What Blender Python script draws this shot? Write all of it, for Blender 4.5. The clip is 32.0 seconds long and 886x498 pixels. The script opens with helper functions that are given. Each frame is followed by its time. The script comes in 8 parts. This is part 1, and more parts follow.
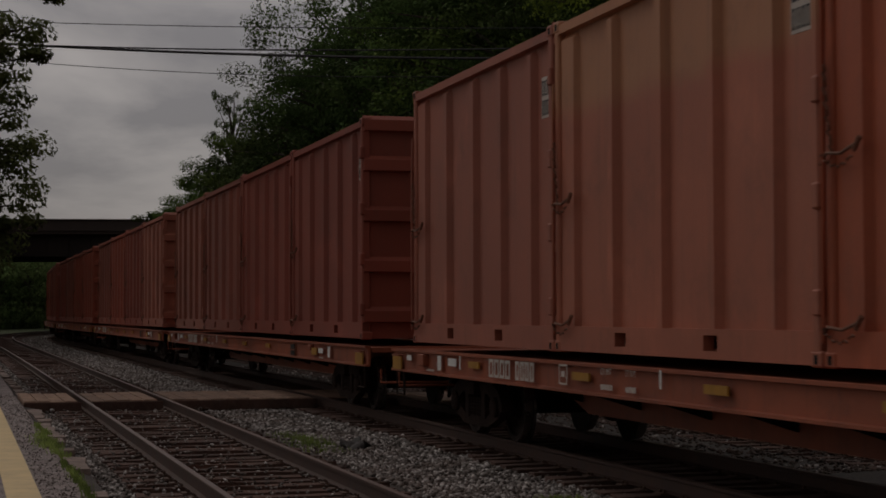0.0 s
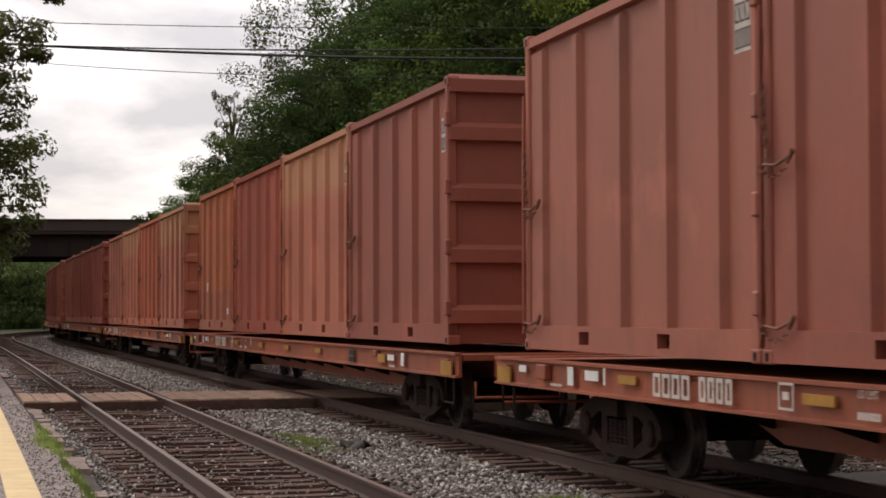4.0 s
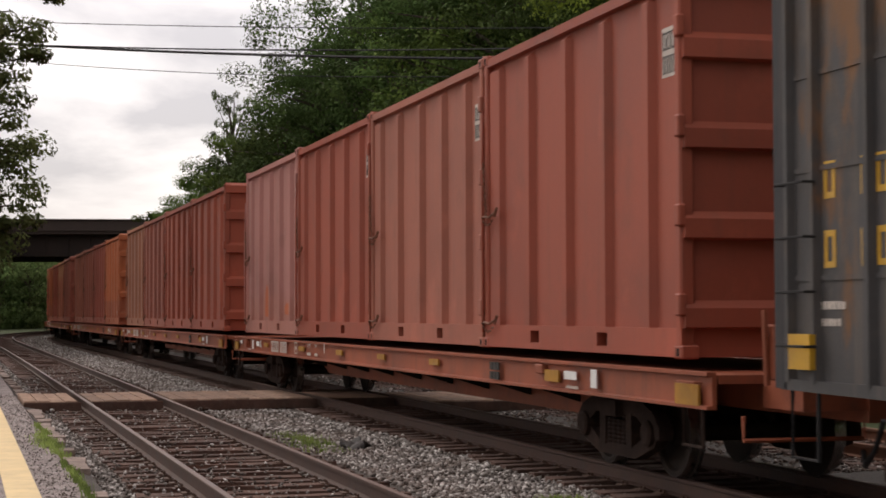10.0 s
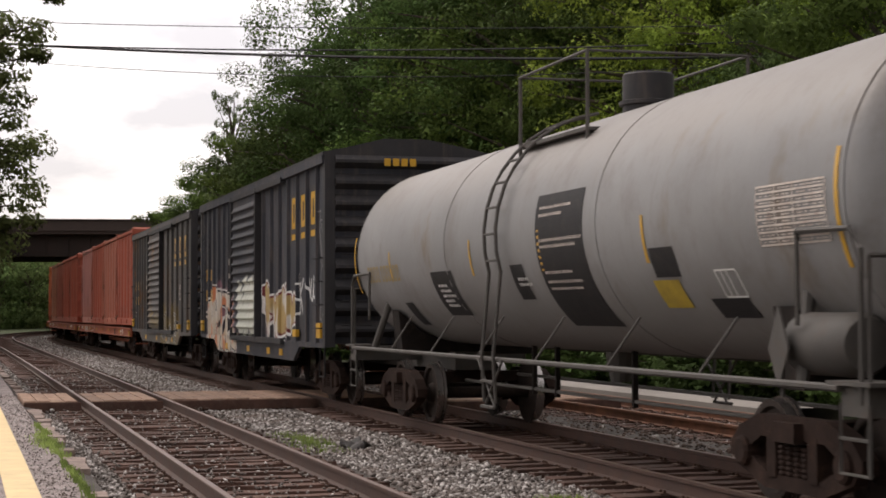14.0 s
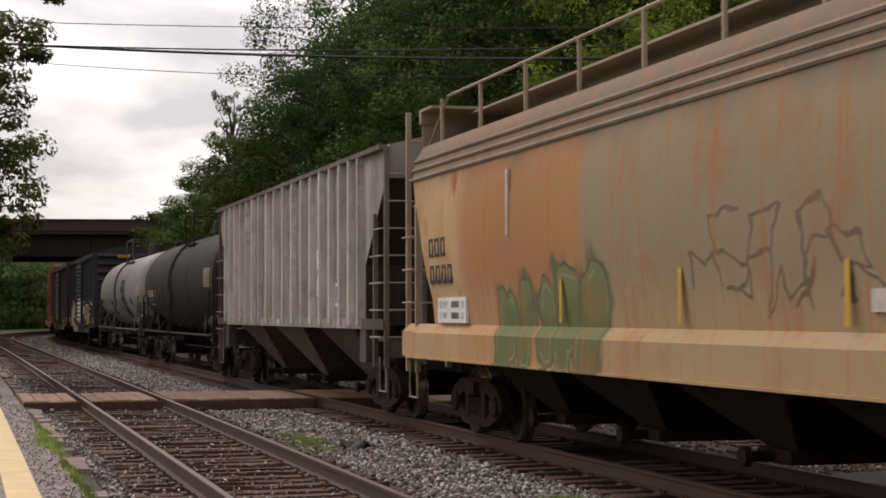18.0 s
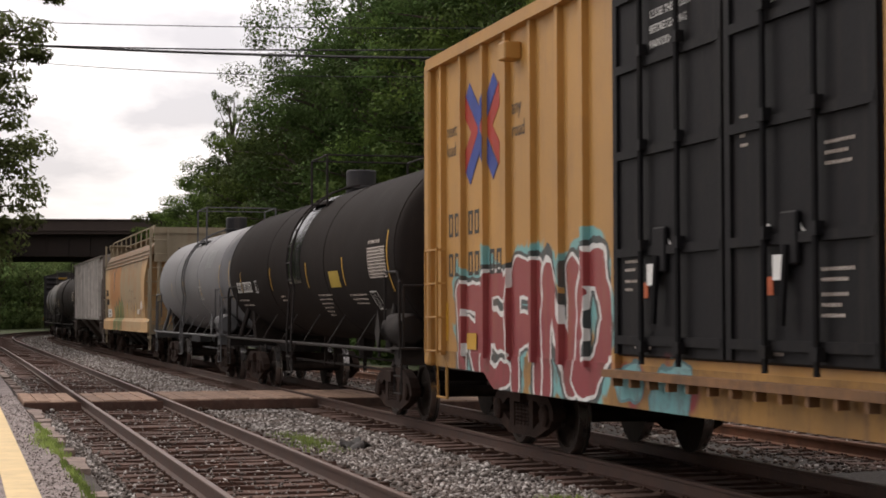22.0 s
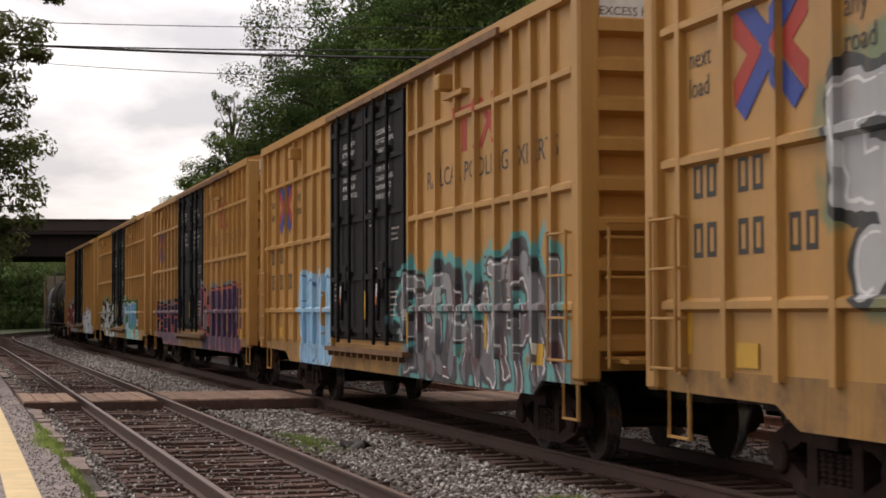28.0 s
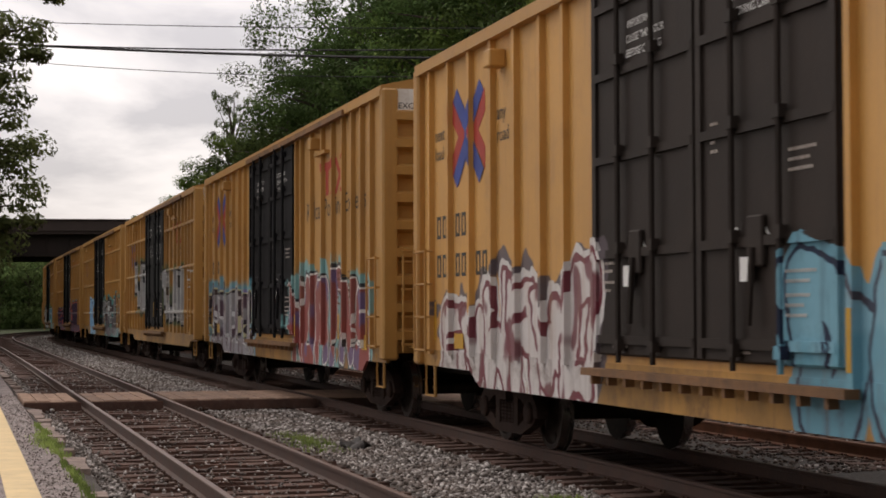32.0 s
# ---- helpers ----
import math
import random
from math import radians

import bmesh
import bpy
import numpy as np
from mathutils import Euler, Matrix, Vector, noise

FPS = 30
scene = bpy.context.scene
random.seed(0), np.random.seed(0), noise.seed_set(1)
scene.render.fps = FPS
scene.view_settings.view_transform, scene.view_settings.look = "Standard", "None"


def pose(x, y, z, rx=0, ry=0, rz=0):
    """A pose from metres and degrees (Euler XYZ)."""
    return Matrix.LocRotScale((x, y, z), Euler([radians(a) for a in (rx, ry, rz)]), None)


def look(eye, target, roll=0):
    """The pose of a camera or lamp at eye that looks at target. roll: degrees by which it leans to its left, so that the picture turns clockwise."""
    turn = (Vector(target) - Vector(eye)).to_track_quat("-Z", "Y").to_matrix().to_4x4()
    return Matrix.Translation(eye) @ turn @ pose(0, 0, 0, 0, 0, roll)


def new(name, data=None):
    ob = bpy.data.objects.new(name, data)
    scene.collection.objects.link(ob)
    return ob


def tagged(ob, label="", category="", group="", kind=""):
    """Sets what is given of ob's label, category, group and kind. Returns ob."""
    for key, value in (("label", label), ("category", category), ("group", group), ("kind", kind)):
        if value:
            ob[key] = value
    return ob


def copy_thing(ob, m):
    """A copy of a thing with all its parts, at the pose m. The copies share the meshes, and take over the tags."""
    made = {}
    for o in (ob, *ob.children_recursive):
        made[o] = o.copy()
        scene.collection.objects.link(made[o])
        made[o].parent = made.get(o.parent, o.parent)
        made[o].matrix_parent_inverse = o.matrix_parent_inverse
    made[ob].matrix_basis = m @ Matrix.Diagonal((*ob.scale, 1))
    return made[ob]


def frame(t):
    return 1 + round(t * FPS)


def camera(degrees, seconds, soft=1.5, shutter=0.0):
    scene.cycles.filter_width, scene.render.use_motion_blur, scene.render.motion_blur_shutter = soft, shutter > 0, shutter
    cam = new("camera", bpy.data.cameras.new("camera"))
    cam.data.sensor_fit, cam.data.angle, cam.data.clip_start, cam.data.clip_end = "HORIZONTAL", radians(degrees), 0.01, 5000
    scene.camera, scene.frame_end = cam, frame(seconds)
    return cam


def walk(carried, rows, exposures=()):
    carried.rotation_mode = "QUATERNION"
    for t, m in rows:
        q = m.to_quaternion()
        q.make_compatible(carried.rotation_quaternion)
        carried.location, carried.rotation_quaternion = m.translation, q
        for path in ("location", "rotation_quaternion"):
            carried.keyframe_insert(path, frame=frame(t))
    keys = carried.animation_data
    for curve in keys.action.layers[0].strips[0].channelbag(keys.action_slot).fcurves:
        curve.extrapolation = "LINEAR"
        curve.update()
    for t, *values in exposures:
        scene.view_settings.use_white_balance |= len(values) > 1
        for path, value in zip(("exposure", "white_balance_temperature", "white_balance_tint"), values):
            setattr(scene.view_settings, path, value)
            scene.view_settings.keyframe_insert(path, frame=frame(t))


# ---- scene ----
# The camera stands still on the platform and looks along a curving double track.
YAW, PITCH, EYE = 0.26706, 0.036684, (0.0, 0.0, 1.598)
cam = camera(28.32, 32.0, soft=1.7, shutter=0.12)
AIM = (EYE[0] + math.sin(YAW) * math.cos(PITCH), EYE[1] + math.cos(YAW) * math.cos(PITCH), EYE[2] + math.sin(PITCH))
STAND = look(EYE, AIM, -0.14)
walk(cam, [(0, STAND), (32, STAND)], exposures=[(t, e, 7050, 15) for t, e in ((0, -2.05), (0.2, -1.58), (0.4, -1.15), (0.6, -0.75), (0.8, -0.42), (1.0, -0.2), (1.3, -0.04), (5, 0.0), (9, -0.02), (10.3, 0.0), (11, 0.12), (11.5, 0.33), (12, 0.45), (13, 0.3), (14, 0.28), (16.5, 0.12), (18, -0.03), (19, -0.16), (20, 0.08), (20.4, 0.28), (21, 0.70), (21.5, 0.54), (22, 0.15), (23, -0.02), (28, 0.04), (30, 0.02), (31, 0.04), (32, -0.14))])

# Overcast daylight: a pale cloud sheet over a clear-sky model, and a very soft sun behind it.
world = bpy.data.worlds.new("overcast_sky")
scene.world = world
world.use_nodes = True
wt = world.node_tree
wt.nodes.clear()
w_out = wt.nodes.new("ShaderNodeOutputWorld")
w_bg = wt.nodes.new("ShaderNodeBackground")
w_sky = wt.nodes.new("ShaderNodeTexSky")
w_sky.sky_type, w_sky.sun_disc = "NISHITA", False
w_sky.sun_elevation, w_sky.sun_rotation = radians(46), radians(-28)
w_scale = wt.nodes.new("ShaderNodeMix")
w_scale.data_type, w_scale.blend_type = "RGBA", "MULTIPLY"
w_scale.inputs[0].default_value = 1.0
w_scale.inputs[7].default_value = (0.10, 0.10, 0.10, 1)
w_geo = wt.nodes.new("ShaderNodeTexCoord")
w_map = wt.nodes.new("ShaderNodeMapping")
w_map.inputs["Scale"].default_value = (3.2, 3.2, 8.5)
w_noise = wt.nodes.new("ShaderNodeTexNoise")
w_noise.inputs["Scale"].default_value, w_noise.inputs["Detail"].default_value = 1.7, 7
w_noise.inputs["Roughness"].default_value, w_noise.inputs["Distortion"].default_value = 0.55, 0.4
w_ramp = wt.nodes.new("ShaderNodeValToRGB")
w_ramp.color_ramp.elements[0].position, w_ramp.color_ramp.elements[0].color = 0.38, (0.56, 0.56, 0.595, 1)
w_ramp.color_ramp.elements[1].position, w_ramp.color_ramp.elements[1].color = 0.60, (1.0, 0.99, 1.0, 1)
w_mix = wt.nodes.new("ShaderNodeMix")
w_mix.data_type = "RGBA"
w_mix.inputs[0].default_value = 0.88
wt.links.new(w_sky.outputs[0], w_scale.inputs[6])
wt.links.new(w_geo.outputs["Generated"], w_map.inputs[0])
wt.links.new(w_map.outputs[0], w_noise.inputs["Vector"])
wt.links.new(w_noise.outputs["Fac"], w_ramp.inputs[0])
wt.links.new(w_scale.outputs[2], w_mix.inputs[6])
wt.links.new(w_ramp.outputs[0], w_mix.inputs[7])
# the cloud sheet is brighter towards the hidden sun
SUNWAY = Vector((-0.34, 0.63, 0.70)).normalized()
w_dot = wt.nodes.new("ShaderNodeVectorMath")
w_dot.operation = "DOT_PRODUCT"
w_dot.inputs[1].default_value = SUNWAY
wt.links.new(w_geo.outputs["Generated"], w_dot.inputs[0])
w_lobe = wt.nodes.new("ShaderNodeMapRange")
w_lobe.interpolation_type = "SMOOTHSTEP"
w_lobe.inputs[1].default_value, w_lobe.inputs[2].default_value, w_lobe.inputs[3].default_value, w_lobe.inputs[4].default_value = -0.7, 0.75, 0.45, 1.36
wt.links.new(w_dot.outputs["Value"], w_lobe.inputs[0])
w_gain = wt.nodes.new("ShaderNodeMix")
w_gain.data_type, w_gain.blend_type = "RGBA", "MULTIPLY"
w_gain.inputs[0].default_value = 1.0
wt.links.new(w_mix.outputs[2], w_gain.inputs[6])
wt.links.new(w_lobe.outputs[0], w_gain.inputs[7])
# an overcast sky is dimmer towards the horizon
w_sep = wt.nodes.new("ShaderNodeSeparateXYZ")
wt.links.new(w_geo.outputs["Generated"], w_sep.inputs[0])
w_low = wt.nodes.new("ShaderNodeMapRange")
w_low.inputs[1].default_value, w_low.inputs[2].default_value, w_low.inputs[3].default_value, w_low.inputs[4].default_value = 0.02, 0.16, 0.86, 1.06
wt.links.new(w_sep.outputs[2], w_low.inputs[0])
w_dim = wt.nodes.new("ShaderNodeMix")
w_dim.data_type, w_dim.blend_type = "RGBA", "MULTIPLY"
w_dim.inputs[0].default_value = 1.0
wt.links.new(w_gain.outputs[2], w_dim.inputs[6])
wt.links.new(w_low.outputs[0], w_dim.inputs[7])
wt.links.new(w_dim.outputs[2], w_bg.inputs[0])
wt.links.new(w_bg.outputs[0], w_out.inputs[0])
w_bg.inputs[1].default_value = 0.95
sun = new("sun", bpy.data.lights.new("sun", "SUN"))
sun.data.energy, sun.data.angle, sun.data.color = 1.0, radians(30), (1.0, 0.97, 0.93)
sun.matrix_world = look(SUNWAY * 80, (0, 0, 0))

# ---- the line of the tracks: arc length s ahead of the camera, d metres to the left of the train's track ----
X0, SPACE, K0, K1, S1, KMAX = 7.48, 4.45, -0.000108, 8.0e-5, 93.2, 0.0042
STEP = 0.5
SMIN, SMAX = -420.0, 520.0
_s = np.arange(SMIN, SMAX + STEP, STEP)


def bend(s):
    ramp = KMAX / K1
    u = np.clip(s - S1, 0, None)
    return K0 * np.clip(s, -60, 120) + np.where(u < ramp, K1 * u * u / 2, K1 * ramp * ramp / 2 + KMAX * (u - ramp))


_th = bend(_s)
_mid = bend(_s[:-1] + STEP / 2)
_x = np.concatenate([[0], np.cumsum(np.sin(_mid) * STEP)])
_y = np.concatenate([[0], np.cumsum(np.cos(_mid) * STEP)])
_x += X0 - np.interp(0, _s, _x)
_y -= np.interp(0, _s, _y)


def on_track(s, d=0.0, z=0.0):
    """The place at arc length s, d metres to the left."""
    x, y, th = np.interp(s, _s, _x), np.interp(s, _s, _y), np.interp(s, _s, _th)
    return Vector((x - d * math.cos(th), y + d * math.sin(th), z))


def heading(s):
    return float(np.interp(s, _s, _th))


def on_track_many(s, d):
    x, y, th = np.interp(s, _s, _x), np.interp(s, _s, _y), np.interp(s, _s, _th)
    return x - d * np.cos(th), y + d * np.sin(th)


def along(s, d=0.0, z=0.0):
    """A pose on the track: x forward along it, y to its left."""
    return Matrix.Translation(on_track(s, d, z)) @ Matrix.Rotation(math.pi / 2 - heading(s), 4, "Z")


# ---- nodes and materials ----
def link(nt, sock, val):
    if isinstance(val, bpy.types.NodeSocket):
        nt.links.new(val, sock)
    elif isinstance(val, (tuple, list)) and len(val) == 3 and sock.type == "RGBA":
        sock.default_value = (*val, 1)
    else:
        sock.default_value = val


def nmath(nt, op, a, b=0.0, c=0.0, clamp=False):
    n = nt.nodes.new("ShaderNodeMath")
    n.operation, n.use_clamp = op, clamp
    link(nt, n.inputs[0], a), link(nt, n.inputs[1], b), link(nt, n.inputs[2], c)
    return n.outputs[0]


def nmix(nt, fac, a, b, blend="MIX"):
    n = nt.nodes.new("ShaderNodeMix")
    n.data_type, n.blend_type = "RGBA", blend
    link(nt, n.inputs[0], fac), link(nt, n.inputs[6], a), link(nt, n.inputs[7], b)
    return n.outputs[2]


def nnoise(nt, vec, scale, detail=4, rough=0.55, dist=0.0):
    n = nt.nodes.new("ShaderNodeTexNoise")
    nt.links.new(vec, n.inputs["Vector"])
    n.inputs["Scale"].default_value, n.inputs["Detail"].default_value = scale, detail
    n.inputs["Roughness"].default_value, n.inputs["Distortion"].default_value = rough, dist
    return n.outputs["Fac"]


def nramp(nt, val, lo, hi):
    n = nt.nodes.new("ShaderNodeMapRange")
    n.interpolation_type = "SMOOTHSTEP"
    link(nt, n.inputs[0], val)
    n.inputs[1].default_value, n.inputs[2].default_value = lo, hi
    return n.outputs[0]


def nmap(nt, vec, scale=(1, 1, 1), loc=(0, 0, 0)):
    n = nt.nodes.new("ShaderNodeMapping")
    nt.links.new(vec, n.inputs[0])
    n.inputs["Scale"].default_value, n.inputs["Location"].default_value = scale, loc
    return n.outputs[0]


def shade(c, k):
    return tuple(min(1, v * k) for v in c)


def paint(name, col, rough=0.55, metal=0.0, var=0.25, scale=1.2, grain=40, bump=0.15, dirt=(0.09, 0.065, 0.05), dirty=0.3, streak=0.0, rand=0.0, art=(), patch=(), spec=0.5, zones=()):
    """Painted or plain surface: broad fading, grain, downward streaks, dirt, and any sprayed lettering."""
    m = bpy.data.materials.new(name)
    m.use_nodes = True
    nt = m.node_tree
    bsdf = nt.nodes["Principled BSDF"]
    tc = nt.nodes.new("ShaderNodeTexCoord").outputs["Object"]
    if rand:
        info = nt.nodes.new("ShaderNodeObjectInfo")
        off = nt.nodes.new("ShaderNodeVectorMath")
        off.operation = "ADD"
        nt.links.new(tc, off.inputs[0])
        comb = nt.nodes.new("ShaderNodeCombineXYZ")
        nt.links.new(nmath(nt, "MULTIPLY", info.outputs["Random"], 37.0), comb.inputs[0])
        nt.links.new(comb.outputs[0], off.inputs[1])
        vec = off.outputs[0]
    else:
        vec = tc
    broad = nnoise(nt, vec, scale, 5, 0.6)
    fine = nnoise(nt, vec, grain, 3, 0.6)
    c = nmix(nt, nramp(nt, broad, 0.3, 0.7), shade(col, 1 - var), shade(col, 1 + var))
    c = nmix(nt, nmath(nt, "MULTIPLY", fine, 0.35), c, shade(col, 0.7))
    for k, (tone, size, low, squash) in enumerate(patch):
        c = nmix(nt, nramp(nt, nnoise(nt, nmap(nt, vec, (1, 1, squash), (7 + 3 * k, 3, 1)), size, 6, 0.62), low, low + 0.12), c, tone)
    for axis_, lo, hi, soft_, tone, amount in zones:
        c = nmix(nt, nmath(nt, "MULTIPLY", nzone(nt, tc, vec, axis_, lo, hi, soft_), amount), c, tone)
    for letters in art:
        c = (sprayed_word if "word" in letters else spray)(nt, tc, c, **letters)
    if streak:
        st = nnoise(nt, nmap(nt, vec, (5, 5, 0.25)), 1.6, 5, 0.65)
        c = nmix(nt, nmath(nt, "MULTIPLY", nramp(nt, st, 0.5, 0.72), streak), c, shade(dirt, 1.2))
    if dirty:
        dn = nnoise(nt, vec, scale * 2.7, 7, 0.7)
        c = nmix(nt, nmath(nt, "MULTIPLY", nramp(nt, dn, 0.48, 0.75), dirty), c, dirt)
    if rand:
        hue = nt.nodes.new("ShaderNodeHueSaturation")
        nt.links.new(nmath(nt, "MULTIPLY_ADD", info.outputs["Random"], rand, 1 - rand / 2), hue.inputs["Value"])
        nt.links.new(c, hue.inputs["Color"])
        c = hue.outputs[0]
    nt.links.new(c, bsdf.inputs["Base Color"])
    bsdf.inputs["Metallic"].default_value = metal
    bsdf.inputs["Specular IOR Level"].default_value = spec
    nt.links.new(nmath(nt, "MULTIPLY_ADD", broad, 0.25, rough - 0.12), bsdf.inputs["Roughness"])
    if bump:
        b = nt.nodes.new("ShaderNodeBump")
        b.inputs["Strength"].default_value, b.inputs["Distance"].default_value = bump, 0.02
        nt.links.new(nmath(nt, "ADD", fine, nmath(nt, "MULTIPLY", broad, 2.0)), b.inputs["Height"])
        nt.links.new(b.outputs[0], bsdf.inputs["Normal"])
    return m


def nzone(nt, tc, vec, axis_, lo, hi, soft_):
    """A zone in another tone between two places along an axis, with a wandering edge."""
    sep = nt.nodes.new("ShaderNodeSeparateXYZ")
    nt.links.new(tc, sep.inputs[0])
    a = nmath(nt, "MULTIPLY_ADD", nmath(nt, "SUBTRACT", nnoise(nt, vec, 1.1, 4, 0.6), 0.5), soft_ * 2.5, sep.outputs[axis_])
    return nmath(nt, "MULTIPLY", nramp(nt, a, lo - soft_, lo + soft_), nmath(nt, "SUBTRACT", 1.0, nramp(nt, a, hi - soft_, hi + soft_)))


# letter skeletons: strokes over a three by three grid of points, numbered as on a keypad
STROKES = {"R": "17964 53", "E": "9713 46", "A": "1793 46", "D": "178621", "N": "1739", "W": "71539", "S": "974631", "K": "71 943", "O": "793171", "T": "79 82", "P": "17964", "L": "713", "I": "82", "U": "7139", "Z": "7913", "B": "17964 631", "H": "71 46 93", "M": "17593", "V": "729", "Y": "75952", "J": "79631", "^": "184", "X": "73 19", "C": "9713", "|": "82"}


def nvec(nt, op, a, b=None, c=None):
    n = nt.nodes.new("ShaderNodeVectorMath")
    n.operation = op
    for k, v in enumerate((a, b, c)):
        if isinstance(v, bpy.types.NodeSocket):
            nt.links.new(v, n.inputs[k])
        elif v is not None:
            n.inputs[k].default_value = v
    return n.outputs["Value"] if op in ("DOT_PRODUCT", "LENGTH") else n.outputs[0]


_sprayed = {}


def sprayed_word(nt, tc, base, **how):
    """A sprayed word as a node group, built once and shared by the materials of a car's panels, doors and sill."""
    key = repr(sorted(how.items()))
    if key not in _sprayed:
        g = bpy.data.node_groups.new("sprayed_word", "ShaderNodeTree")
        g.interface.new_socket("Place", in_out="INPUT", socket_type="NodeSocketVector")
        g.interface.new_socket("Base", in_out="INPUT", socket_type="NodeSocketColor")
        g.interface.new_socket("Color", in_out="OUTPUT", socket_type="NodeSocketColor")
        gi, go = g.nodes.new("NodeGroupInput"), g.nodes.new("NodeGroupOutput")
        g.links.new(word_layers(g, gi.outputs[0], gi.outputs[1], **how), go.inputs[0])
        _sprayed[key] = g
    n = nt.nodes.new("ShaderNodeGroup")
    n.node_tree = _sprayed[key]
    nt.links.new(tc, n.inputs[0]), nt.links.new(base, n.inputs[1])
    return n.outputs[0]


def word_layers(nt, tc, base, word, u0, u1, v0, v1, fills, line, halo=None, w=0.14, lw=0.04, hw=0.07, haze=(), seed=0.0, rag=0.12, wob=0.42, lean=0.12, shine=None, split=0.5):
    """Fat sprayed letters from u1 back to u0 along the car and from v0 up to v1: overspray, halo, then each letter's outline and fill."""
    sep = nt.nodes.new("ShaderNodeSeparateXYZ")
    nt.links.new(tc, sep.inputs[0])
    flat = nt.nodes.new("ShaderNodeCombineXYZ")
    nt.links.new(sep.outputs[0], flat.inputs[0]), nt.links.new(sep.outputs[2], flat.inputs[1])
    p = nvec(nt, "ADD", flat.outputs[0], (seed * 3.1, seed * 1.7, 0))
    warp = nt.nodes.new("ShaderNodeTexNoise")
    nt.links.new(p, warp.inputs["Vector"])
    warp.inputs["Scale"].default_value, warp.inputs["Detail"].default_value = 1.7, 2.5
    off = nvec(nt, "MULTIPLY_ADD", nvec(nt, "SUBTRACT", warp.outputs["Color"], (0.5, 0.5, 0.5)), (wob, wob, 0), flat.outputs[0])
    cloud, fine = nnoise(nt, p, 1.7, 2, 0.5), nnoise(nt, p, 7.0, 3, 0.6)
    pitch = (u1 - u0) / len(word)
    rng = random.Random(seed * 10 + len(word))
    dists = []
    for k, ch in enumerate(word):
        x0, x1 = u1 - k * pitch - w * 1.02, u1 - (k + 1) * pitch + w * 1.02 - lw
        lo, hi = v0 + w * 0.9 + rng.uniform(0, rag * 0.4), v1 - w * 0.9 - rng.uniform(0, rag * 1.6)
        turn = rng.uniform(-lean, lean)
        best = None
        for line_ in STROKES.get(ch, "").split():
            pts = []
            for d in line_:
                gx, gz = (int(d) - 1) % 3 / 2, (int(d) - 1) // 3 / 2
                z = lo + (hi - lo) * gz + rng.uniform(-0.04, 0.04)
                pts.append((x0 + (x1 - x0) * gx + turn * (gz - 0.5) * 2, z))
            for a, b in zip(pts, pts[1:]):
                bx, bz = b[0] - a[0], b[1] - a[1]
                L2 = max(1e-4, bx * bx + bz * bz)
                pa = nvec(nt, "SUBTRACT", off, (a[0], a[1], 0))
                share = nvec(nt, "DOT_PRODUCT", pa, (bx / L2, bz / L2, 0))
                held = nt.nodes.new("ShaderNodeClamp")
                nt.links.new(share, held.inputs[0])
                reach_ = nt.nodes.new("ShaderNodeVectorMath")
                reach_.operation, reach_.inputs[0].default_value = "SCALE", (-bx, -bz, 0)
                nt.links.new(held.outputs[0], reach_.inputs["Scale"])
                d = nvec(nt, "LENGTH", nvec(nt, "ADD", reach_.outputs[0], pa))
                best = d if best is None else nmath(nt, "MINIMUM", best, d)
        if best is not None:
            dists.append(best)
    every = dists[0]
    for d in dists[1:]:
        every = nmath(nt, "MINIMUM", every, d)
    rough = nmath(nt, "MULTIPLY_ADD", nmath(nt, "SUBTRACT", cloud, 0.5), 0.9, every)
    for tone, reach, soft_ in haze:
        base = nmix(nt, nmath(nt, "SUBTRACT", 1.0, nramp(nt, rough, w + reach - soft_, w + reach + soft_)), base, tone)
    fill = nmix(nt, nramp(nt, nmath(nt, "MULTIPLY_ADD", nmath(nt, "SUBTRACT", cloud, 0.5), 1.6, sep.outputs[2]), v0 + (v1 - v0) * split - 0.12, v0 + (v1 - v0) * split + 0.12), fills[0], fills[1])
    if len(fills) > 2:
        fill = nmix(nt, nramp(nt, nnoise(nt, nmap(nt, p, (1.5, 0.8, 1), (13, 2, 5)), 1.6, 1, 0.4), 0.55, 0.60), fill, fills[2])
    fill = nmix(nt, nmath(nt, "MULTIPLY", fine, 0.3), fill, shade(fills[0], 0.6))
    if shine:
        fill = nmix(nt, nmath(nt, "MULTIPLY", nmath(nt, "LESS_THAN", nmath(nt, "ABSOLUTE", nmath(nt, "SUBTRACT", every, w * 0.72)), 0.013), nmath(nt, "GREATER_THAN", cloud, 0.48)), fill, shine)
    if halo:
        base = nmix(nt, nmath(nt, "LESS_THAN", every, w + lw + hw), base, halo)
    for d in dists:
        base = nmix(nt, nmath(nt, "LESS_THAN", d, w + lw), base, line)
        base = nmix(nt, nmath(nt, "LESS_THAN", d, w), base, fill)
    return base


def nbox(nt, px, py, hw, hh, r):
    """Distance to a rounded box round the origin, below zero inside it."""
    dx = nmath(nt, "ADD", nmath(nt, "SUBTRACT", nmath(nt, "ABSOLUTE", px), hw), r)
    dy = nmath(nt, "ADD", nmath(nt, "SUBTRACT", nmath(nt, "ABSOLUTE", py), hh), r)
    ox, oy = nmath(nt, "MAXIMUM", dx, 0.0), nmath(nt, "MAXIMUM", dy, 0.0)
    out = nmath(nt, "SQRT", nmath(nt, "ADD", nmath(nt, "MULTIPLY", ox, ox), nmath(nt, "MULTIPLY", oy, oy)))
    return nmath(nt, "SUBTRACT", nmath(nt, "ADD", out, nmath(nt, "MINIMUM", nmath(nt, "MAXIMUM", dx, dy), 0.0)), r)


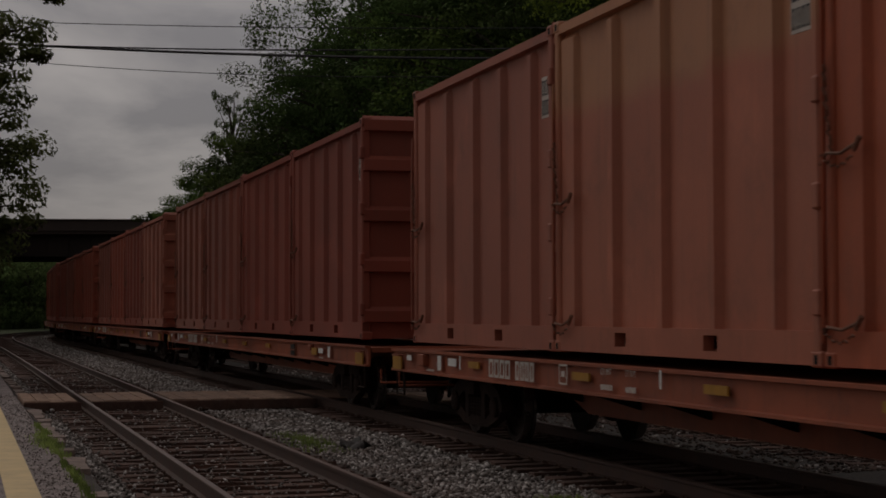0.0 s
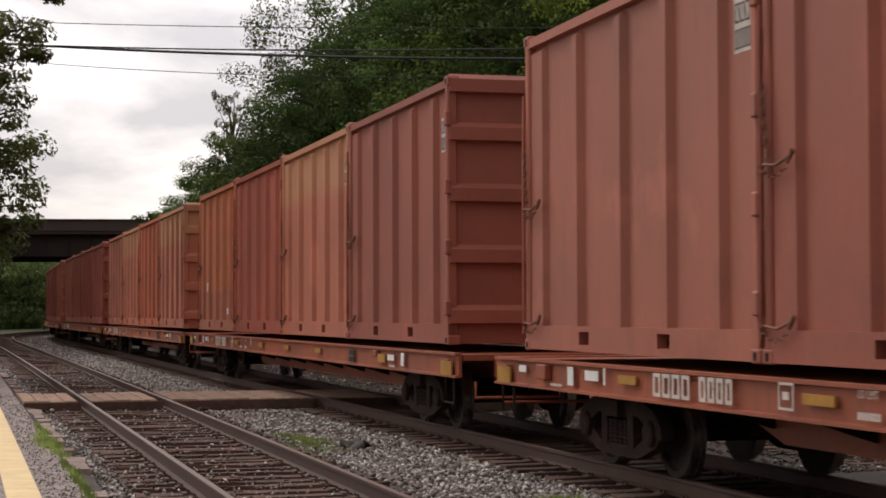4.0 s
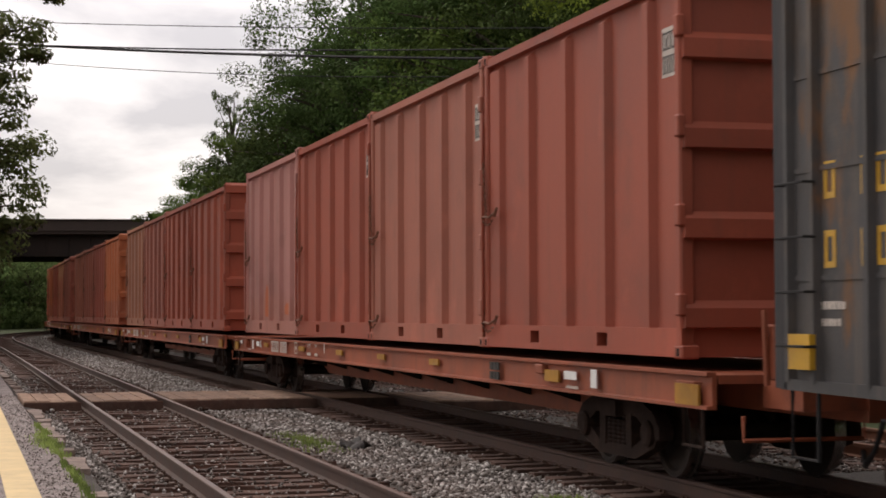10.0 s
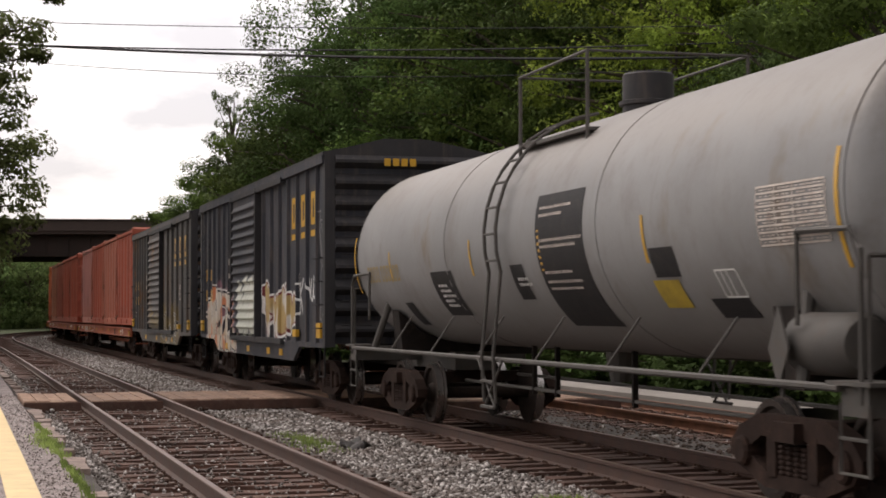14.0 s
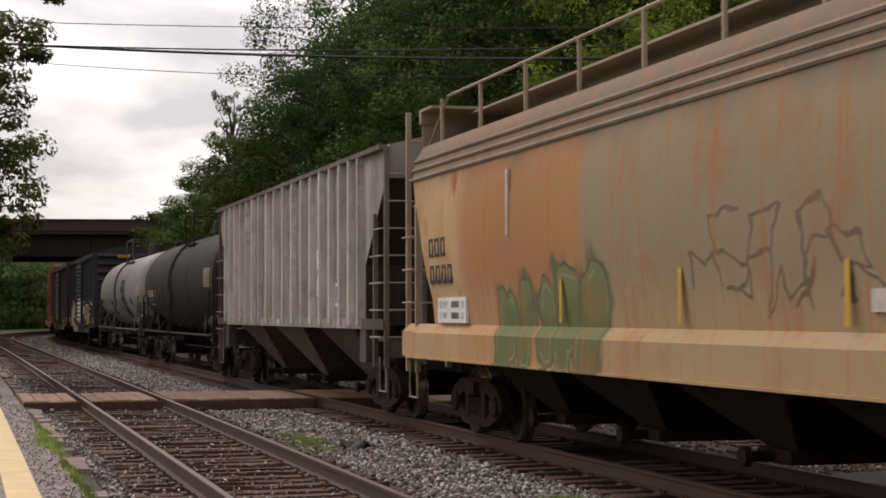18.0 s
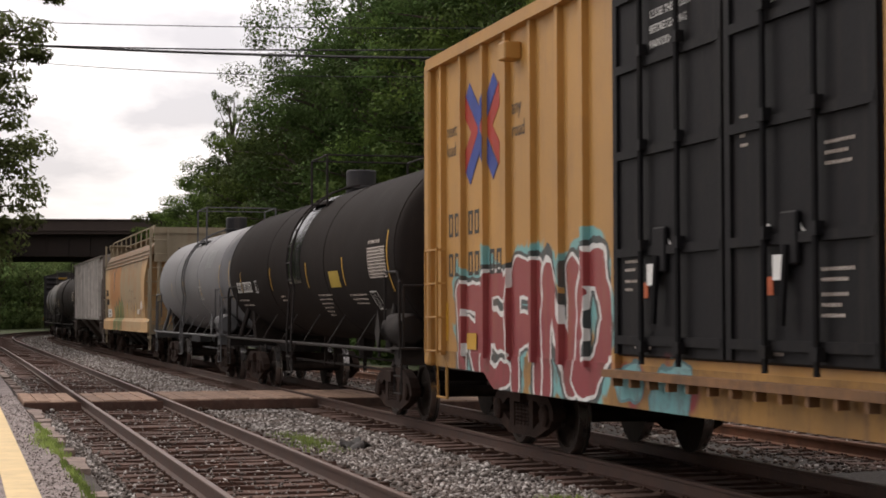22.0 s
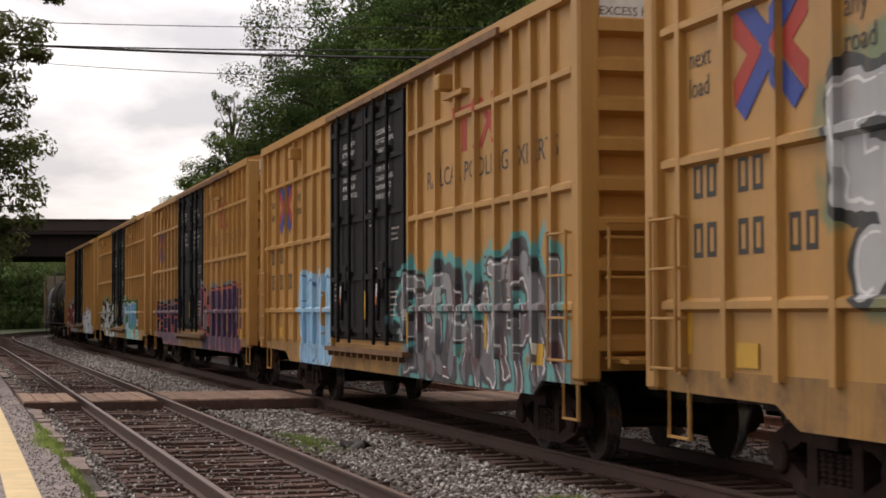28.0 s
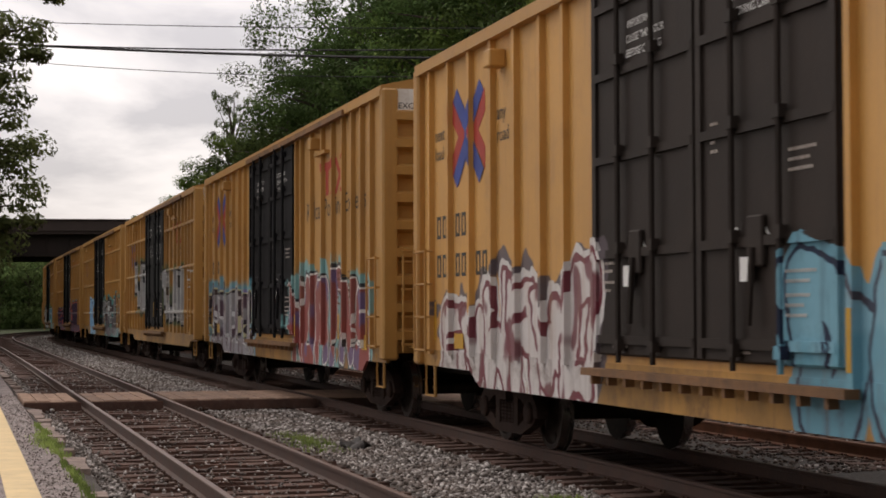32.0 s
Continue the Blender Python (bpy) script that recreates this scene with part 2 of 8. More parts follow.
def spray(nt, tc, base, u0, u1, v0, v1, fills, line=(0.02, 0.02, 0.025), halo=(0.75, 0.75, 0.72), lw=0.9, seed=0.0, haze=None, rag=0.25):
    """Sprayed fat lettering that cannot be read: rounded bodies with slots, an outline, a halo and overspray. u runs along the car, v up it."""
    sep = nt.nodes.new("ShaderNodeSeparateXYZ")
    nt.links.new(tc, sep.inputs[0])
    flat = nt.nodes.new("ShaderNodeCombineXYZ")
    nt.links.new(sep.outputs[0], flat.inputs[0]), nt.links.new(sep.outputs[2], flat.inputs[1])
    flat.inputs[2].default_value = seed
    p = flat.outputs[0]
    n1, n2 = nnoise(nt, p, 1.0, 1, 0.4), nnoise(nt, nmap(nt, p, (1, 1, 1), (9, 4, 2)), 1.1, 1, 0.4)
    n3 = nnoise(nt, p, 5.5, 3, 0.6)
    u = nmath(nt, "MULTIPLY_ADD", nmath(nt, "SUBTRACT", n1, 0.5), 0.75, sep.outputs[0])
    u = nmath(nt, "MULTIPLY_ADD", sep.outputs[2], -0.16, u)
    v = nmath(nt, "MULTIPLY_ADD", nmath(nt, "SUBTRACT", n2, 0.5), 0.85, sep.outputs[2])
    cell = nmath(nt, "DIVIDE", nmath(nt, "SUBTRACT", u, u0), lw)
    ident = nmath(nt, "FLOOR", cell)
    px = nmath(nt, "MULTIPLY", nmath(nt, "SUBTRACT", nmath(nt, "FRACT", cell), 0.5), lw)
    wave = lambda a, b, fn="SINE": nmath(nt, fn, nmath(nt, "MULTIPLY_ADD", ident, a, seed + b))
    hh = (v1 - v0) / 2
    py = nmath(nt, "SUBTRACT", v, nmath(nt, "MULTIPLY_ADD", wave(2.4, 0), rag * 0.45, (v0 + v1) / 2 - 0.08))
    tall = nmath(nt, "MULTIPLY_ADD", wave(1.3, 1.0), rag * 0.4, hh - 0.06)
    # the foot and head of each letter lean apart
    px = nmath(nt, "MULTIPLY_ADD", nmath(nt, "MULTIPLY", py, wave(3.7, 2.0)), 0.16, px)
    d = nmath(nt, "MULTIPLY", nbox(nt, px, py, lw * 0.5 - 0.015, tall, lw * 0.24), -1.0)
    for a, b, sx, sy, ky in ((2.3, 0.4, 0.15, 0.26, 0.62), (1.9, 2.1, 0.20, 0.17, -0.55)):
        cx = nmath(nt, "SUBTRACT", px, nmath(nt, "MULTIPLY", wave(a, b), lw * 0.30))
        cy = nmath(nt, "SUBTRACT", py, nmath(nt, "MULTIPLY_ADD", wave(a, b + 1.4, "COSINE"), hh * 0.38, hh * ky))
        d = nmath(nt, "MINIMUM", d, nbox(nt, cx, cy, lw * sx, hh * sy, lw * 0.08))
    inside = nmath(nt, "MULTIPLY", nmath(nt, "GREATER_THAN", sep.outputs[0], u0 - 0.05), nmath(nt, "LESS_THAN", sep.outputs[0], u1 + 0.05))
    pick = nramp(nt, nmath(nt, "MULTIPLY_ADD", nmath(nt, "SUBTRACT", nnoise(nt, nmap(nt, p, (1, 1.6, 1), (3, 8, 5)), 1.5, 2, 0.5), 0.5), 2.2, nmath(nt, "DIVIDE", py, hh)), -0.12, 0.12)
    fill = nmix(nt, pick, fills[0], fills[1])
    if len(fills) > 2:
        fill = nmix(nt, nramp(nt, nnoise(nt, nmap(nt, p, (1.6, 0.9, 1), (13, 2, 5)), 1.4, 1, 0.4), 0.55, 0.59), fill, fills[2])
    # a thin shine along the inside of the outline, and the spray's own cloudiness
    fill = nmix(nt, nmath(nt, "MULTIPLY", nmath(nt, "LESS_THAN", nmath(nt, "ABSOLUTE", nmath(nt, "SUBTRACT", d, 0.10)), 0.014), nramp(nt, n1, 0.5, 0.54)), fill, halo)
    fill = nmix(nt, nmath(nt, "MULTIPLY", n3, 0.35), fill, shade(fills[0], 0.55))
    if haze:
        soft = nmath(nt, "MULTIPLY_ADD", nmath(nt, "SUBTRACT", n3, 0.5), 0.5, d)
        base = nmix(nt, nmath(nt, "MULTIPLY", nmath(nt, "MULTIPLY", nramp(nt, soft, -0.42, -0.12), inside), 0.85), base, haze)
    out = nmix(nt, nmath(nt, "MULTIPLY", nmath(nt, "GREATER_THAN", d, -0.085), inside), base, halo)
    out = nmix(nt, nmath(nt, "MULTIPLY", nmath(nt, "GREATER_THAN", d, -0.035), inside), out, line)
    return nmix(nt, nmath(nt, "MULTIPLY", nmath(nt, "GREATER_THAN", d, 0.022), inside), out, fill)


# ---- mesh helpers ----
def box(bm, x0, x1, y0, y1, z0, z1):
    v = [bm.verts.new((x, y, z)) for x in (x0, x1) for y in (y0, y1) for z in (z0, z1)]
    for q in ((0, 1, 3, 2), (4, 6, 7, 5), (0, 4, 5, 1), (2, 3, 7, 6), (0, 2, 6, 4), (1, 5, 7, 3)):
        bm.faces.new([v[i] for i in q])
    return bm


def soft_box(bm, x0, x1, y0, y1, z0, z1, r=0.015):
    """A box with chamfered edges."""
    r = min(r, (x1 - x0) / 3, (y1 - y0) / 3, (z1 - z0) / 3)
    pts = []
    for a in (0, 1):
        for b in (0, 1):
            for c in (0, 1):
                X, Y, Z = (x0, x1)[a], (y0, y1)[b], (z0, z1)[c]
                dx, dy, dz = (r, -r)[a], (r, -r)[b], (r, -r)[c]
                pts += [(X, Y + dy, Z + dz), (X + dx, Y, Z + dz), (X + dx, Y + dy, Z)]
    vs = [bm.verts.new(p) for p in pts]
    i = lambda a, b, c, k: vs[(a * 4 + b * 2 + c) * 3 + k]
    for k, sides in ((0, ((0, 0), (0, 1), (1, 1), (1, 0))),):
        for a in (0, 1):
            q = [i(a, b, c, 0) for b, c in sides]
            bm.faces.new(q if a == 0 else q[::-1])
            q = [i(b, a, c, 1) for b, c in sides]
            bm.faces.new(q[::-1] if a == 0 else q)
            q = [i(b, c, a, 2) for b, c in sides]
            bm.faces.new(q if a == 0 else q[::-1])
    for a in (0, 1):
        for b in (0, 1):
            for q in ([i(a, b, 0, 0), i(a, b, 0, 1), i(a, b, 1, 1), i(a, b, 1, 0)], [i(a, 0, b, 0), i(a, 0, b, 2), i(a, 1, b, 2), i(a, 1, b, 0)],
                      [i(0, a, b, 1), i(0, a, b, 2), i(1, a, b, 2), i(1, a, b, 1)]):
                bm.faces.new(q)
            for c in (0, 1):
                bm.faces.new([i(a, b, c, 0), i(a, b, c, 1), i(a, b, c, 2)])
    return bm


def tube(bm, pts, r, n=6, close=True):
    """A round bar along a line of points."""
    pts = [Vector(p) for p in pts]
    rings = []
    for k, p in enumerate(pts):
        t = (pts[min(k + 1, len(pts) - 1)] - pts[max(k - 1, 0)]).normalized()
        up = Vector((0, 0, 1)) if abs(t.z) < 0.9 else Vector((1, 0, 0))
        a = t.cross(up).normalized()
        b = a.cross(t)
        rr = r[k] if isinstance(r, (list, tuple)) else r
        rings.append([bm.verts.new(p + (a * math.cos(2 * math.pi * j / n) + b * math.sin(2 * math.pi * j / n)) * rr) for j in range(n)])
    for k in range(len(rings) - 1):
        for j in range(n):
            bm.faces.new((rings[k][j], rings[k][(j + 1) % n], rings[k + 1][(j + 1) % n], rings[k + 1][j]))
    if close:
        bm.faces.new(rings[0][::-1]), bm.faces.new(rings[-1])
    return bm


def prism(bm, prof, a0, a1, axis="Y"):
    """A 2D outline, drawn out from a0 to a1. Axis Y: the outline is (x, z); X: (y, z); Z: (x, y)."""
    put = {"Y": lambda u, v, a: (u, a, v), "X": lambda u, v, a: (a, u, v), "Z": lambda u, v, a: (u, v, a)}[axis]
    lo = [bm.verts.new(put(u, v, a0)) for u, v in prof]
    hi = [bm.verts.new(put(u, v, a1)) for u, v in prof]
    n = len(prof)
    for k in range(n):
        bm.faces.new((lo[k], lo[(k + 1) % n], hi[(k + 1) % n], hi[k]))
    bm.faces.new(lo[::-1]), bm.faces.new(hi)
    return bm


def lathe(bm, prof, n=24, axis="X", centre=(0, 0, 0)):
    """A round body: prof is (place along the axis, radius)."""
    cx, cy, cz = centre
    rings = []
    for a, r in prof:
        ring = []
        for j in range(n):
            c, s = math.cos(2 * math.pi * j / n) * r, math.sin(2 * math.pi * j / n) * r
            ring.append(bm.verts.new({"X": (cx + a, cy + c, cz + s), "Y": (cx + c, cy + a, cz + s), "Z": (cx + c, cy + s, cz + a)}[axis]))
        rings.append(ring)
    for k in range(len(rings) - 1):
        for j in range(n):
            bm.faces.new((rings[k][j], rings[k][(j + 1) % n], rings[k + 1][(j + 1) % n], rings[k + 1][j]))
    bm.faces.new(rings[0][::-1]), bm.faces.new(rings[-1])
    return bm


def mesh_of(name, bm, material, smooth=False):
    bmesh.ops.recalc_face_normals(bm, faces=bm.faces)
    me = bpy.data.meshes.new(name)
    bm.to_mesh(me)
    bm.free()
    for m in (material if isinstance(material, (list, tuple)) else [material]):
        me.materials.append(m)
    if smooth:
        me.polygons.foreach_set("use_smooth", [True] * len(me.polygons))
        me.set_sharp_from_angle(angle=radians(38))
    return me


def part(name, bm, material, parent=None, label="", smooth=False, at=None):
    """One mesh object under a thing or a part."""
    ob = new(name, mesh_of(name, bm, material, smooth) if isinstance(bm, bmesh.types.BMesh) else bm)
    ob.parent = parent
    if at is not None:
        ob.matrix_basis = at
    return tagged(ob, label)


def thing(name, label, category, group="", kind=""):
    return tagged(new(name), label, category, group, kind)


_words = {}


def words(body, size, material, parent, at, name="lettering", label="", stretch=1.0):
    """Raised paint lettering. It lies in the car's side: at gives its lower left corner, its x axis and its normal."""
    key = (body, round(size, 3), material.name)
    if key not in _words:
        cu = bpy.data.curves.new("lettering", "FONT")
        cu.body, cu.size, cu.resolution_u = body, size, 2
        ob = new("lettering", cu)
        bpy.context.view_layer.update()
        me = bpy.data.meshes.new_from_object(ob.evaluated_get(bpy.context.evaluated_depsgraph_get()))
        bpy.data.objects.remove(ob)
        me.materials.clear()
        me.materials.append(material)
        _words[key] = me
    return part(name, _words[key], None, parent, label, at=at @ Matrix.Diagonal((stretch, 1, 1, 1)))


def on_side(x, y, z):
    """A pose on the camera's side of a car, for lettering that runs from the car's front to its rear."""
    return Matrix.Translation((x, y, z)) @ Matrix(((-1, 0, 0, 0), (0, 0, 1, 0), (0, 1, 0, 0), (0, 0, 0, 1)))


def marks(bm, x, y, z, count, h, w=None, gap=None, t=0.004, along_x=True, rng=random.Random(5)):
    """A row of plain bars, one for each character that stands there."""
    w = w or h * 0.55
    gap = gap or (w * 0.35 if w > 0.045 or h < 0.1 else 0.046)
    for k in range(count):
        a = x - k * (w + gap)
        hh = h * (0.88 + 0.12 * rng.random())
        if along_x:
            box(bm, a - w, a, y, y + t, z, z + hh)
        else:
            box(bm, y - t, y, a - w, a, z, z + hh)
    return bm


def over_posts(name, outlines, material, parent, y, posts, half, y_post, label="", lift=0.0005):
    """Flat paint on a car's side that also covers the outer faces of the posts which cross it. Outlines are (x, z)."""
    bm = bmesh.new()
    for j, pts in enumerate(outlines):
        prism(bm, pts, y + j * lift, y + 0.004 + j * lift)
    lo, hi = min(x for o in outlines for x, z in o), max(x for o in outlines for x, z in o)
    for c in posts:
        if lo < c + half and c - half < hi:
            b2 = bmesh.new()
            for j, pts in enumerate(outlines):
                prism(b2, pts, y_post + 0.001 + j * lift, y_post + 0.004 + j * lift)
            for cut, side in ((c - half, -1), (c + half, 1)):
                bmesh.ops.bisect_plane(b2, geom=b2.verts[:] + b2.edges[:] + b2.faces[:], plane_co=(cut, 0, 0), plane_no=(side, 0, 0), clear_outer=True)
            me = bpy.data.meshes.new("paint")
            b2.to_mesh(me)
            b2.free()
            bm.from_mesh(me)
            bpy.data.meshes.remove(me)
    return part(name, bm, material, parent, label)


def rect(x0, x1, z0, z1):
    return [(x0, z0), (x1, z0), (x1, z1), (x0, z1)]

# ---- materials ----
RUST = (0.10, 0.045, 0.025)
m_rail = paint("rail_steel", (0.068, 0.034, 0.024), 0.7, 0.2, 0.25, 2, 30, 0.2, RUST, 0.5)
m_railtop = paint("rail_head", (0.15, 0.095, 0.075), 0.5, 0.45, 0.15, 3, 60, 0.05, (0.15, 0.1, 0.08), 0.25)
m_rustrail = paint("rusty_rail", (0.20, 0.085, 0.045), 0.75, 0.1, 0.3, 2, 30, 0.25, (0.07, 0.03, 0.02), 0.5)
m_tie = paint("creosoted_wood", (0.098, 0.050, 0.036), 0.9, 0, 0.35, 2.5, 25, 0.7, (0.16, 0.12, 0.10), 0.4, rand=0.5)
m_plate = paint("tie_plate", (0.12, 0.07, 0.05), 0.7, 0.4, 0.2, 5, 40, 0.2, RUST, 0.5)
m_ballast = paint("ballast_bed", (0.075, 0.064, 0.056), 0.95, 0, 0.35, 1.3, 26, 1.0, (0.07, 0.05, 0.04), 0.55)
m_board = paint("crossing_plank", (0.31, 0.195, 0.135), 0.85, 0, 0.35, 1.5, 18, 0.5, (0.10, 0.06, 0.045), 0.65, rand=0.5)
m_asphalt = paint("platform_asphalt", (0.34, 0.285, 0.27), 0.95, 0, 0.35, 3.0, 60, 1.0, (0.14, 0.105, 0.095), 0.6, patch=(((0.42, 0.36, 0.34), 9.0, 0.56, 1.0), ((0.17, 0.13, 0.12), 14.0, 0.60, 1.0)))
m_edge = paint("platform_edge_concrete", (0.27, 0.205, 0.175), 0.9, 0, 0.3, 2.0, 30, 0.6, (0.09, 0.055, 0.042), 0.75, rand=0.5)
m_yellow = paint("safety_line_paint", (0.82, 0.62, 0.33), 0.7, 0, 0.1, 2, 50, 0.2, (0.45, 0.34, 0.2), 0.35)
m_lot = paint("pale_paved_lot", (0.26, 0.235, 0.21), 0.9, 0, 0.2, 0.5, 20, 0.2, (0.3, 0.25, 0.2), 0.3)
m_ground = paint("grassy_ground", (0.055, 0.075, 0.025), 0.95, 0, 0.4, 0.2, 8, 0.6, (0.08, 0.06, 0.035), 0.5)
m_girder = paint("weathered_girder_steel", (0.028, 0.017, 0.014), 0.75, 0.1, 0.25, 0.4, 12, 0.2, (0.03, 0.022, 0.02), 0.4, streak=0.3)
m_concrete = paint("stained_concrete", (0.068, 0.048, 0.042), 0.9, 0, 0.2, 0.3, 10, 0.3, (0.06, 0.045, 0.04), 0.5, streak=0.5)
m_bark = paint("bark", (0.09, 0.07, 0.055), 0.95, 0, 0.3, 2, 18, 0.9, (0.03, 0.025, 0.02), 0.4)
m_wire = paint("cable_sheath", (0.02, 0.02, 0.022), 0.6, 0, 0.1, 1, 10, 0)
m_galv = paint("galvanised_steel", (0.40, 0.40, 0.41), 0.45, 0.7, 0.15, 3, 40, 0.1, (0.2, 0.18, 0.16), 0.3)
m_dark = paint("grimy_underframe", (0.020, 0.016, 0.014), 0.9, 0, 0.35, 2, 25, 0.3, (0.075, 0.05, 0.038), 0.4, spec=0.15)
m_truck = paint("rusty_cast_steel", (0.034, 0.021, 0.017), 0.9, 0.0, 0.35, 3, 30, 0.35, (0.085, 0.045, 0.030), 0.45, spec=0.12)
m_wheel = paint("wheel_steel", (0.034, 0.025, 0.021), 0.75, 0.15, 0.3, 4, 30, 0.15, (0.09, 0.055, 0.038), 0.4, spec=0.2)
m_tread = paint("wheel_tread", (0.42, 0.40, 0.39), 0.28, 0.95, 0.1, 6, 50, 0.0, (0.2, 0.17, 0.15), 0.2)
m_white = paint("white_stencil", (0.78, 0.77, 0.74), 0.6, 0, 0.08, 3, 30, 0.05, (0.4, 0.33, 0.27), 0.4)
m_pale = paint("worn_white_stencil", (0.60, 0.53, 0.47), 0.7, 0, 0.2, 4, 30, 0.05, (0.3, 0.15, 0.1), 0.6)
m_reflect = paint("yellow_reflector", (0.60, 0.33, 0.025), 0.4, 0, 0.1, 4, 40, 0.05, (0.4, 0.2, 0.05), 0.35)
m_black = paint("black_paint", (0.022, 0.021, 0.022), 0.6, 0, 0.25, 2, 30, 0.1, (0.07, 0.055, 0.045), 0.3, spec=0.2)
m_blackstencil = paint("black_stencil", (0.03, 0.026, 0.022), 0.6, 0, 0.2, 4, 30, 0)
m_red = paint("red_emblem_paint", (0.42, 0.050, 0.036), 0.55, 0, 0.15, 3, 30, 0, (0.32, 0.08, 0.04), 0.3, spec=0.25)
m_blue = paint("blue_emblem_paint", (0.045, 0.075, 0.30), 0.55, 0, 0.15, 3, 30, 0, (0.12, 0.12, 0.2), 0.25, spec=0.25)
m_dull = paint("worn_yellow_reflector", (0.42, 0.20, 0.022), 0.6, 0, 0.15, 4, 40, 0.05, (0.25, 0.09, 0.03), 0.5)
m_orange = paint("orange_red_sticker", (0.62, 0.13, 0.04), 0.6, 0, 0.08, 3, 30, 0)
m_sheet = paint("white_paper_sign", (0.75, 0.75, 0.73), 0.5, 0, 0.05, 3, 40, 0, (0.5, 0.45, 0.4), 0.2)



def leafy(name, dark, light, trans=0.35):
    m = bpy.data.materials.new(name)
    m.use_nodes = True
    nt = m.node_tree
    nt.nodes.clear()
    out = nt.nodes.new("ShaderNodeOutputMaterial")
    geo = nt.nodes.new("ShaderNodeNewGeometry")
    info = nt.nodes.new("ShaderNodeObjectInfo")
    tc = nt.nodes.new("ShaderNodeTexCoord")
    isl = geo.outputs["Random Per Island"]
    col = nmix(nt, nmath(nt, "MULTIPLY_ADD", isl, 0.18, 0.38), dark, light)
    col = nmix(nt, nmath(nt, "MULTIPLY", nramp(nt, nnoise(nt, tc.outputs["Object"], 0.65, 3), 0.44, 0.60), 0.75), col, shade(light, 1.55))
    hue = nt.nodes.new("ShaderNodeHueSaturation")
    nt.links.new(nmath(nt, "MULTIPLY_ADD", info.outputs["Random"], 0.024, 0.488), hue.inputs["Hue"])
    nt.links.new(nmath(nt, "MULTIPLY_ADD", info.outputs["Random"], 0.6, 0.75), hue.inputs["Value"])
    nt.links.new(col, hue.inputs["Color"])
    d = nt.nodes.new("ShaderNodeBsdfPrincipled")
    d.inputs["Roughness"].default_value = 0.8
    d.inputs["Specular IOR Level"].default_value = 0.06
    t = nt.nodes.new("ShaderNodeBsdfTranslucent")
    mix = nt.nodes.new("ShaderNodeMixShader")
    mix.inputs[0].default_value = trans
    nt.links.new(hue.outputs[0], d.inputs["Base Color"]), nt.links.new(hue.outputs[0], t.inputs[0])
    nt.links.new(d.outputs[0], mix.inputs[1]), nt.links.new(t.outputs[0], mix.inputs[2]), nt.links.new(mix.outputs[0], out.inputs[0])
    return m


m_leaf = leafy("summer_leaf", (0.026, 0.044, 0.013), (0.104, 0.148, 0.036), 0.22)
m_leafdark = leafy("dark_leaf", (0.025, 0.043, 0.013), (0.072, 0.110, 0.034), 0.18)
m_leafpale = leafy("grey_green_leaf", (0.055, 0.075, 0.035), (0.12, 0.15, 0.075), 0.2)
# leaves of the far thicket, with the distance haze put into their colour
m_leafhaze = leafy("hazed_thicket_leaf", (0.080, 0.120, 0.046), (0.17, 0.235, 0.088), 0.35)
m_leafbright = leafy("yellow_green_leaf", (0.060, 0.088, 0.016), (0.195, 0.250, 0.042), 0.3)
m_grass = leafy("grass_blade", (0.11, 0.17, 0.045), (0.25, 0.33, 0.10))

def stony(name, stops, stain, amount):
    """Crushed stone: each piece takes its own grey, and rust stains lie over patches of it."""
    m = bpy.data.materials.new(name)
    m.use_nodes = True
    nt = m.node_tree
    geo, ramp, tc = nt.nodes.new("ShaderNodeNewGeometry"), nt.nodes.new("ShaderNodeValToRGB"), nt.nodes.new("ShaderNodeTexCoord")
    for pos, c in stops:
        e = ramp.color_ramp.elements[0] if pos == 0 else ramp.color_ramp.elements[-1] if pos == 1 else ramp.color_ramp.elements.new(pos)
        e.position, e.color = pos, (*c, 1)
    nt.links.new(geo.outputs["Random Per Island"], ramp.inputs[0])
    rusty = nramp(nt, nnoise(nt, tc.outputs["Object"], 0.9, 4, 0.6), 0.45, 0.7)
    nt.links.new(nmix(nt, nmath(nt, "MULTIPLY", rusty, amount), ramp.outputs[0], stain), nt.nodes["Principled BSDF"].inputs["Base Color"])
    nt.nodes["Principled BSDF"].inputs["Roughness"].default_value = 0.85
    return m


m_stone = stony("crushed_stone", ((0.0, (0.045, 0.033, 0.027)), (0.35, (0.135, 0.112, 0.098)), (0.72, (0.28, 0.25, 0.23)), (1.0, (0.66, 0.62, 0.59))), (0.14, 0.082, 0.055), 0.4)
m_dirtystone = stony("rust_stained_stone", ((0.0, (0.03, 0.022, 0.018)), (0.5, (0.085, 0.058, 0.045)), (0.88, (0.15, 0.108, 0.085)), (1.0, (0.60, 0.55, 0.52))), (0.085, 0.045, 0.03), 0.6)

# ---- ground, to the horizon: a railway terrace with a wooded bank on its right ----
def track_offset(x, y):
    """Metres to the left of the train's track, for arrays of places."""
    s = np.clip(y, -300, 400).astype(float)
    for _ in range(12):
        th = np.interp(s, _s, _th)
        s = np.clip(s + (x - np.interp(s, _s, _x)) * np.sin(th) + (y - np.interp(s, _s, _y)) * np.cos(th), SMIN, SMAX)
    th = np.interp(s, _s, _th)
    return s, -(x - np.interp(s, _s, _x)) * np.cos(th) + (y - np.interp(s, _s, _y)) * np.sin(th)


def land(x, y):
    s, d = track_offset(x, y)
    z = np.full(np.shape(x), -0.55)
    z = z + np.clip((-d - 17) * 0.42, 0, 26) + np.clip((d - 22) * 0.1, 0, 4)
    z = z + np.clip((s - 172) * 0.02, 0, 1.5) * (np.abs(d + 2) > 9)
    return z


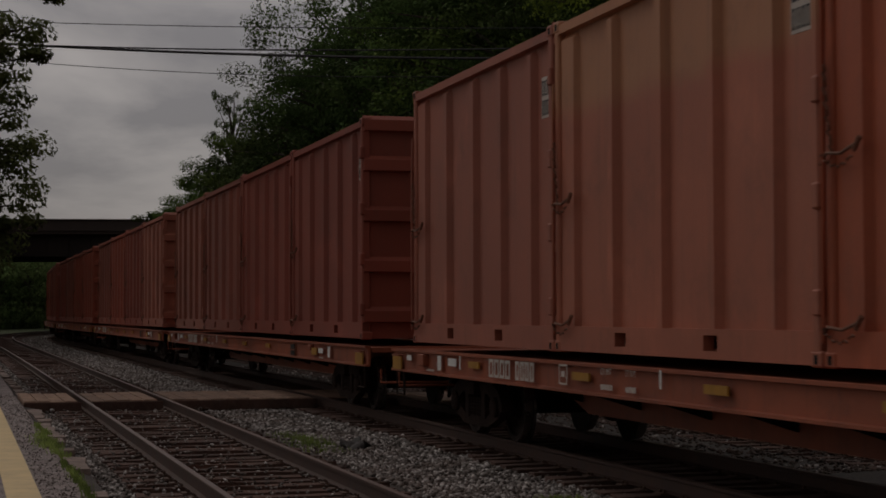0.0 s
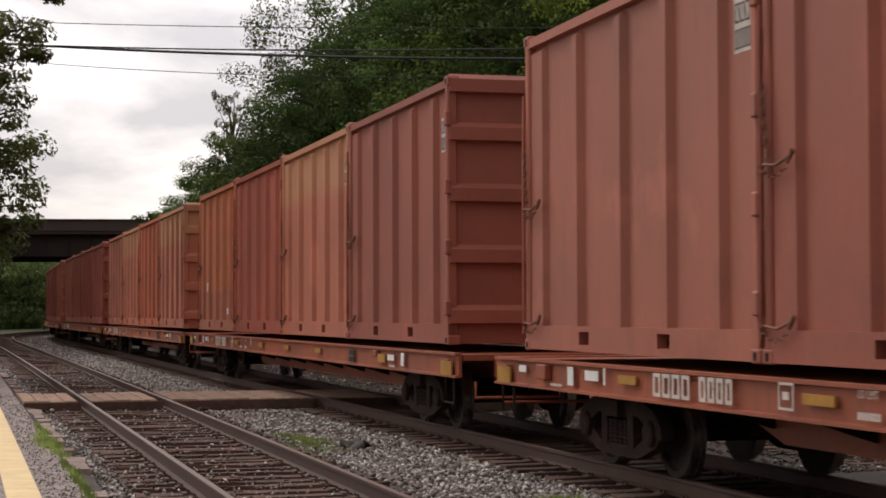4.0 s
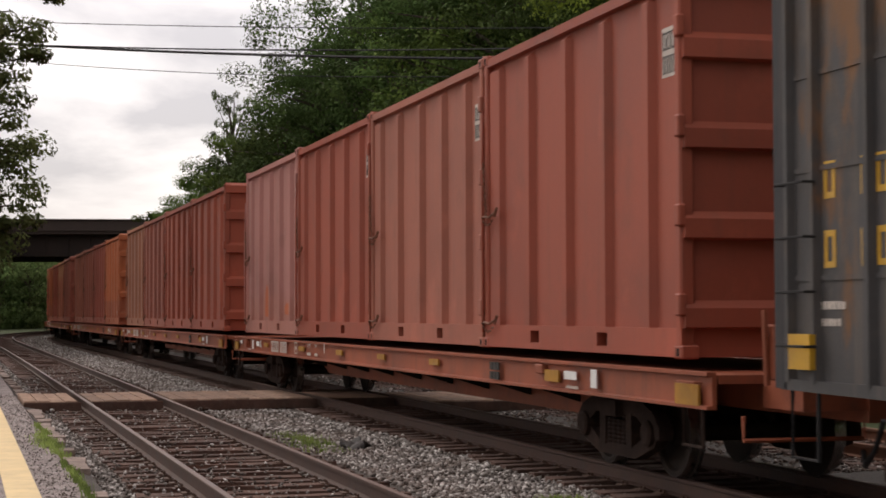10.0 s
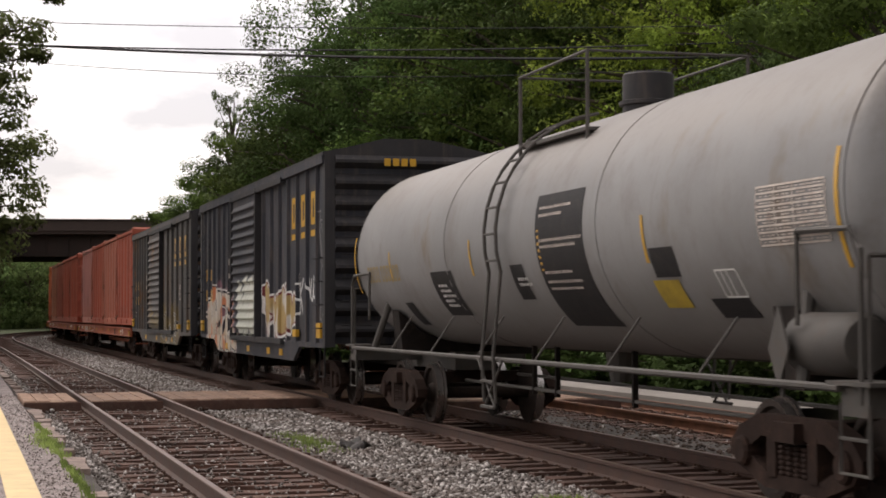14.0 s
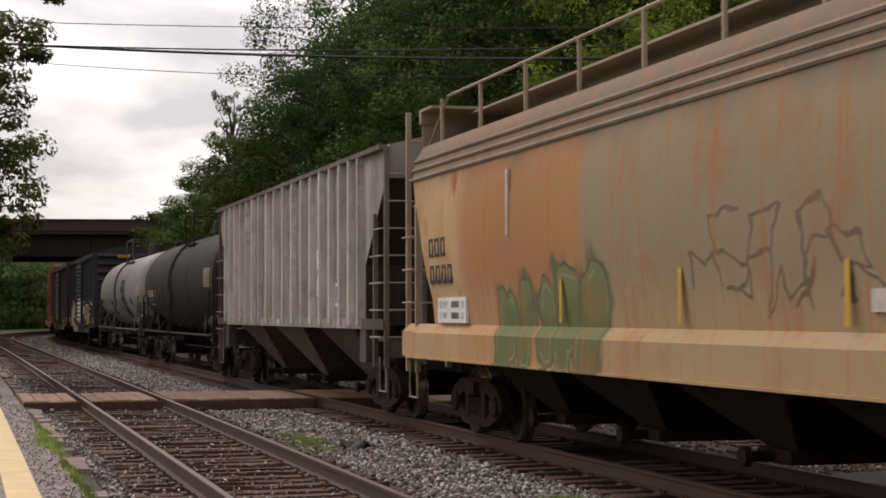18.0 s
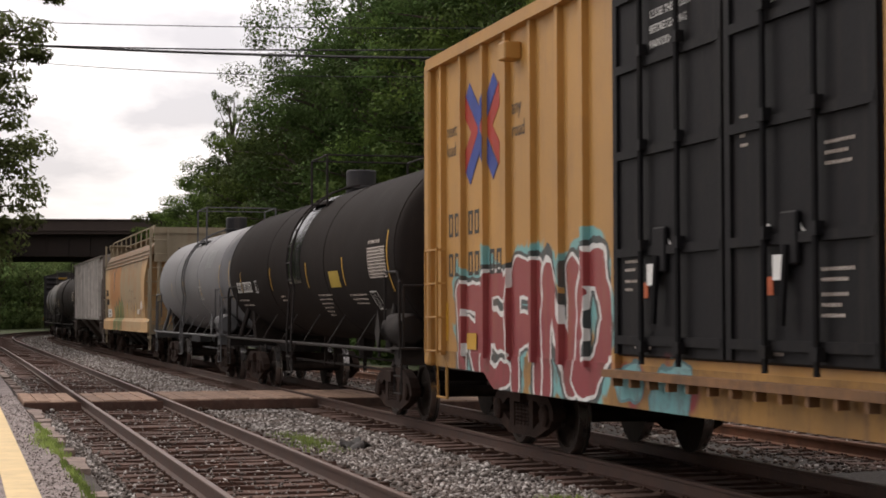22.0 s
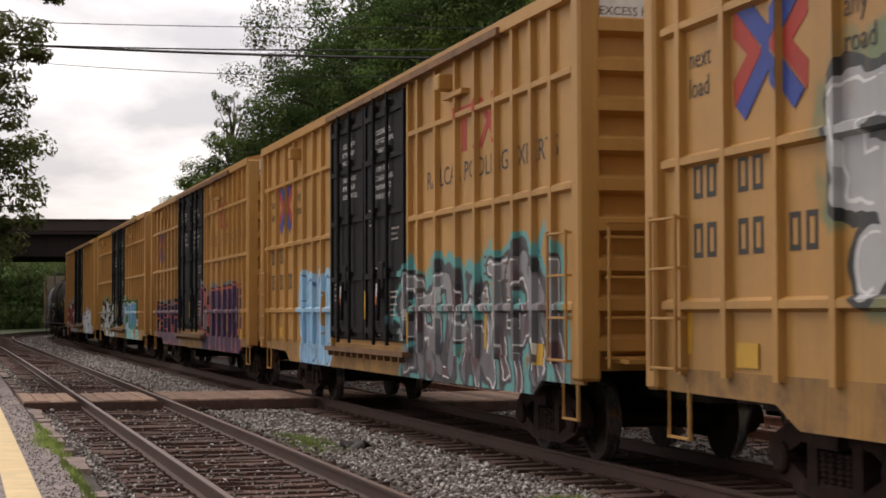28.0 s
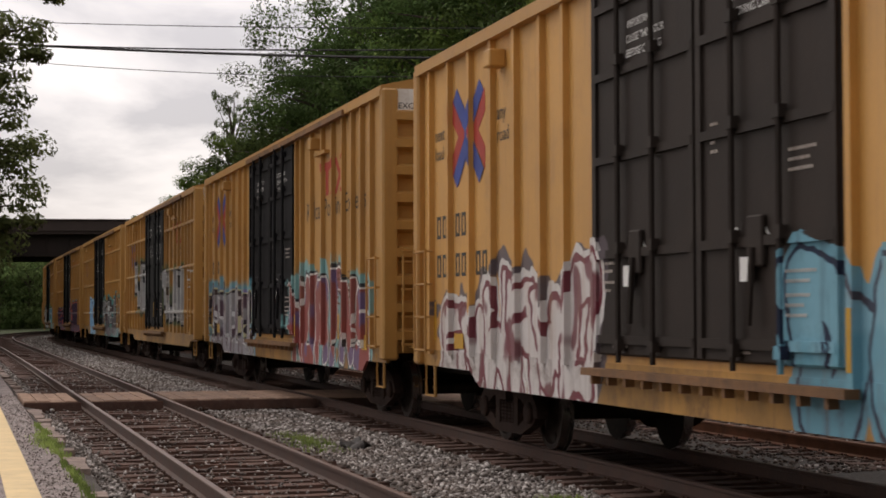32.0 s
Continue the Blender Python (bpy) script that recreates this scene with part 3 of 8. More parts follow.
def axis(lo, hi, dense_lo, dense_hi, step):
    far = [3, 7, 15, 30, 60, 120, 250, 500, 1000, 2000]
    return np.array(sorted([dense_lo - f for f in far if dense_lo - f > lo] + [lo, hi] + list(np.arange(dense_lo, dense_hi + step, step)) + [dense_hi + step + f for f in far if dense_hi + f < hi]))


gx, gy = axis(-2600, 2600, -40, 110, 5.0), axis(-2600, 2600, -60, 300, 6.0)
GX, GY = np.meshgrid(gx, gy)
GZ = land(GX.ravel(), GY.ravel())
nx = len(gx)
quads = [(j * nx + i, j * nx + i + 1, (j + 1) * nx + i + 1, (j + 1) * nx + i) for j in range(len(gy) - 1) for i in range(nx - 1)]
me = bpy.data.meshes.new("ground")
me.from_pydata(np.stack([GX.ravel(), GY.ravel(), GZ], 1).tolist(), [], quads)
me.materials.append(m_ground)
me.polygons.foreach_set("use_smooth", [True] * len(me.polygons))
tagged(new("ground", me), "grassy railway terrace rising into a wooded bank", "ground", kind="structure")


def ribbon(name, cols, s_list, material, label, category="ground", smooth=True):
    """A strip along the track: cols are (d, z) from left to right."""
    verts = []
    for s in s_list:
        for d, z in cols:
            verts.append(on_track(s, d, z)[:])
    n = len(cols)
    faces = [(k * n + j, k * n + j + 1, (k + 1) * n + j + 1, (k + 1) * n + j) for k in range(len(s_list) - 1) for j in range(n - 1)]
    me = bpy.data.meshes.new(name)
    me.from_pydata(verts, [], faces)
    me.materials.append(material)
    return tagged(new(name, me), label, category, kind="structure")


S_LINE = sorted(set(list(np.arange(-400, -20, 10.0)) + list(np.arange(-20, 200, 2.0)) + list(np.arange(200, 500, 5.0))))
BED = [(6.9, -0.6), (6.36, -0.30), (5.9, -0.24), (SPACE + 1.35, -0.235), (SPACE, -0.25), (SPACE - 1.35, -0.235), (2.2, -0.23), (1.35, -0.235), (0.0, -0.25), (-1.35, -0.235), (-1.95, -0.22), (-2.5, -0.20), (-5.3, -0.20), (-6.2, -0.35), (-7.2, -0.6)]
ribbon("ballast_bed", BED, S_LINE, m_ballast, "bed of grey crushed stone under three tracks", "ballast")

# the paved lot behind the third track
ribbon("pavement_lot", [(-7.0, -0.62), (-7.0, -0.20), (-8.6, -0.18), (-8.6, -0.62)], list(np.arange(30, 48, 2.0)), m_lot, "pale paved lot behind the far track", "pavement")

# platform with its yellow line
ribbon("platform", [(14.0, -0.6), (14.0, 0.0), (6.42, 0.0), (6.385, -0.02), (6.38, -0.6)], list(np.arange(-40, 61, 1.0)), m_asphalt, "low worn asphalt station platform beside the near track", "platform")
ribbon("platform_footing", [(6.45, -0.2), (6.39, -0.08), (6.12, -0.13), (6.02, -0.30)], list(np.arange(-40, 61, 0.5)), m_ballast, "dirt along the platform's broken edge", "platform edge")
edge_root = thing("platform_edge", "row of cracked pinkish concrete slabs along the platform", "platform edge", kind="structure")
_r = random.Random(12)
s = -9.0
while s < 58:
    L = _r.uniform(0.45, 1.25)
    w0, w1 = 6.09 + _r.uniform(-0.015, 0.06), 6.335 - _r.uniform(0, 0.05)
    bm = bmesh.new()
    hw, hl = (w1 - w0) / 2, L / 2 - _r.uniform(0.005, 0.03)
    j = lambda: _r.uniform(-0.035, 0.035)
    prism(bm, [(-hl + j(), -hw), (-hl * 0.3, -hw + abs(j())), (hl * 0.5, -hw + j() * 0.5), (hl + j(), -hw), (hl + j(), hw), (-hl + j(), hw)], -0.16, 0.0, "Z")
    if _r.random() > 0.2 and not 32.4 < s + L / 2 < 37.2:
        part("slab", bm, m_edge, edge_root, at=along(s + L / 2, (w0 + w1) / 2, _r.uniform(-0.10, -0.05)) @ Matrix.Rotation(_r.uniform(-0.05, 0.05), 4, "X") @ Matrix.Rotation(_r.uniform(-0.02, 0.02), 4, "Y") @ Matrix.Rotation(_r.uniform(-0.03, 0.03), 4, "Z"))
    else:
        bm.free()
    s += L
ribbon("safety_line", [(7.085, 0.0), (7.08, 0.007), (6.79, 0.009), (6.785, 0.0)], list(np.arange(-40, 61, 0.5)), m_yellow, "faded yellow safety line painted on the platform", "line")


# ---- tracks ----
RAILPROF = [(-0.065, -0.172), (0.065, -0.172), (0.065, -0.162), (0.012, -0.145), (0.010, -0.045), (0.036, -0.034), (0.036, -0.004), (0.030, 0.0), (-0.030, 0.0), (-0.036, -0.004), (-0.036, -0.034), (-0.010, -0.045), (-0.012, -0.145), (-0.065, -0.162)]


def rail(parent, d, mats):
    verts, faces, idx = [], [], []
    n = len(RAILPROF)
    for s in S_LINE:
        for y, z in RAILPROF:
            verts.append(on_track(s, d + y, z)[:])
    for k in range(len(S_LINE) - 1):
        for j in range(n):
            faces.append((k * n + j, k * n + (j + 1) % n, (k + 1) * n + (j + 1) % n, (k + 1) * n + j))
            idx.append(1 if j == 7 else 0)
    me = bpy.data.meshes.new("rail")
    me.from_pydata(verts, [], faces)
    for m in mats:
        me.materials.append(m)
    me.polygons.foreach_set("material_index", idx)
    return part("rail", me, None, parent)


def tie_mesh(seed):
    rng = random.Random(seed)
    bm = bmesh.new()
    box(bm, -0.11, 0.11, -1.28 - rng.random() * 0.08, 1.28 + rng.random() * 0.08, -0.40, -0.172)
    bmesh.ops.subdivide_edges(bm, edges=[e for e in bm.edges if e.calc_length() > 1], cuts=4)
    for v in bm.verts:
        v.co += Vector((rng.uniform(-0.012, 0.012), 0, rng.uniform(-0.016, 0.004)))
    return mesh_of("tie", bm, m_tie)


tie_kinds = [tie_mesh(k) for k in range(6)]
bm = bmesh.new()
for y in (-0.75, 0.75):
    box(bm, -0.09, 0.09, y - 0.15, y + 0.15, -0.175, -0.164)
    for a in (-0.05, 0.05):
        box(bm, a - 0.012, a + 0.012, y - 0.1, y - 0.075, -0.166, -0.138), box(bm, a - 0.012, a + 0.012, y + 0.075, y + 0.1, -0.166, -0.138)
plate_mesh = mesh_of("tie_plate", bm, m_plate)


def railway(name, d, mats, near, label):
    root = thing(name, label, "railway track", kind="structure")
    rail(root, d + 0.75, mats), rail(root, d - 0.75, mats)
    rng = random.Random(name)
    s, far = -12.0, []
    while s < 420:
        m = along(s + rng.uniform(-0.03, 0.03), d, rng.uniform(-0.012, 0.004)) @ Matrix.Rotation(rng.uniform(-0.02, 0.02), 4, "Z")
        k = rng.randrange(6)
        if near[0] < s < near[1]:
            t = part("tie", tie_kinds[k], None, root, at=m)
            part("tie_plate", plate_mesh, None, t)
        else:
            far.append((k, m))
        s += 0.52
    verts, faces = [], []
    for k, m in far:
        base = len(verts)
        verts += [(m @ v.co)[:] for v in tie_kinds[k].vertices]
        faces += [[base + i for i in p.vertices] for p in tie_kinds[k].polygons]
    me = bpy.data.meshes.new("far_ties")
    me.from_pydata(verts, [], faces)
    me.materials.append(m_tie)
    tagged(part("far_ties", me, None, root), "weathered wooden ties further along", kind="stuff")
    return root


railway("track_near", SPACE, [m_rail, m_railtop], (9, 72), "near track of brown rails on weathered wooden ties")
railway("track_train", 0.0, [m_rail, m_railtop], (12, 60), "brown rails and wooden ties under the train")
railway("track_far", -3.9, [m_rustrail, m_rustrail], (18, 48), "disused track with rusty rails behind the train")


def bed_height(d):
    dd, zz = [c[0] for c in BED][::-1], [c[1] for c in BED][::-1]
    return np.interp(d, dd, zz)


def scatter_stones(name, s0, s1, d0, d1, count, size, seed, label, material=None, lift=0.0, level=None):
    """Loose crushed stone on the bed."""
    rng = np.random.RandomState(seed)
    u = rng.rand(count)
    s = s0 + (s1 - s0) * u ** 1.6
    d = rng.uniform(d0, d1, count)
    z = bed_height(d) + lift if level is None else np.full(count, level)
    # less stone on top of the ties
    r = size * rng.uniform(0.5, 1.25, count) * (1 + 0.25 * (s - s0) / max(1, s1 - s0))
    x, y = on_track_many(s, d)
    octa = np.array([(1, 0, 0), (-1, 0, 0), (0, 1, 0), (0, -1, 0), (0, 0, 1), (0, 0, -1)], float)
    tri = np.array([(0, 2, 4), (2, 1, 4), (1, 3, 4), (3, 0, 4), (2, 0, 5), (1, 2, 5), (3, 1, 5), (0, 3, 5)])
    a = rng.rand(count) * 6.283
    tilt = rng.uniform(-0.6, 0.6, count)
    v = octa[None] * rng.uniform(0.55, 1.2, (count, 6, 1)) * np.array([1.0, 0.8, 0.6]) + rng.uniform(-0.18, 0.18, (count, 6, 3))
    vx = v[..., 0] * np.cos(tilt)[:, None] - v[..., 2] * np.sin(tilt)[:, None]
    vz = v[..., 0] * np.sin(tilt)[:, None] + v[..., 2] * np.cos(tilt)[:, None]
    px = (vx * np.cos(a)[:, None] - v[..., 1] * np.sin(a)[:, None]) * r[:, None] + x[:, None]
    py = (vx * np.sin(a)[:, None] + v[..., 1] * np.cos(a)[:, None]) * r[:, None] + y[:, None]
    pz = vz * r[:, None] + (z + rng.uniform(-0.012, 0.02, count))[:, None]
    verts = np.stack([px, py, pz], -1).reshape(-1, 3)
    faces = (tri[None] + (np.arange(count) * 6)[:, None, None]).reshape(-1, 3)
    me = bpy.data.meshes.new(name)
    me.vertices.add(len(verts)), me.loops.add(faces.size), me.polygons.add(len(faces))
    me.vertices.foreach_set("co", verts.ravel())
    me.loops.foreach_set("vertex_index", faces.ravel())
    me.polygons.foreach_set("loop_start", np.arange(0, faces.size, 3))
    me.update(calc_edges=True)
    me.materials.append(material or m_stone)
    return tagged(new(name, me), label, "gravel", kind="stuff")


scatter_stones("ballast_stones", 13, 75, SPACE - 1.45, 0.95, 45000, 0.043, 1, "grey crushed stone between the two tracks")
scatter_stones("ballast_stones", 13, 60, 6.14, SPACE + 0.85, 13000, 0.04, 2, "grey crushed stone between platform and near track")
scatter_stones("ballast_stones", 13, 60, SPACE + 0.66, SPACE - 0.66, 9000, 0.034, 3, "dirty crushed stone between the rails of the near track", m_dirtystone)
scatter_stones("ballast_stones", 18, 60, -0.9, -5.6, 10000, 0.047, 4, "rust-stained crushed stone behind the train", m_dirtystone)
scatter_stones("ballast_stones", 13, 60, SPACE + 0.66, SPACE - 0.66, 1500, 0.030, 7, "pale stones spilled over the ties of the near track", m_stone, 0.075)
scatter_stones("ballast_stones", 13, 50, SPACE + 1.5, SPACE + 0.85, 600, 0.032, 8, "pale stones spilled over the tie ends", m_stone, 0.07)
scatter_stones("ballast_stones", 13, 50, SPACE - 0.85, SPACE - 1.5, 600, 0.032, 9, "pale stones spilled over the tie ends", m_stone, 0.07)
scatter_stones("ballast_stones", -10, 13, 6.1, 0.9, 7000, 0.045, 10, "grey crushed stone beside the camera")
scatter_stones("ballast_stones", 60, 150, 6.2, 0.9, 11000, 0.065, 6, "pale crushed stone far down the line")

scatter_stones("platform_grit", 13, 36, 6.42, 6.78, 2200, 0.014, 21, "grit along the platform's edge", m_stone, level=0.002)
scatter_stones("platform_grit", 13, 36, 7.10, 8.6, 2600, 0.011, 22, "grit on the worn asphalt", m_stone, level=0.002)

# ---- timber crossing ----
def crossing(d_left, d_right, s0, s1, z, label, across=False):
    root = thing("timber_crossing", label, "track crossing", "timbers of the foot crossing")
    rng = random.Random(round(d_left * 10))
    d = d_left
    while d > d_right + 0.1:
        w = min(0.245, d - d_right)
        bm = bmesh.new()
        a, b = rng.uniform(-0.03, 0.03), rng.uniform(-0.03, 0.03)
        soft_box(bm, s0 + a - (s0 + s1) / 2, s1 + b - (s0 + s1) / 2, -w / 2 + 0.007, w / 2 - 0.007, -0.17, rng.uniform(-0.008, 0.008), 0.012)
        part("plank", bm, m_board, root, at=along((s0 + s1) / 2, d - w / 2, z))
        d -= w
    bm = bmesh.new()
    soft_box(bm, -0.03, 0.03, -(d_left - d_right) / 2, (d_left - d_right) / 2, -0.20, -0.022, 0.008)
    part("fascia_board", bm, m_tie, root, at=along(s0 - 0.07, (d_left + d_right) / 2, z))
    for k in range(4):
        bm = bmesh.new()
        s = s0 + 0.15 + (s1 - s0 - 0.3) * k / 3
        box(bm, -0.1, 0.1, d_right + 0.06 - (d_left + d_right) / 2, d_left - 0.06 - (d_left + d_right) / 2, -0.36, -0.18)
        part("sleeper", bm, m_tie, root, at=along(s, (d_left + d_right) / 2, z))
    return root


crossing(6.33, SPACE + 0.84, 33.2, 36.6, 0.0, "weathered planks between the platform and the near rail")
crossing(SPACE + 0.66, SPACE - 0.66, 33.2, 36.6, 0.0, "weathered planks between the rails of the near track")
crossing(SPACE - 0.84, 0.86, 33.2, 36.6, 0.0, "weathered planks between the two tracks")
crossing(0.66, -0.66, 33.2, 36.6, 0.0, "dark planks between the rails under the train")
crossing(-0.86, -3.05, 31.2, 34.8, 0.0, "weathered planks behind the train")
crossing(-3.24, -4.56, 31.2, 34.8, 0.0, "weathered planks between the rusty rails")

# ---- grass tufts along the edge, and a heap of debris ----
def grass(name, spots, count, h, seed, label):
    rng = random.Random(seed)
    verts, faces = [], []
    for _ in range(count):
        s0, s1, d0, d1 = rng.choice(spots)
        s, d = rng.uniform(s0, s1), (d0 + d1) / 2 + rng.gauss(0, 0.3) * (d1 - d0)
        p = on_track(s, d, float(bed_height(d)) if d < 6.1 else -0.09 if d < 6.38 else -0.01)
        a, hh, w = rng.uniform(0, 6.28), h * rng.uniform(0.4, 1.2), rng.uniform(0.004, 0.009)
        lean = Vector((rng.uniform(-1, 1), rng.uniform(-1, 1), 0)) * hh * 0.55
        side = Vector((math.cos(a), math.sin(a), 0)) * w
        b = len(verts)
        verts += [(p - side)[:], (p + side)[:], (p + side * 0.7 + lean * 0.4 + Vector((0, 0, hh * 0.65)))[:], (p - side * 0.7 + lean * 0.4 + Vector((0, 0, hh * 0.65)))[:], (p + lean + Vector((0, 0, hh)))[:]]
        faces += [(b, b + 1, b + 2, b + 3), (b + 3, b + 2, b + 4)]
    me = bpy.data.meshes.new(name)
    me.from_pydata(verts, [], faces)
    me.materials.append(m_grass)
    return tagged(new(name, me), label, "grass", kind="stuff")


grass("grass_tufts", [(14, 17.5, 6.28, 6.42), (17, 19.5, 6.3, 6.42), (20.5, 24.5, 6.26, 6.46), (25, 26, 6.28, 6.42), (21.5, 24, 6.25, 6.55)], 3000, 0.075, 1, "green weeds along the platform's edge")
grass("grass_tufts", [(22.5, 26.5, 2.55, 3.05), (23.6, 25.5, 2.5, 2.9), (15.5, 16.3, 1.7, 2.1)], 1500, 0.08, 2, "thin green weeds in the stones between the tracks")
bm = bmesh.new()
_r = random.Random(3)
bmesh.ops.create_icosphere(bm, subdivisions=4, radius=0.2, matrix=Matrix.Diagonal((1.7, 0.85, 0.42, 1)))
for v in bm.verts:
    v.co += Vector(noise.noise_vector(v.co * 7)) * 0.09
debris = part("oily_lump", bm, paint("oily_black_debris", (0.025, 0.02, 0.018), 0.7, 0, 0.3, 8, 40, 0.6), None)
debris.matrix_basis = along(23.4, 2.3, -0.2)
tagged(debris, "small black lump of oily dirt between the tracks", "debris")

# ---- road bridge ----
bridge = thing("road_bridge", "dark steel girder road bridge with a concrete parapet", "bridge", kind="structure")
BR = Matrix.Translation(on_track(172, 0, 0)) @ Matrix.Rotation(radians(-9.5), 4, "Z")
bridge.matrix_basis = BR
# deck and girders run on unseen to the far side, added to darken beneath
bm = bmesh.new()
box(bm, -70, 80, -5.5, 13.5, 9.05, 9.35)
part("deck", bm, m_concrete, bridge)
for y in (-5.5, 13.3):
    bm = bmesh.new()
    prism(bm, [(y - 0.1, 9.36), (y + 0.3, 9.36), (y + 0.24, 10.35), (y, 10.35)], -70, 80, "X")
    part("parapet", bm, m_concrete, bridge)
    bm = bmesh.new()
    box(bm, -70, 80, y - 0.12, y + 0.34, 10.36, 10.46)
    part("coping", bm, m_concrete, bridge)
for y in (-4.9, -1.2, 2.5, 6.2, 9.5, 12.8):
    bm = bmesh.new()
    box(bm, -60, 70, y - 0.02, y + 0.02, 7.05, 9.03)
    box(bm, -60, 70, y - 0.22, y + 0.22, 6.98, 7.05), box(bm, -60, 70, y - 0.22, y + 0.22, 8.97, 9.04)
    for k in range(-26, 34):
        box(bm, k * 2.0 - 0.015, k * 2.0 + 0.015, y - 0.16, y + 0.16, 7.05, 8.97)
    part("girder", bm, m_girder, bridge)
for x in (-22.0, 24.0):
    for y in (-4, 1.5, 7, 12):
        bm = bmesh.new()
        lathe(bm, [(-0.6, 0.5), (6.3, 0.5)], 20, "Z", (x, y, 0))
        part("pier_column", bm, m_concrete, bridge, smooth=True)
    bm = bmesh.new()
    box(bm, x - 0.6, x + 0.6, -5.2, 13.2, 6.3, 6.97)
    part("pier_cap", bm, m_concrete, bridge)

# ---- trees ----
def leaf_cloud(rng, centres, per, spread, size, flat=0.62, corners=4):
    """Leaf blades gathered round many twig ends."""
    n = len(centres)
    c = np.repeat(np.array([p[:3] for p in centres]), per, 0)
    rad = np.repeat(np.array([p[3] for p in centres]), per, 0)
    m = len(c)
    g = rng.normal(size=(m, 3))
    g /= np.linalg.norm(g, axis=1)[:, None] + 1e-9
    pos = c + g * (rad * spread * rng.rand(m) ** 0.3)[:, None] * np.array([1, 1, flat])
    out = g * 1.1 + np.array([0, 0, 0.75]) + rng.normal(size=(m, 3)) * 0.42
    out /= np.linalg.norm(out, axis=1)[:, None] + 1e-9
    t = np.cross(out, rng.normal(size=(m, 3)))
    t /= np.linalg.norm(t, axis=1)[:, None] + 1e-9
    b = np.cross(out, t)
    L = (size * rng.uniform(0.6, 1.3, m))[:, None]
    nrm = g + np.array([0, 0, 0.30]) + rng.normal(size=(m, 3)) * 0.12
    nrm /= np.linalg.norm(nrm, axis=1)[:, None] + 1e-9
    nrm = np.repeat(nrm, corners, 0)
    if corners == 3:
        return nrm, np.stack([pos - t * L * 0.5 - b * L * 0.3, pos + t * L * 0.6, pos - t * L * 0.3 + b * L * 0.45 - out * L * 0.15], 1).reshape(-1, 3)
    return nrm, np.stack([pos - t * L * 0.5, pos + b * L * 0.32, pos + t * L * 0.6 - out * L * 0.12, pos - b * L * 0.32], 1).reshape(-1, 3)


def mesh_leaves(name, nv, material, q):
    nrm, v = nv
    me = bpy.data.meshes.new(name)
    n = len(v) // q
    me.vertices.add(len(v)), me.loops.add(q * n), me.polygons.add(n)
    me.vertices.foreach_set("co", v.ravel())
    me.loops.foreach_set("vertex_index", np.arange(q * n))
    me.polygons.foreach_set("loop_start", np.arange(0, q * n, q))
    me.update(calc_edges=True)
    me.normals_split_custom_set_from_vertices(nrm.tolist())
    me.materials.append(material)
    return me


def tree(seed, height, crown_r, low, limbs, per, leaf, material, label, gaps=0.0, corners=3, clump=(0.13, 0.27), twigs=5):
    """Trunk with limbs, and a crown of leaves at the ends of the branches."""
    rng = np.random.RandomState(seed)
    root = thing("tree", label, "tree", "trees of the wooded bank")
    bm = bmesh.new()
    top = height * 0.86
    bendv = rng.uniform(-0.05, 0.05, 2) * height
    trunk = [Vector((bendv[0] * (k / 6) ** 2, bendv[1] * (k / 6) ** 2, -1.0 + (top + 1) * k / 6)) for k in range(7)]
    tube(bm, trunk, [height * 0.018 * (1 - k / 7) + 0.02 for k in range(7)], 8)
    centres = []
    for i in range(limbs):
        f = low + (1 - low) * (i + rng.rand()) / limbs
        prof = math.sin(math.pi * min(1, max(0.02, (f - low * 0.75) / (1.06 - low * 0.75)))) ** 0.7
        a = i * 2.4 + rng.uniform(-0.5, 0.5)
        reach = crown_r * prof * rng.uniform(0.62, 1.12)
        base = Vector((bendv[0] * f * f, bendv[1] * f * f, max(0.5, height * (f - 0.12) * 0.92)))
        tip = Vector((math.cos(a) * reach, math.sin(a) * reach, height * f * 0.97))
        mid = (base + tip) / 2 + Vector((0, 0, 0.06 * height * rng.rand()))
        tube(bm, [base, mid, tip], [height * 0.006 + 0.02, height * 0.004 + 0.015, 0.015], 5)
        if rng.rand() < gaps:
            continue
        for k in range(twigs):
            q = base.lerp(tip, 0.45 + 0.6 * rng.rand()) + Vector(rng.normal(size=3)) * crown_r * 0.14
            centres.append((*q, crown_r * rng.uniform(*clump)))
    part("trunk", bm, m_bark, root, smooth=True)
    v = leaf_cloud(rng, centres, per, 1.0, leaf, corners=corners)
    part("crown", mesh_leaves("crown", v, material, corners), None, root)
    return root


SUMMER = "broad-leaved tree in full green leaf on the bank"
protos = [tree(11, 15, 5.4, 0.14, 46, 235, 0.15, m_leaf, SUMMER, clump=(0.13, 0.25), twigs=4), tree(12, 18, 5.4, 0.12, 50, 235, 0.15, m_leaf, SUMMER, clump=(0.13, 0.25), twigs=4), tree(13, 13, 4.9, 0.06, 44, 200, 0.18, m_leaf, SUMMER, clump=(0.13, 0.25), twigs=4),
          tree(14, 16, 5.8, 0.08, 48, 235, 0.15, m_leafdark, "dark-leaved tree in full leaf on the bank", clump=(0.13, 0.25), twigs=4), tree(15, 9, 4.4, 0.02, 30, 200, 0.18, m_leaf, "low bushy tree in full green leaf on the bank", clump=(0.13, 0.25), twigs=4)]
far_tree = tree(17, 11, 5.2, 0.03, 30, 80, 0.30, m_leafdark, "dark-leaved tree in the thicket by the line", clump=(0.2, 0.36), twigs=4)
haze_tree = tree(18, 11, 5.2, 0.03, 30, 80, 0.34, m_leafhaze, "green tree paled for haze in the thicket beyond the bridge", clump=(0.2, 0.36), twigs=4)
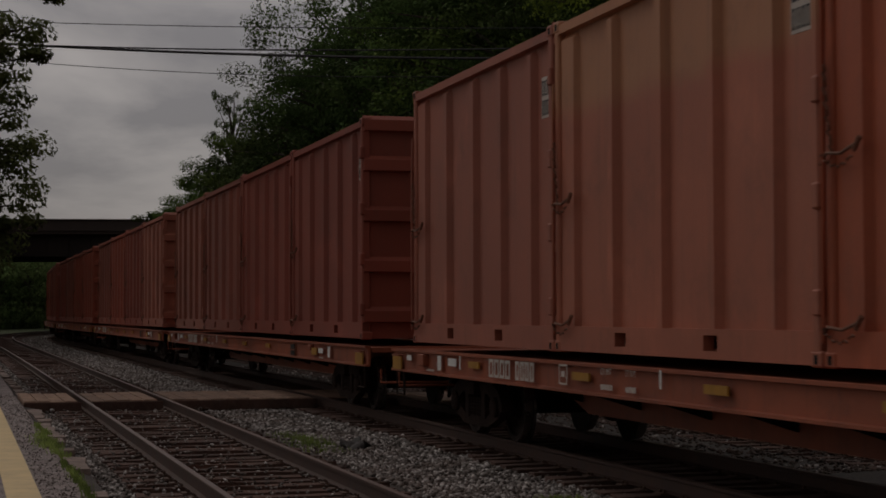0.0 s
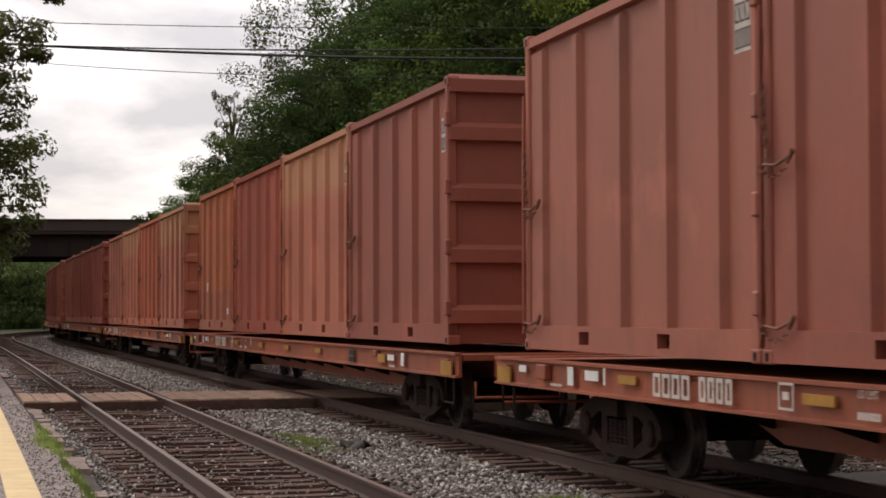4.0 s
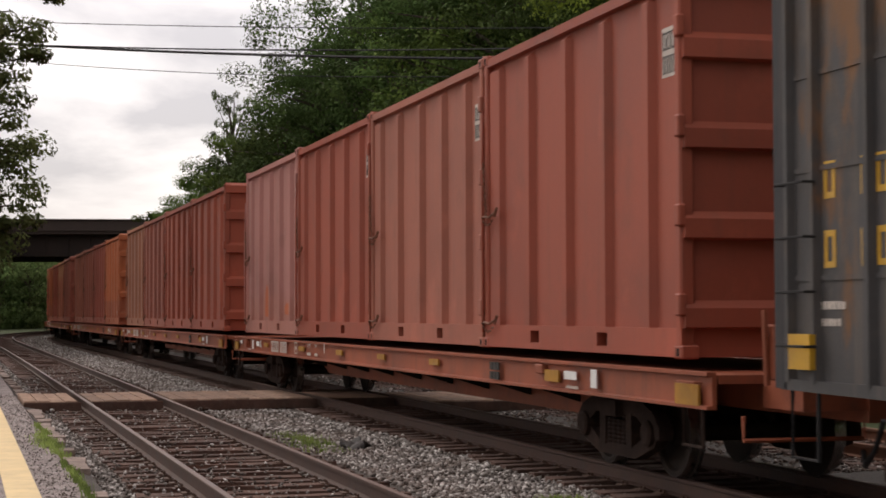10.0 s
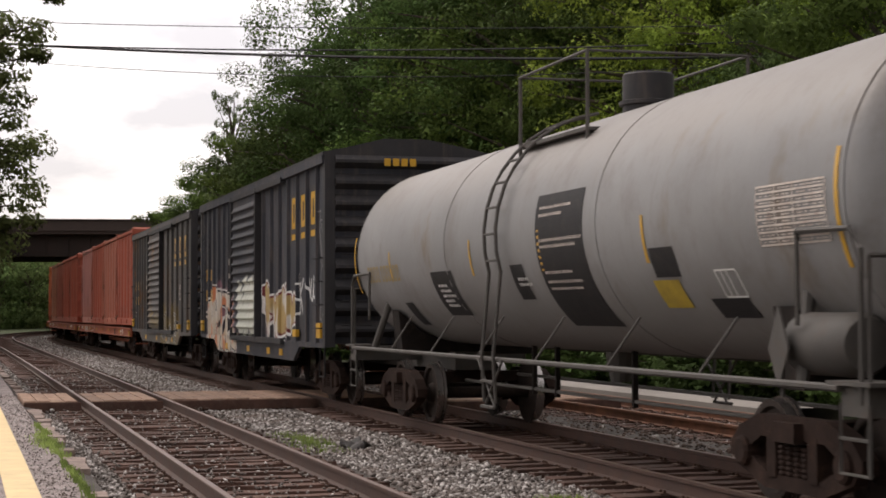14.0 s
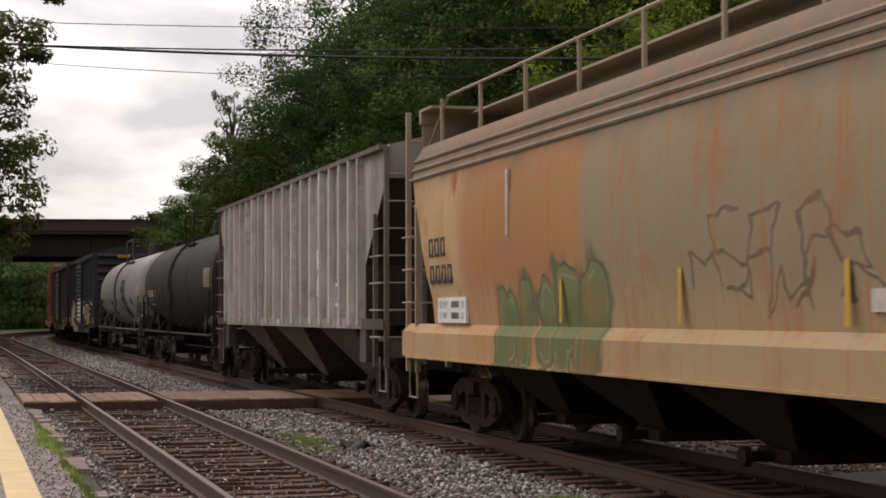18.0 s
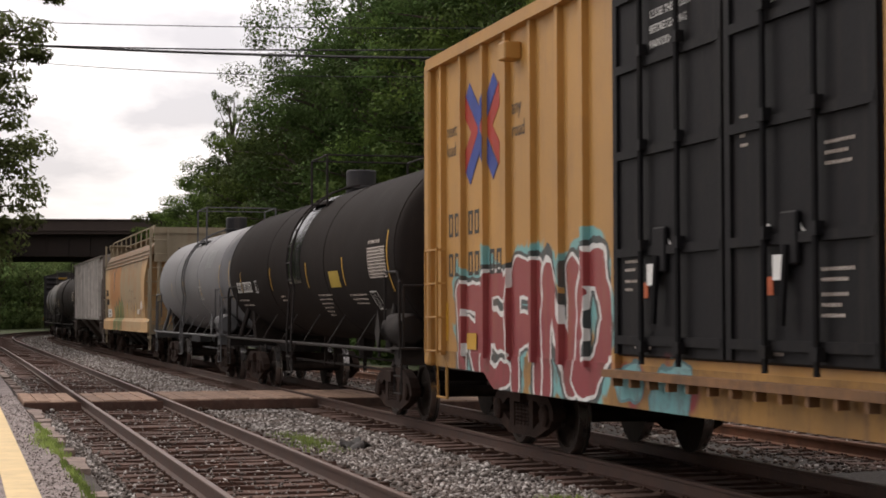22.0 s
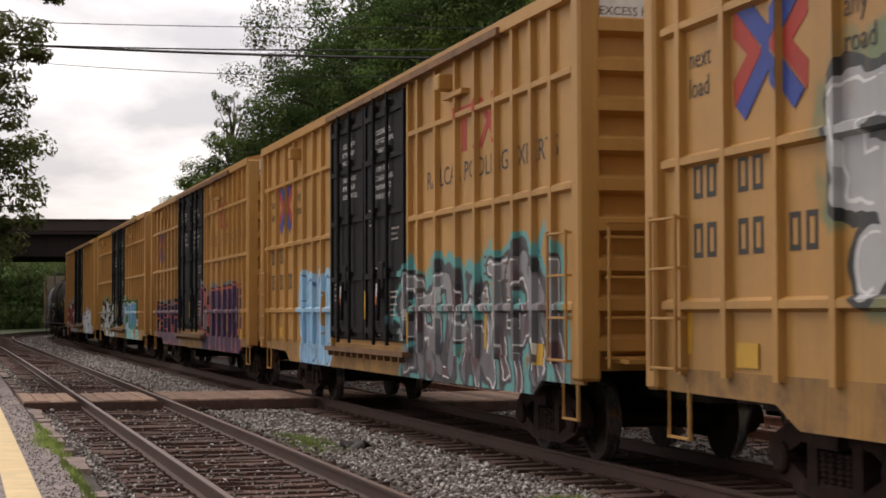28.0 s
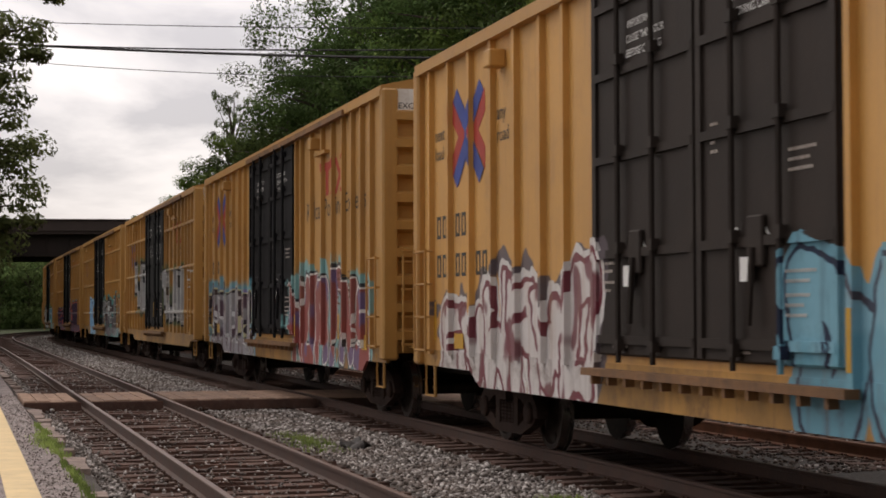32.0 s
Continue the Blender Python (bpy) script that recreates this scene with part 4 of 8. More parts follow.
thin = tree(21, 15, 3.4, 0.34, 44, 60, 0.19, m_leafpale, "slender tree with thin grey-green foliage", 0.2, clump=(0.10, 0.18), twigs=4)
bright_tree = tree(23, 18, 5.6, 0.08, 50, 200, 0.16, m_leafbright, "yellow-green tree in full leaf on the bank", clump=(0.13, 0.25), twigs=4)
rights = Vector((math.cos(YAW), -math.sin(YAW), 0))
ahead = Vector((math.sin(YAW), math.cos(YAW), 0))


def bearing(px, w):
    """A place on the land, px thousandths of the view's focal length to the right of its axis, w metres ahead."""
    p = ahead * w + rights * (px * w)
    return p.x, p.y


def plant(proto, slope, w, top, spin, first=False, wide=1.0):
    x, y = bearing(slope, w)
    z = float(land(np.array([x]), np.array([y]))[0])
    src = {0: 15, 1: 18, 2: 13, 3: 16, 4: 9, 5: 15, 6: 18}[proto]
    ob = (protos + [thin, bright_tree])[proto]
    k = max(0.35, (top - z) / src)
    m = Matrix.Translation((x, y, z - 0.2)) @ Matrix.Rotation(spin, 4, "Z")
    if not first:
        ob = copy_thing(ob, m)
    else:
        ob.matrix_basis = m
    ob.scale = (k * wide, k * wide, k)
    return ob


_rng = random.Random(8)
# the outline of the woods against the sky, from the bridge up to the right
edge = [(-0.160, 166, 9.6, 4), (-0.150, 160, 11.5, 2), (-0.140, 150, 13.0, 0), (-0.128, 142, 15.4, 3), (-0.112, 134, 16.0, 2), (-0.104, 126, 18.4, 1), (-0.088, 116, 21.5, 3), (-0.075, 108, 24.5, 3), (-0.050, 102, 24.0, 3), (-0.03, 96, 24.5, 1),
        (-0.01, 92, 25.0, 3), (0.01, 88, 25.0, 3), (0.035, 84, 25.5, 0), (0.06, 80, 25.5, 1), (0.09, 76, 25.0, 3), (0.12, 72, 25.0, 1), (0.15, 68, 25.0, 0), (0.18, 64, 24.0, 3), (0.215, 60, 23.0, 1), (0.25, 58, 23.0, 0)]
edge += [(-0.168, 160, 9.6, 4), (-0.155, 152, 12.0, 2), (-0.141, 145, 14.2, 0), (-0.128, 136, 14.6, 2), (-0.106, 128, 18.0, 0), (-0.092, 120, 20.5, 1)]
used = set()
for slope, w, top, kind in edge:
    plant(kind, slope + (0.007 if slope > -0.1 else 0.001) + 0.033 * min(1, max(0, (slope + 0.155) / 0.12)), w + 10, top, _rng.uniform(0, 6.28), kind not in used)
    used.add(kind)
plant(5, -0.1195, 142, 20.2, 1.0, True, 0.55)
# yellow-green trees stand before the dark ones further up the bank
for k, (slope, w, top) in enumerate(((0.135, 74, 21.0), (0.20, 66, 20.0), (0.265, 60, 19.5))):
    plant(6, slope, w, top, 1.3 * k, k == 0)
# a second, darker row closes the gaps in the woods
for slope, w, top, kind in edge:
    if slope > -0.15:
        x, y = bearing(slope + (0.050 if slope > -0.115 else 0.034), w + 20)
        z = float(land(np.array([x]), np.array([y]))[0])
        ob = copy_thing(far_tree, Matrix.Translation((x, y, z - 0.3)) @ Matrix.Rotation(slope * 90, 4, "Z"))
        ob.scale = (1.25 if slope > -0.1 else 0.95,) * 2 + (max(0.6, (top * (1.02 if slope > -0.1 else 0.93) - z) / 11),)
# the lower front of the woods
for k in range(15):
    f = k / 14
    slope = -0.136 + 0.40 * f + _rng.uniform(-0.006, 0.006)
    w = 158 - 108 * f ** 0.6 + _rng.uniform(-3, 3)
    plant(_rng.choice((4, 2, 4, 3, 0)), slope, max(46, w), _rng.uniform(7, 12) * (1.25 - 0.2 * (1 - f)), _rng.uniform(0, 6.28))
# behind and beyond the bridge
for k in range(16):
    x = -46 + k * 5.2 + _rng.uniform(-1.5, 1.5)
    y = 202 + _rng.uniform(-4, 30)
    if abs(float(track_offset(np.array([x]), np.array([y]))[1][0])) < 9:
        y += 26
    if abs(float(track_offset(np.array([x]), np.array([y]))[1][0])) < 8:
        continue
    z = float(land(np.array([x]), np.array([y]))[0])
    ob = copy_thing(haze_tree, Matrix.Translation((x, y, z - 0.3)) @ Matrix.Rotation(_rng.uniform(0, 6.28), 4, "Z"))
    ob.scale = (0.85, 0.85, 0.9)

# a dense thicket in haze-paled leaf closes the view under the bridge
for k in range(26):
    x, y = bearing(-0.285 + 0.0055 * k + 0.002 * math.sin(k * 2.1), 197 + 7 * (k % 3) + 2 * math.sin(k))
    s_, d_ = track_offset(np.array([x]), np.array([y]))
    if -7.5 < d_[0] < 10.5:
        x, y = bearing(-0.285 + 0.0055 * k, 228 + 4 * (k % 3))
        s_, d_ = track_offset(np.array([x]), np.array([y]))
        if -6 < d_[0] < 9:
            continue
    z = float(land(np.array([x]), np.array([y]))[0])
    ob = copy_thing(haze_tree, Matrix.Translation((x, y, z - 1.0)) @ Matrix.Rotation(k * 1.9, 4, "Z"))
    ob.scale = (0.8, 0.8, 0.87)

# trees added out of view on the left bank before the bridge, shading far cars
for k in range(9):
    p = on_track(84 + k * 10.0, 13.2 + 1.0 * math.sin(k * 2.0))
    z = float(land(np.array([p.x]), np.array([p.y]))[0])
    ob = copy_thing(far_tree, Matrix.Translation((p.x, p.y, z - 0.4)) @ Matrix.Rotation(k * 2.2, 4, "Z"))
    ob.scale = (1.05, 1.05, 1.75)

# trees added out of view beside and behind the camera, closing off sky light
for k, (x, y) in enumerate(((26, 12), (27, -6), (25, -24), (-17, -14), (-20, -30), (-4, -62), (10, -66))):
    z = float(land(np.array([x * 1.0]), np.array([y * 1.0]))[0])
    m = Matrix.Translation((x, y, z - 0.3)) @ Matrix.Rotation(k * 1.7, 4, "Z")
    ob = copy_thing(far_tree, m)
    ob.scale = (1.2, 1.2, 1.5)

# hedge behind the paved lot
hedge0 = tree(41, 2.4, 1.7, 0.02, 24, 70, 0.13, m_leafdark, "dark leafy bush behind the paved lot", clump=(0.25, 0.42), twigs=4)
for k in range(30):
    m = along(12 + k * 3.1, -11.2 + 0.5 * math.sin(k * 2.3), -0.55) @ Matrix.Rotation(k * 1.3, 4, "Z")
    ob = hedge0 if k == 0 else copy_thing(hedge0, m)
    ob.matrix_basis = m @ Matrix.Diagonal((1.3, 1.3, 0.85 + 0.3 * math.sin(k * 1.7) ** 2, 1))
    ob.name = "bush"
    tagged(ob, "dark leafy bush behind the paved lot", "bush", "bushes behind the lot")
haze_tree.matrix_basis = Matrix.Translation((-40, 250, float(land(np.array([-40.0]), np.array([250.0]))[0]) - 0.3))
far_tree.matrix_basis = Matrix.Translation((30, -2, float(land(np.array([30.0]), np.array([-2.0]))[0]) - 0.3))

# the tree beside the platform, whose branches hang into view
near_tree = tree(31, 15.5, 3.7, 0.10, 120, 200, 0.135, leafy("platform_tree_leaf", (0.045, 0.056, 0.02), (0.125, 0.145, 0.055), 0.42), "tall dark-leaved tree with branches hanging beside the platform", corners=3, clump=(0.10, 0.20))
tagged(near_tree, group="trees beside the platform")
nx_, ny_ = bearing(-0.3155, 46)
near_tree.matrix_basis = Matrix.Translation((nx_, ny_, -0.6)) @ Matrix.Rotation(0.6, 4, "Z")

# ---- overhead cables ----
def cable(a, b, sag, r, label):
    bm = bmesh.new()
    A, C = Vector(a), Vector(b)
    tube(bm, [A.lerp(C, k / 40) - Vector((0, 0, sag * 4 * (k / 40) * (1 - k / 40))) for k in range(41)], r, 5)
    ob = part("overhead_cable", bm, m_wire, None, label)
    return tagged(ob, label, "cable", "cables over the tracks")


def aloft(px, py, w):
    """The point seen w metres ahead at px, py of the view."""
    p = ahead * w + rights * ((px - 784) / 3107.5 * w)
    return (p.x, p.y, EYE[2] + (555 - py) / 3107.5 * w)


cable(aloft(-500, 10, 75), aloft(1900, 29, 62), 0.62, 0.018, "thin black overhead cable above the tracks")
cable(aloft(-500, 45, 75), aloft(1900, 45, 62), 0.92, 0.032, "black overhead cable above the tracks")
cable(aloft(-500, 34, 75.5), aloft(1900, 83, 62.5), 0.93, 0.055, "thick black bundled cable above the tracks")
cable(aloft(-500, 37, 76), aloft(1900, 58, 63), 1.95, 0.016, "thin black overhead cable above the tracks")

# ==== rolling stock: x forward, y towards the platform, z up from the rail head ====
m_flat = paint("flatcar_oxide_paint", (0.33, 0.083, 0.037), 0.65, 0, 0.2, 0.9, 30, 0.12, (0.10, 0.045, 0.03), 0.45, streak=0.35)
TINTS = {
    "orange": (0.45, 0.135, 0.042), "rust": (0.285, 0.070, 0.037), "brick": (0.345, 0.084, 0.040), "tan": (0.37, 0.130, 0.072), "pink": (0.44, 0.215, 0.165), "olive": (0.34, 0.150, 0.078), "brown": (0.30, 0.092, 0.051), "vivid": (0.41, 0.104, 0.038), "sand": (0.44, 0.156, 0.080)}
BANDS = {"sand": ((2, 2.55, 9.0, 0.16, (0.46, 0.215, 0.105), 0.75),), "orange": ((2, -1.0, 0.98, 0.03, (0.31, 0.092, 0.050), 0.7),), "pink": ((2, -1.0, 0.75, 0.2, (0.40, 0.16, 0.115), 0.6),)}
TINTS = {k: (c[0] * 1.02, c[1] * 0.90, c[2] * 1.0) for k, c in TINTS.items()}
m_box = {k: paint("container_" + k, c, 0.6, 0, 0.12, 0.45, 24, 0.10, (0.13, 0.055, 0.035), 0.3, streak=0.2, rand=0.16, patch=((shade(c, 1.15), 0.8, 0.58, 0.8),), zones=BANDS.get(k, ())) for k, c in TINTS.items()}
m_touch = paint("orange_touch_up_paint", (0.50, 0.12, 0.035), 0.6, 0, 0.1, 3, 30, 0.05)
m_chain = paint("rusty_chain_steel", (0.20, 0.085, 0.05), 0.75, 0.1, 0.3, 6, 30, 0.2, RUST, 0.5)

# wheels, shared by all trucks
WR = 0.435
bm = bmesh.new()
for sgn in (-1, 1):
    lathe(bm, [(sgn * 0.680, WR + 0.025), (sgn * 0.715, WR + 0.022), (sgn * 0.722, WR), (sgn * 0.815, WR - 0.006), (sgn * 0.815, WR - 0.065), (sgn * 0.775, WR - 0.085), (sgn * 0.770, 0.15), (sgn * 0.84, 0.12), (sgn * 0.84, 0.0)], 22, "Y")
lathe(bm, [(-0.95, 0.085), (0.95, 0.085)], 12, "Y")
for sgn in (-1, 1):
    for k in range(3):
        a = k * 2.094
        box(bm, math.cos(a) * 0.28 - 0.03, math.cos(a) * 0.28 + 0.03, sgn * 0.772, sgn * 0.782, math.sin(a) * 0.28 - 0.03, math.sin(a) * 0.28 + 0.03)
WHEELSET = mesh_of("wheelset", bm, [m_wheel, m_tread], True)
for poly in WHEELSET.polygons:
    c = poly.center
    if abs(poly.normal.y) < 0.4 and (c.x * c.x + c.z * c.z) ** 0.5 > WR - 0.03:
        poly.material_index = 1
bm = bmesh.new()
# side frame as a cast truss: top member, two legs, bottom member and the journal boxes
prism(bm, [(-1.14, 0.50), (-0.98, 0.64), (-0.60, 0.76), (0.60, 0.76), (0.98, 0.64), (1.14, 0.50), (1.14, 0.38), (0.92, 0.42), (0.55, 0.58), (-0.55, 0.58), (-0.92, 0.42), (-1.14, 0.38)], -0.07, 0.07)
prism(bm, [(-1.14, 0.48), (-0.98, 0.30), (-0.50, 0.16), (0.50, 0.16), (0.98, 0.30), (1.14, 0.48), (0.9, 0.46), (0.46, 0.28), (-0.46, 0.28), (-0.9, 0.46)], -0.06, 0.06)
for x in (-0.36, 0.36):
    prism(bm, [(x - 0.08, 0.26), (x + 0.08, 0.26), (x + 0.08, 0.62), (x - 0.08, 0.62)], -0.075, 0.075)
for x in (-0.88, 0.88):
    lathe(bm, [(-0.09, 0.13), (0.10, 0.13), (0.12, 0.10), (0.12, 0.0)], 14, "Y", (x, 0, 0.435))
SIDEFRAME = mesh_of("side_frame", bm, m_truck)
bm = bmesh.new()
for x in (-0.2, -0.07, 0.07, 0.2):
    lathe(bm, [(0.28 + (k + a) * 0.042, r) for k in range(6) for a, r in ((0, 0.046), (0.28, 0.062), (0.6, 0.062), (0.9, 0.046))], 6, "Z", (x, 0.02, 0))
SPRINGS = mesh_of("spring_nest", bm, m_truck)
bm = bmesh.new()
box(bm, -0.2, 0.2, -1.15, 1.15, 0.56, 0.72), lathe(bm, [(0.70, 0.22), (0.80, 0.22)], 14, "Z")
for sgn in (-1, 1):
    box(bm, sgn * 0.42 - 0.05, sgn * 0.42 + 0.05, -0.9, 0.9, 0.33, 0.43)
    for y in (-0.76, 0.76):
        box(bm, sgn * 0.42 - 0.02, sgn * 0.42 + 0.05, y - 0.05, y + 0.05, 0.25, 0.5)
BOLSTER = mesh_of("bolster", bm, m_truck)


def truck(parent, x):
    for y in (1.0, -1.0):
        part("side_frame", SIDEFRAME, None, parent, at=pose(x, y, 0, 0, 0, 0 if y > 0 else 180))
        part("spring_nest", SPRINGS, None, parent, at=pose(x, y, 0))
    part("bolster", BOLSTER, None, parent, at=pose(x, 0, 0))
    for a in (0.88, -0.88):
        part("wheelset", WHEELSET, None, parent, at=pose(x + a, 0, WR))


bm = bmesh.new()
box(bm, -0.75, 0.02, -0.09, 0.09, 0.78, 0.95)
prism(bm, [(0.0, -0.15), (0.22, -0.17), (0.36, -0.10), (0.30, 0.02), (0.24, 0.04), (0.24, 0.15), (0.0, 0.16)], 0.72, 1.0, "Z")
COUPLER = mesh_of("coupler", bm, m_truck)
bm = bmesh.new()
tube(bm, [(0, 0.5, 0.75), (0.15, 0.5, 0.5), (0.45, 0.42, 0.36), (0.7, 0.3, 0.45)], 0.025, 6)
AIRHOSE = mesh_of("air_hose", bm, m_black)


def couplers(parent, half):
    for sgn in (1, -1):
        part("coupler", COUPLER, None, parent, at=pose(sgn * (half - 0.30), 0, 0, 0, 0, 0 if sgn > 0 else 180))
        part("air_hose", AIRHOSE, None, parent, at=pose(sgn * (half - 0.75), 0, 0, 0, 0, 0 if sgn > 0 else 180))


def grab(bm, x, z, w, y, depth=0.07, r=0.011):
    """A horizontal grab iron on a car's side."""
    tube(bm, [(x - w / 2, y, z), (x - w / 2, y + depth, z), (x + w / 2, y + depth, z), (x + w / 2, y, z)], r, 5)


def ladder(bm, x, w, y, zs, stiles=True, depth=0.07, r=0.012):
    for z in zs:
        grab(bm, x, z, w, y, depth, r)
    if stiles:
        for a in (-w / 2, w / 2):
            tube(bm, [(x + a, y + depth, zs[0] - 0.2), (x + a, y + depth, zs[-1] + 0.1)], r * 1.3, 5)
    return bm


def end_ladder(bm, x, sgn, y0, y1, zs, depth=0.07, r=0.012):
    for z in zs:
        tube(bm, [(x, y0, z), (x + sgn * depth, y0, z), (x + sgn * depth, y1, z), (x, y1, z)], r, 5)
    return bm


def step(bm, x, y, z0, z1, w=0.42, r=0.018):
    """A stirrup step under the car's corner."""
    tube(bm, [(x - w / 2, y, z1), (x - w / 2, y, z0), (x + w / 2, y, z0), (x + w / 2, y, z1)], r, 5)


def plain_marks(parent, material, rows, name="stencil_bars", label=""):
    """rows: (x, y, z, count, height, width)."""
    if name in ("reflector", "white_label"):
        for x, y, z, n, h, w in rows:
            part(name, marks(bmesh.new(), x, y, z, n, h, w), material, parent, label)
        return None
    bm = bmesh.new()
    for x, y, z, n, h, w in rows:
        marks(bm, x, y, z, n, h, w)
    return part(name, bm, material, parent, label)


# ---- container flat car, 27.7 m from coupler to coupler ----
def flat_car():
    root = thing("flat_car", "oxide-red container flat car with white stencils and yellow reflectors", "rail car", "container flat cars")
    F, R = 12.88, -13.1
    bm = bmesh.new()
    box(bm, R, F, -1.36, 1.36, 1.00, 1.075)
    part("deck", bm, m_flat, root)
    for sgn in (1, -1):
        bm = bmesh.new()
        y0, y1 = sorted((sgn * 1.38, sgn * 1.42))
        prism(bm, [(sgn * a, b) for a, b in ((1.38, 0.785), (1.47, 0.785), (1.47, 0.812), (1.42, 0.82), (1.42, 1.06), (1.47, 1.068), (1.47, 1.10), (1.38, 1.10))], R, F, "X")
        part("side_sill", bm, m_flat, root)
        for x in (F - 0.45, R + 0.35):
            bm = bmesh.new()
            step(bm, x, sgn * 1.44, 0.46, 0.80)
            part("corner_step", bm, m_truck, root)
            bm = bmesh.new()
            grab(bm, x - 0.05, 1.01, 0.4, sgn * 1.47, sgn * 0.06)
            part("grab_iron", bm, m_flat, root)
    bm = bmesh.new()
    prism(bm, [(F + 0.45, 0.98), (F + 0.45, 0.70), (8.6, 0.70), (7.6, 0.42), (-7.6, 0.42), (-8.6, 0.70), (R - 0.75, 0.70), (R - 0.75, 0.98)], -0.38, 0.38)
    part("centre_sill", bm, m_flat, root)
    for k in range(9):
        bm = bmesh.new()
        x = -7.0 + k * 1.85
        prism(bm, [(-1.38, 0.98), (1.38, 0.98), (1.38, 0.86), (0.4, 0.55), (-0.4, 0.55), (-1.38, 0.86)], x - 0.02, x + 0.02, "X")
        part("cross_bearer", bm, m_dark, root)
    for x, a, b in ((F, F - 0.01, F + 0.42), (R, R - 0.72, R + 0.01)):
        bm = bmesh.new()
        box(bm, a, b, -0.95, 0.95, 0.80, 1.06)
        part("end_platform", bm, m_flat, root)
    for x in (R - 0.35, F + 0.2):
        part("uncoupling_lever", tube(bmesh.new(), [(x, 1.3, 0.75), (x, 1.3, 0.55), (x, 0.2, 0.55), (x, 0.2, 0.8)], 0.02, 5), m_flat, root)
    for x in (9.95, -9.95):
        truck(root, x)
    couplers(root, 13.85)
    y = 1.472
    for x0, pitch in ((8.0, 0.215), (6.98, 0.175)):
        for k in range(4):
            bm, x, w = bmesh.new(), x0 - pitch * k, pitch - 0.045
            for a, b, c, e in ((0, 0.04, 0, 0.21), (w - 0.04, w, 0, 0.21), (0.04, w - 0.04, 0, 0.034), (0.04, w - 0.04, 0.176, 0.21)):
                box(bm, x - b, x - a, y, y + 0.004, 0.85 + c, 0.85 + e)
            part("stencil_bar", bm, m_pale, root, "worn white stencil bar")
    for text, x in (("LD LMT", 4.26), ("LT WT", 3.60)):
        words(text, 0.085, m_pale, root, on_side(x, y + 0.002, 1.005), label="worn white load lettering")
    plain_marks(root, m_pale, [(4.26, y, 0.855, 6, 0.055, 0.04)], label="worn white stencil bars")
    plain_marks(root, m_pale, [(3.60, y, 0.855, 5, 0.055, 0.04)], label="worn white stencil bars")
    plain_marks(root, m_pale, [(10.85, y, 0.835, 9, 0.03, 0.03)], label="worn white stencil bars")
    plain_marks(root, m_pale, [(-9.6, y, 0.83, 9, 0.03, 0.03)], label="worn white stencil bars")
    plain_marks(root, m_white, [(11.93, y, 0.95, 1, 0.08, 0.25), (10.31, y, 0.86, 1, 0.19, 0.17), (9.79, y, 0.93, 1, 0.10, 0.38), (9.27, y, 0.90, 1, 0.18, 0.05), (2.77, y, 0.92, 1, 0.17, 0.04), (-9.53, y, 0.92, 1, 0.09, 0.38), (-10.32, y, 0.86, 1, 0.19, 0.17)], "white_label")
    part("placard_box", soft_box(bmesh.new(), 10.96, 11.26, y - 0.05, y + 0.03, 0.89, 1.05, 0.01), m_flat, root)
    part("placard_box", soft_box(bmesh.new(), -8.87, -8.62, y - 0.05, y + 0.02, 0.95, 1.05, 0.01), m_flat, root)
    for a, b, z0, z1 in ((12.28, 12.77, 0.81, 0.99), (8.44, 8.88, 0.93, 1.01), (4.60, 5.10, 0.92, 1.0), (1.34, 1.81, 0.92, 1.0), (-1.6, -1.15, 0.92, 1.0), (-4.6, -4.15, 0.92, 1.0), (-9.35, -8.9, 0.88, 1.0), (-12.93, -12.43, 0.81, 0.99)):
        part("reflector", box(bmesh.new(), a, b, y - 0.02, y + 0.002, z0, z1), m_dull, root, "worn yellow reflector")
    bm = bmesh.new()
    for a, b, z0, z1 in ((5.24, 5.26, 0.86, 1.07), (5.47, 5.49, 0.86, 1.07), (5.26, 5.47, 0.86, 0.88), (5.26, 5.47, 1.05, 1.07), (5.32, 5.42, 0.94, 1.0)):
        box(bm, a, b, y, y + 0.003, z0, z1)
    part("framed_stencil", bm, m_pale, root, "worn white framed stencil")
    bm = bmesh.new()
    for a in (0, 1, 2):
        for b in (0, 1):
            box(bm, -7.0 - a * 0.13, -6.9 - a * 0.13, y - 0.01, y + 0.003, 0.83 + b * 0.11, 0.92 + b * 0.11)
    part("consolidated_stencil", bm, m_blackstencil, root)
    return root


# ---- 6 m bulk container ----
CL, CW, CB, CT = 6.02, 1.30, 1.17, 4.70
RIBS = (1.41, 0.16, -1.0, -2.15)


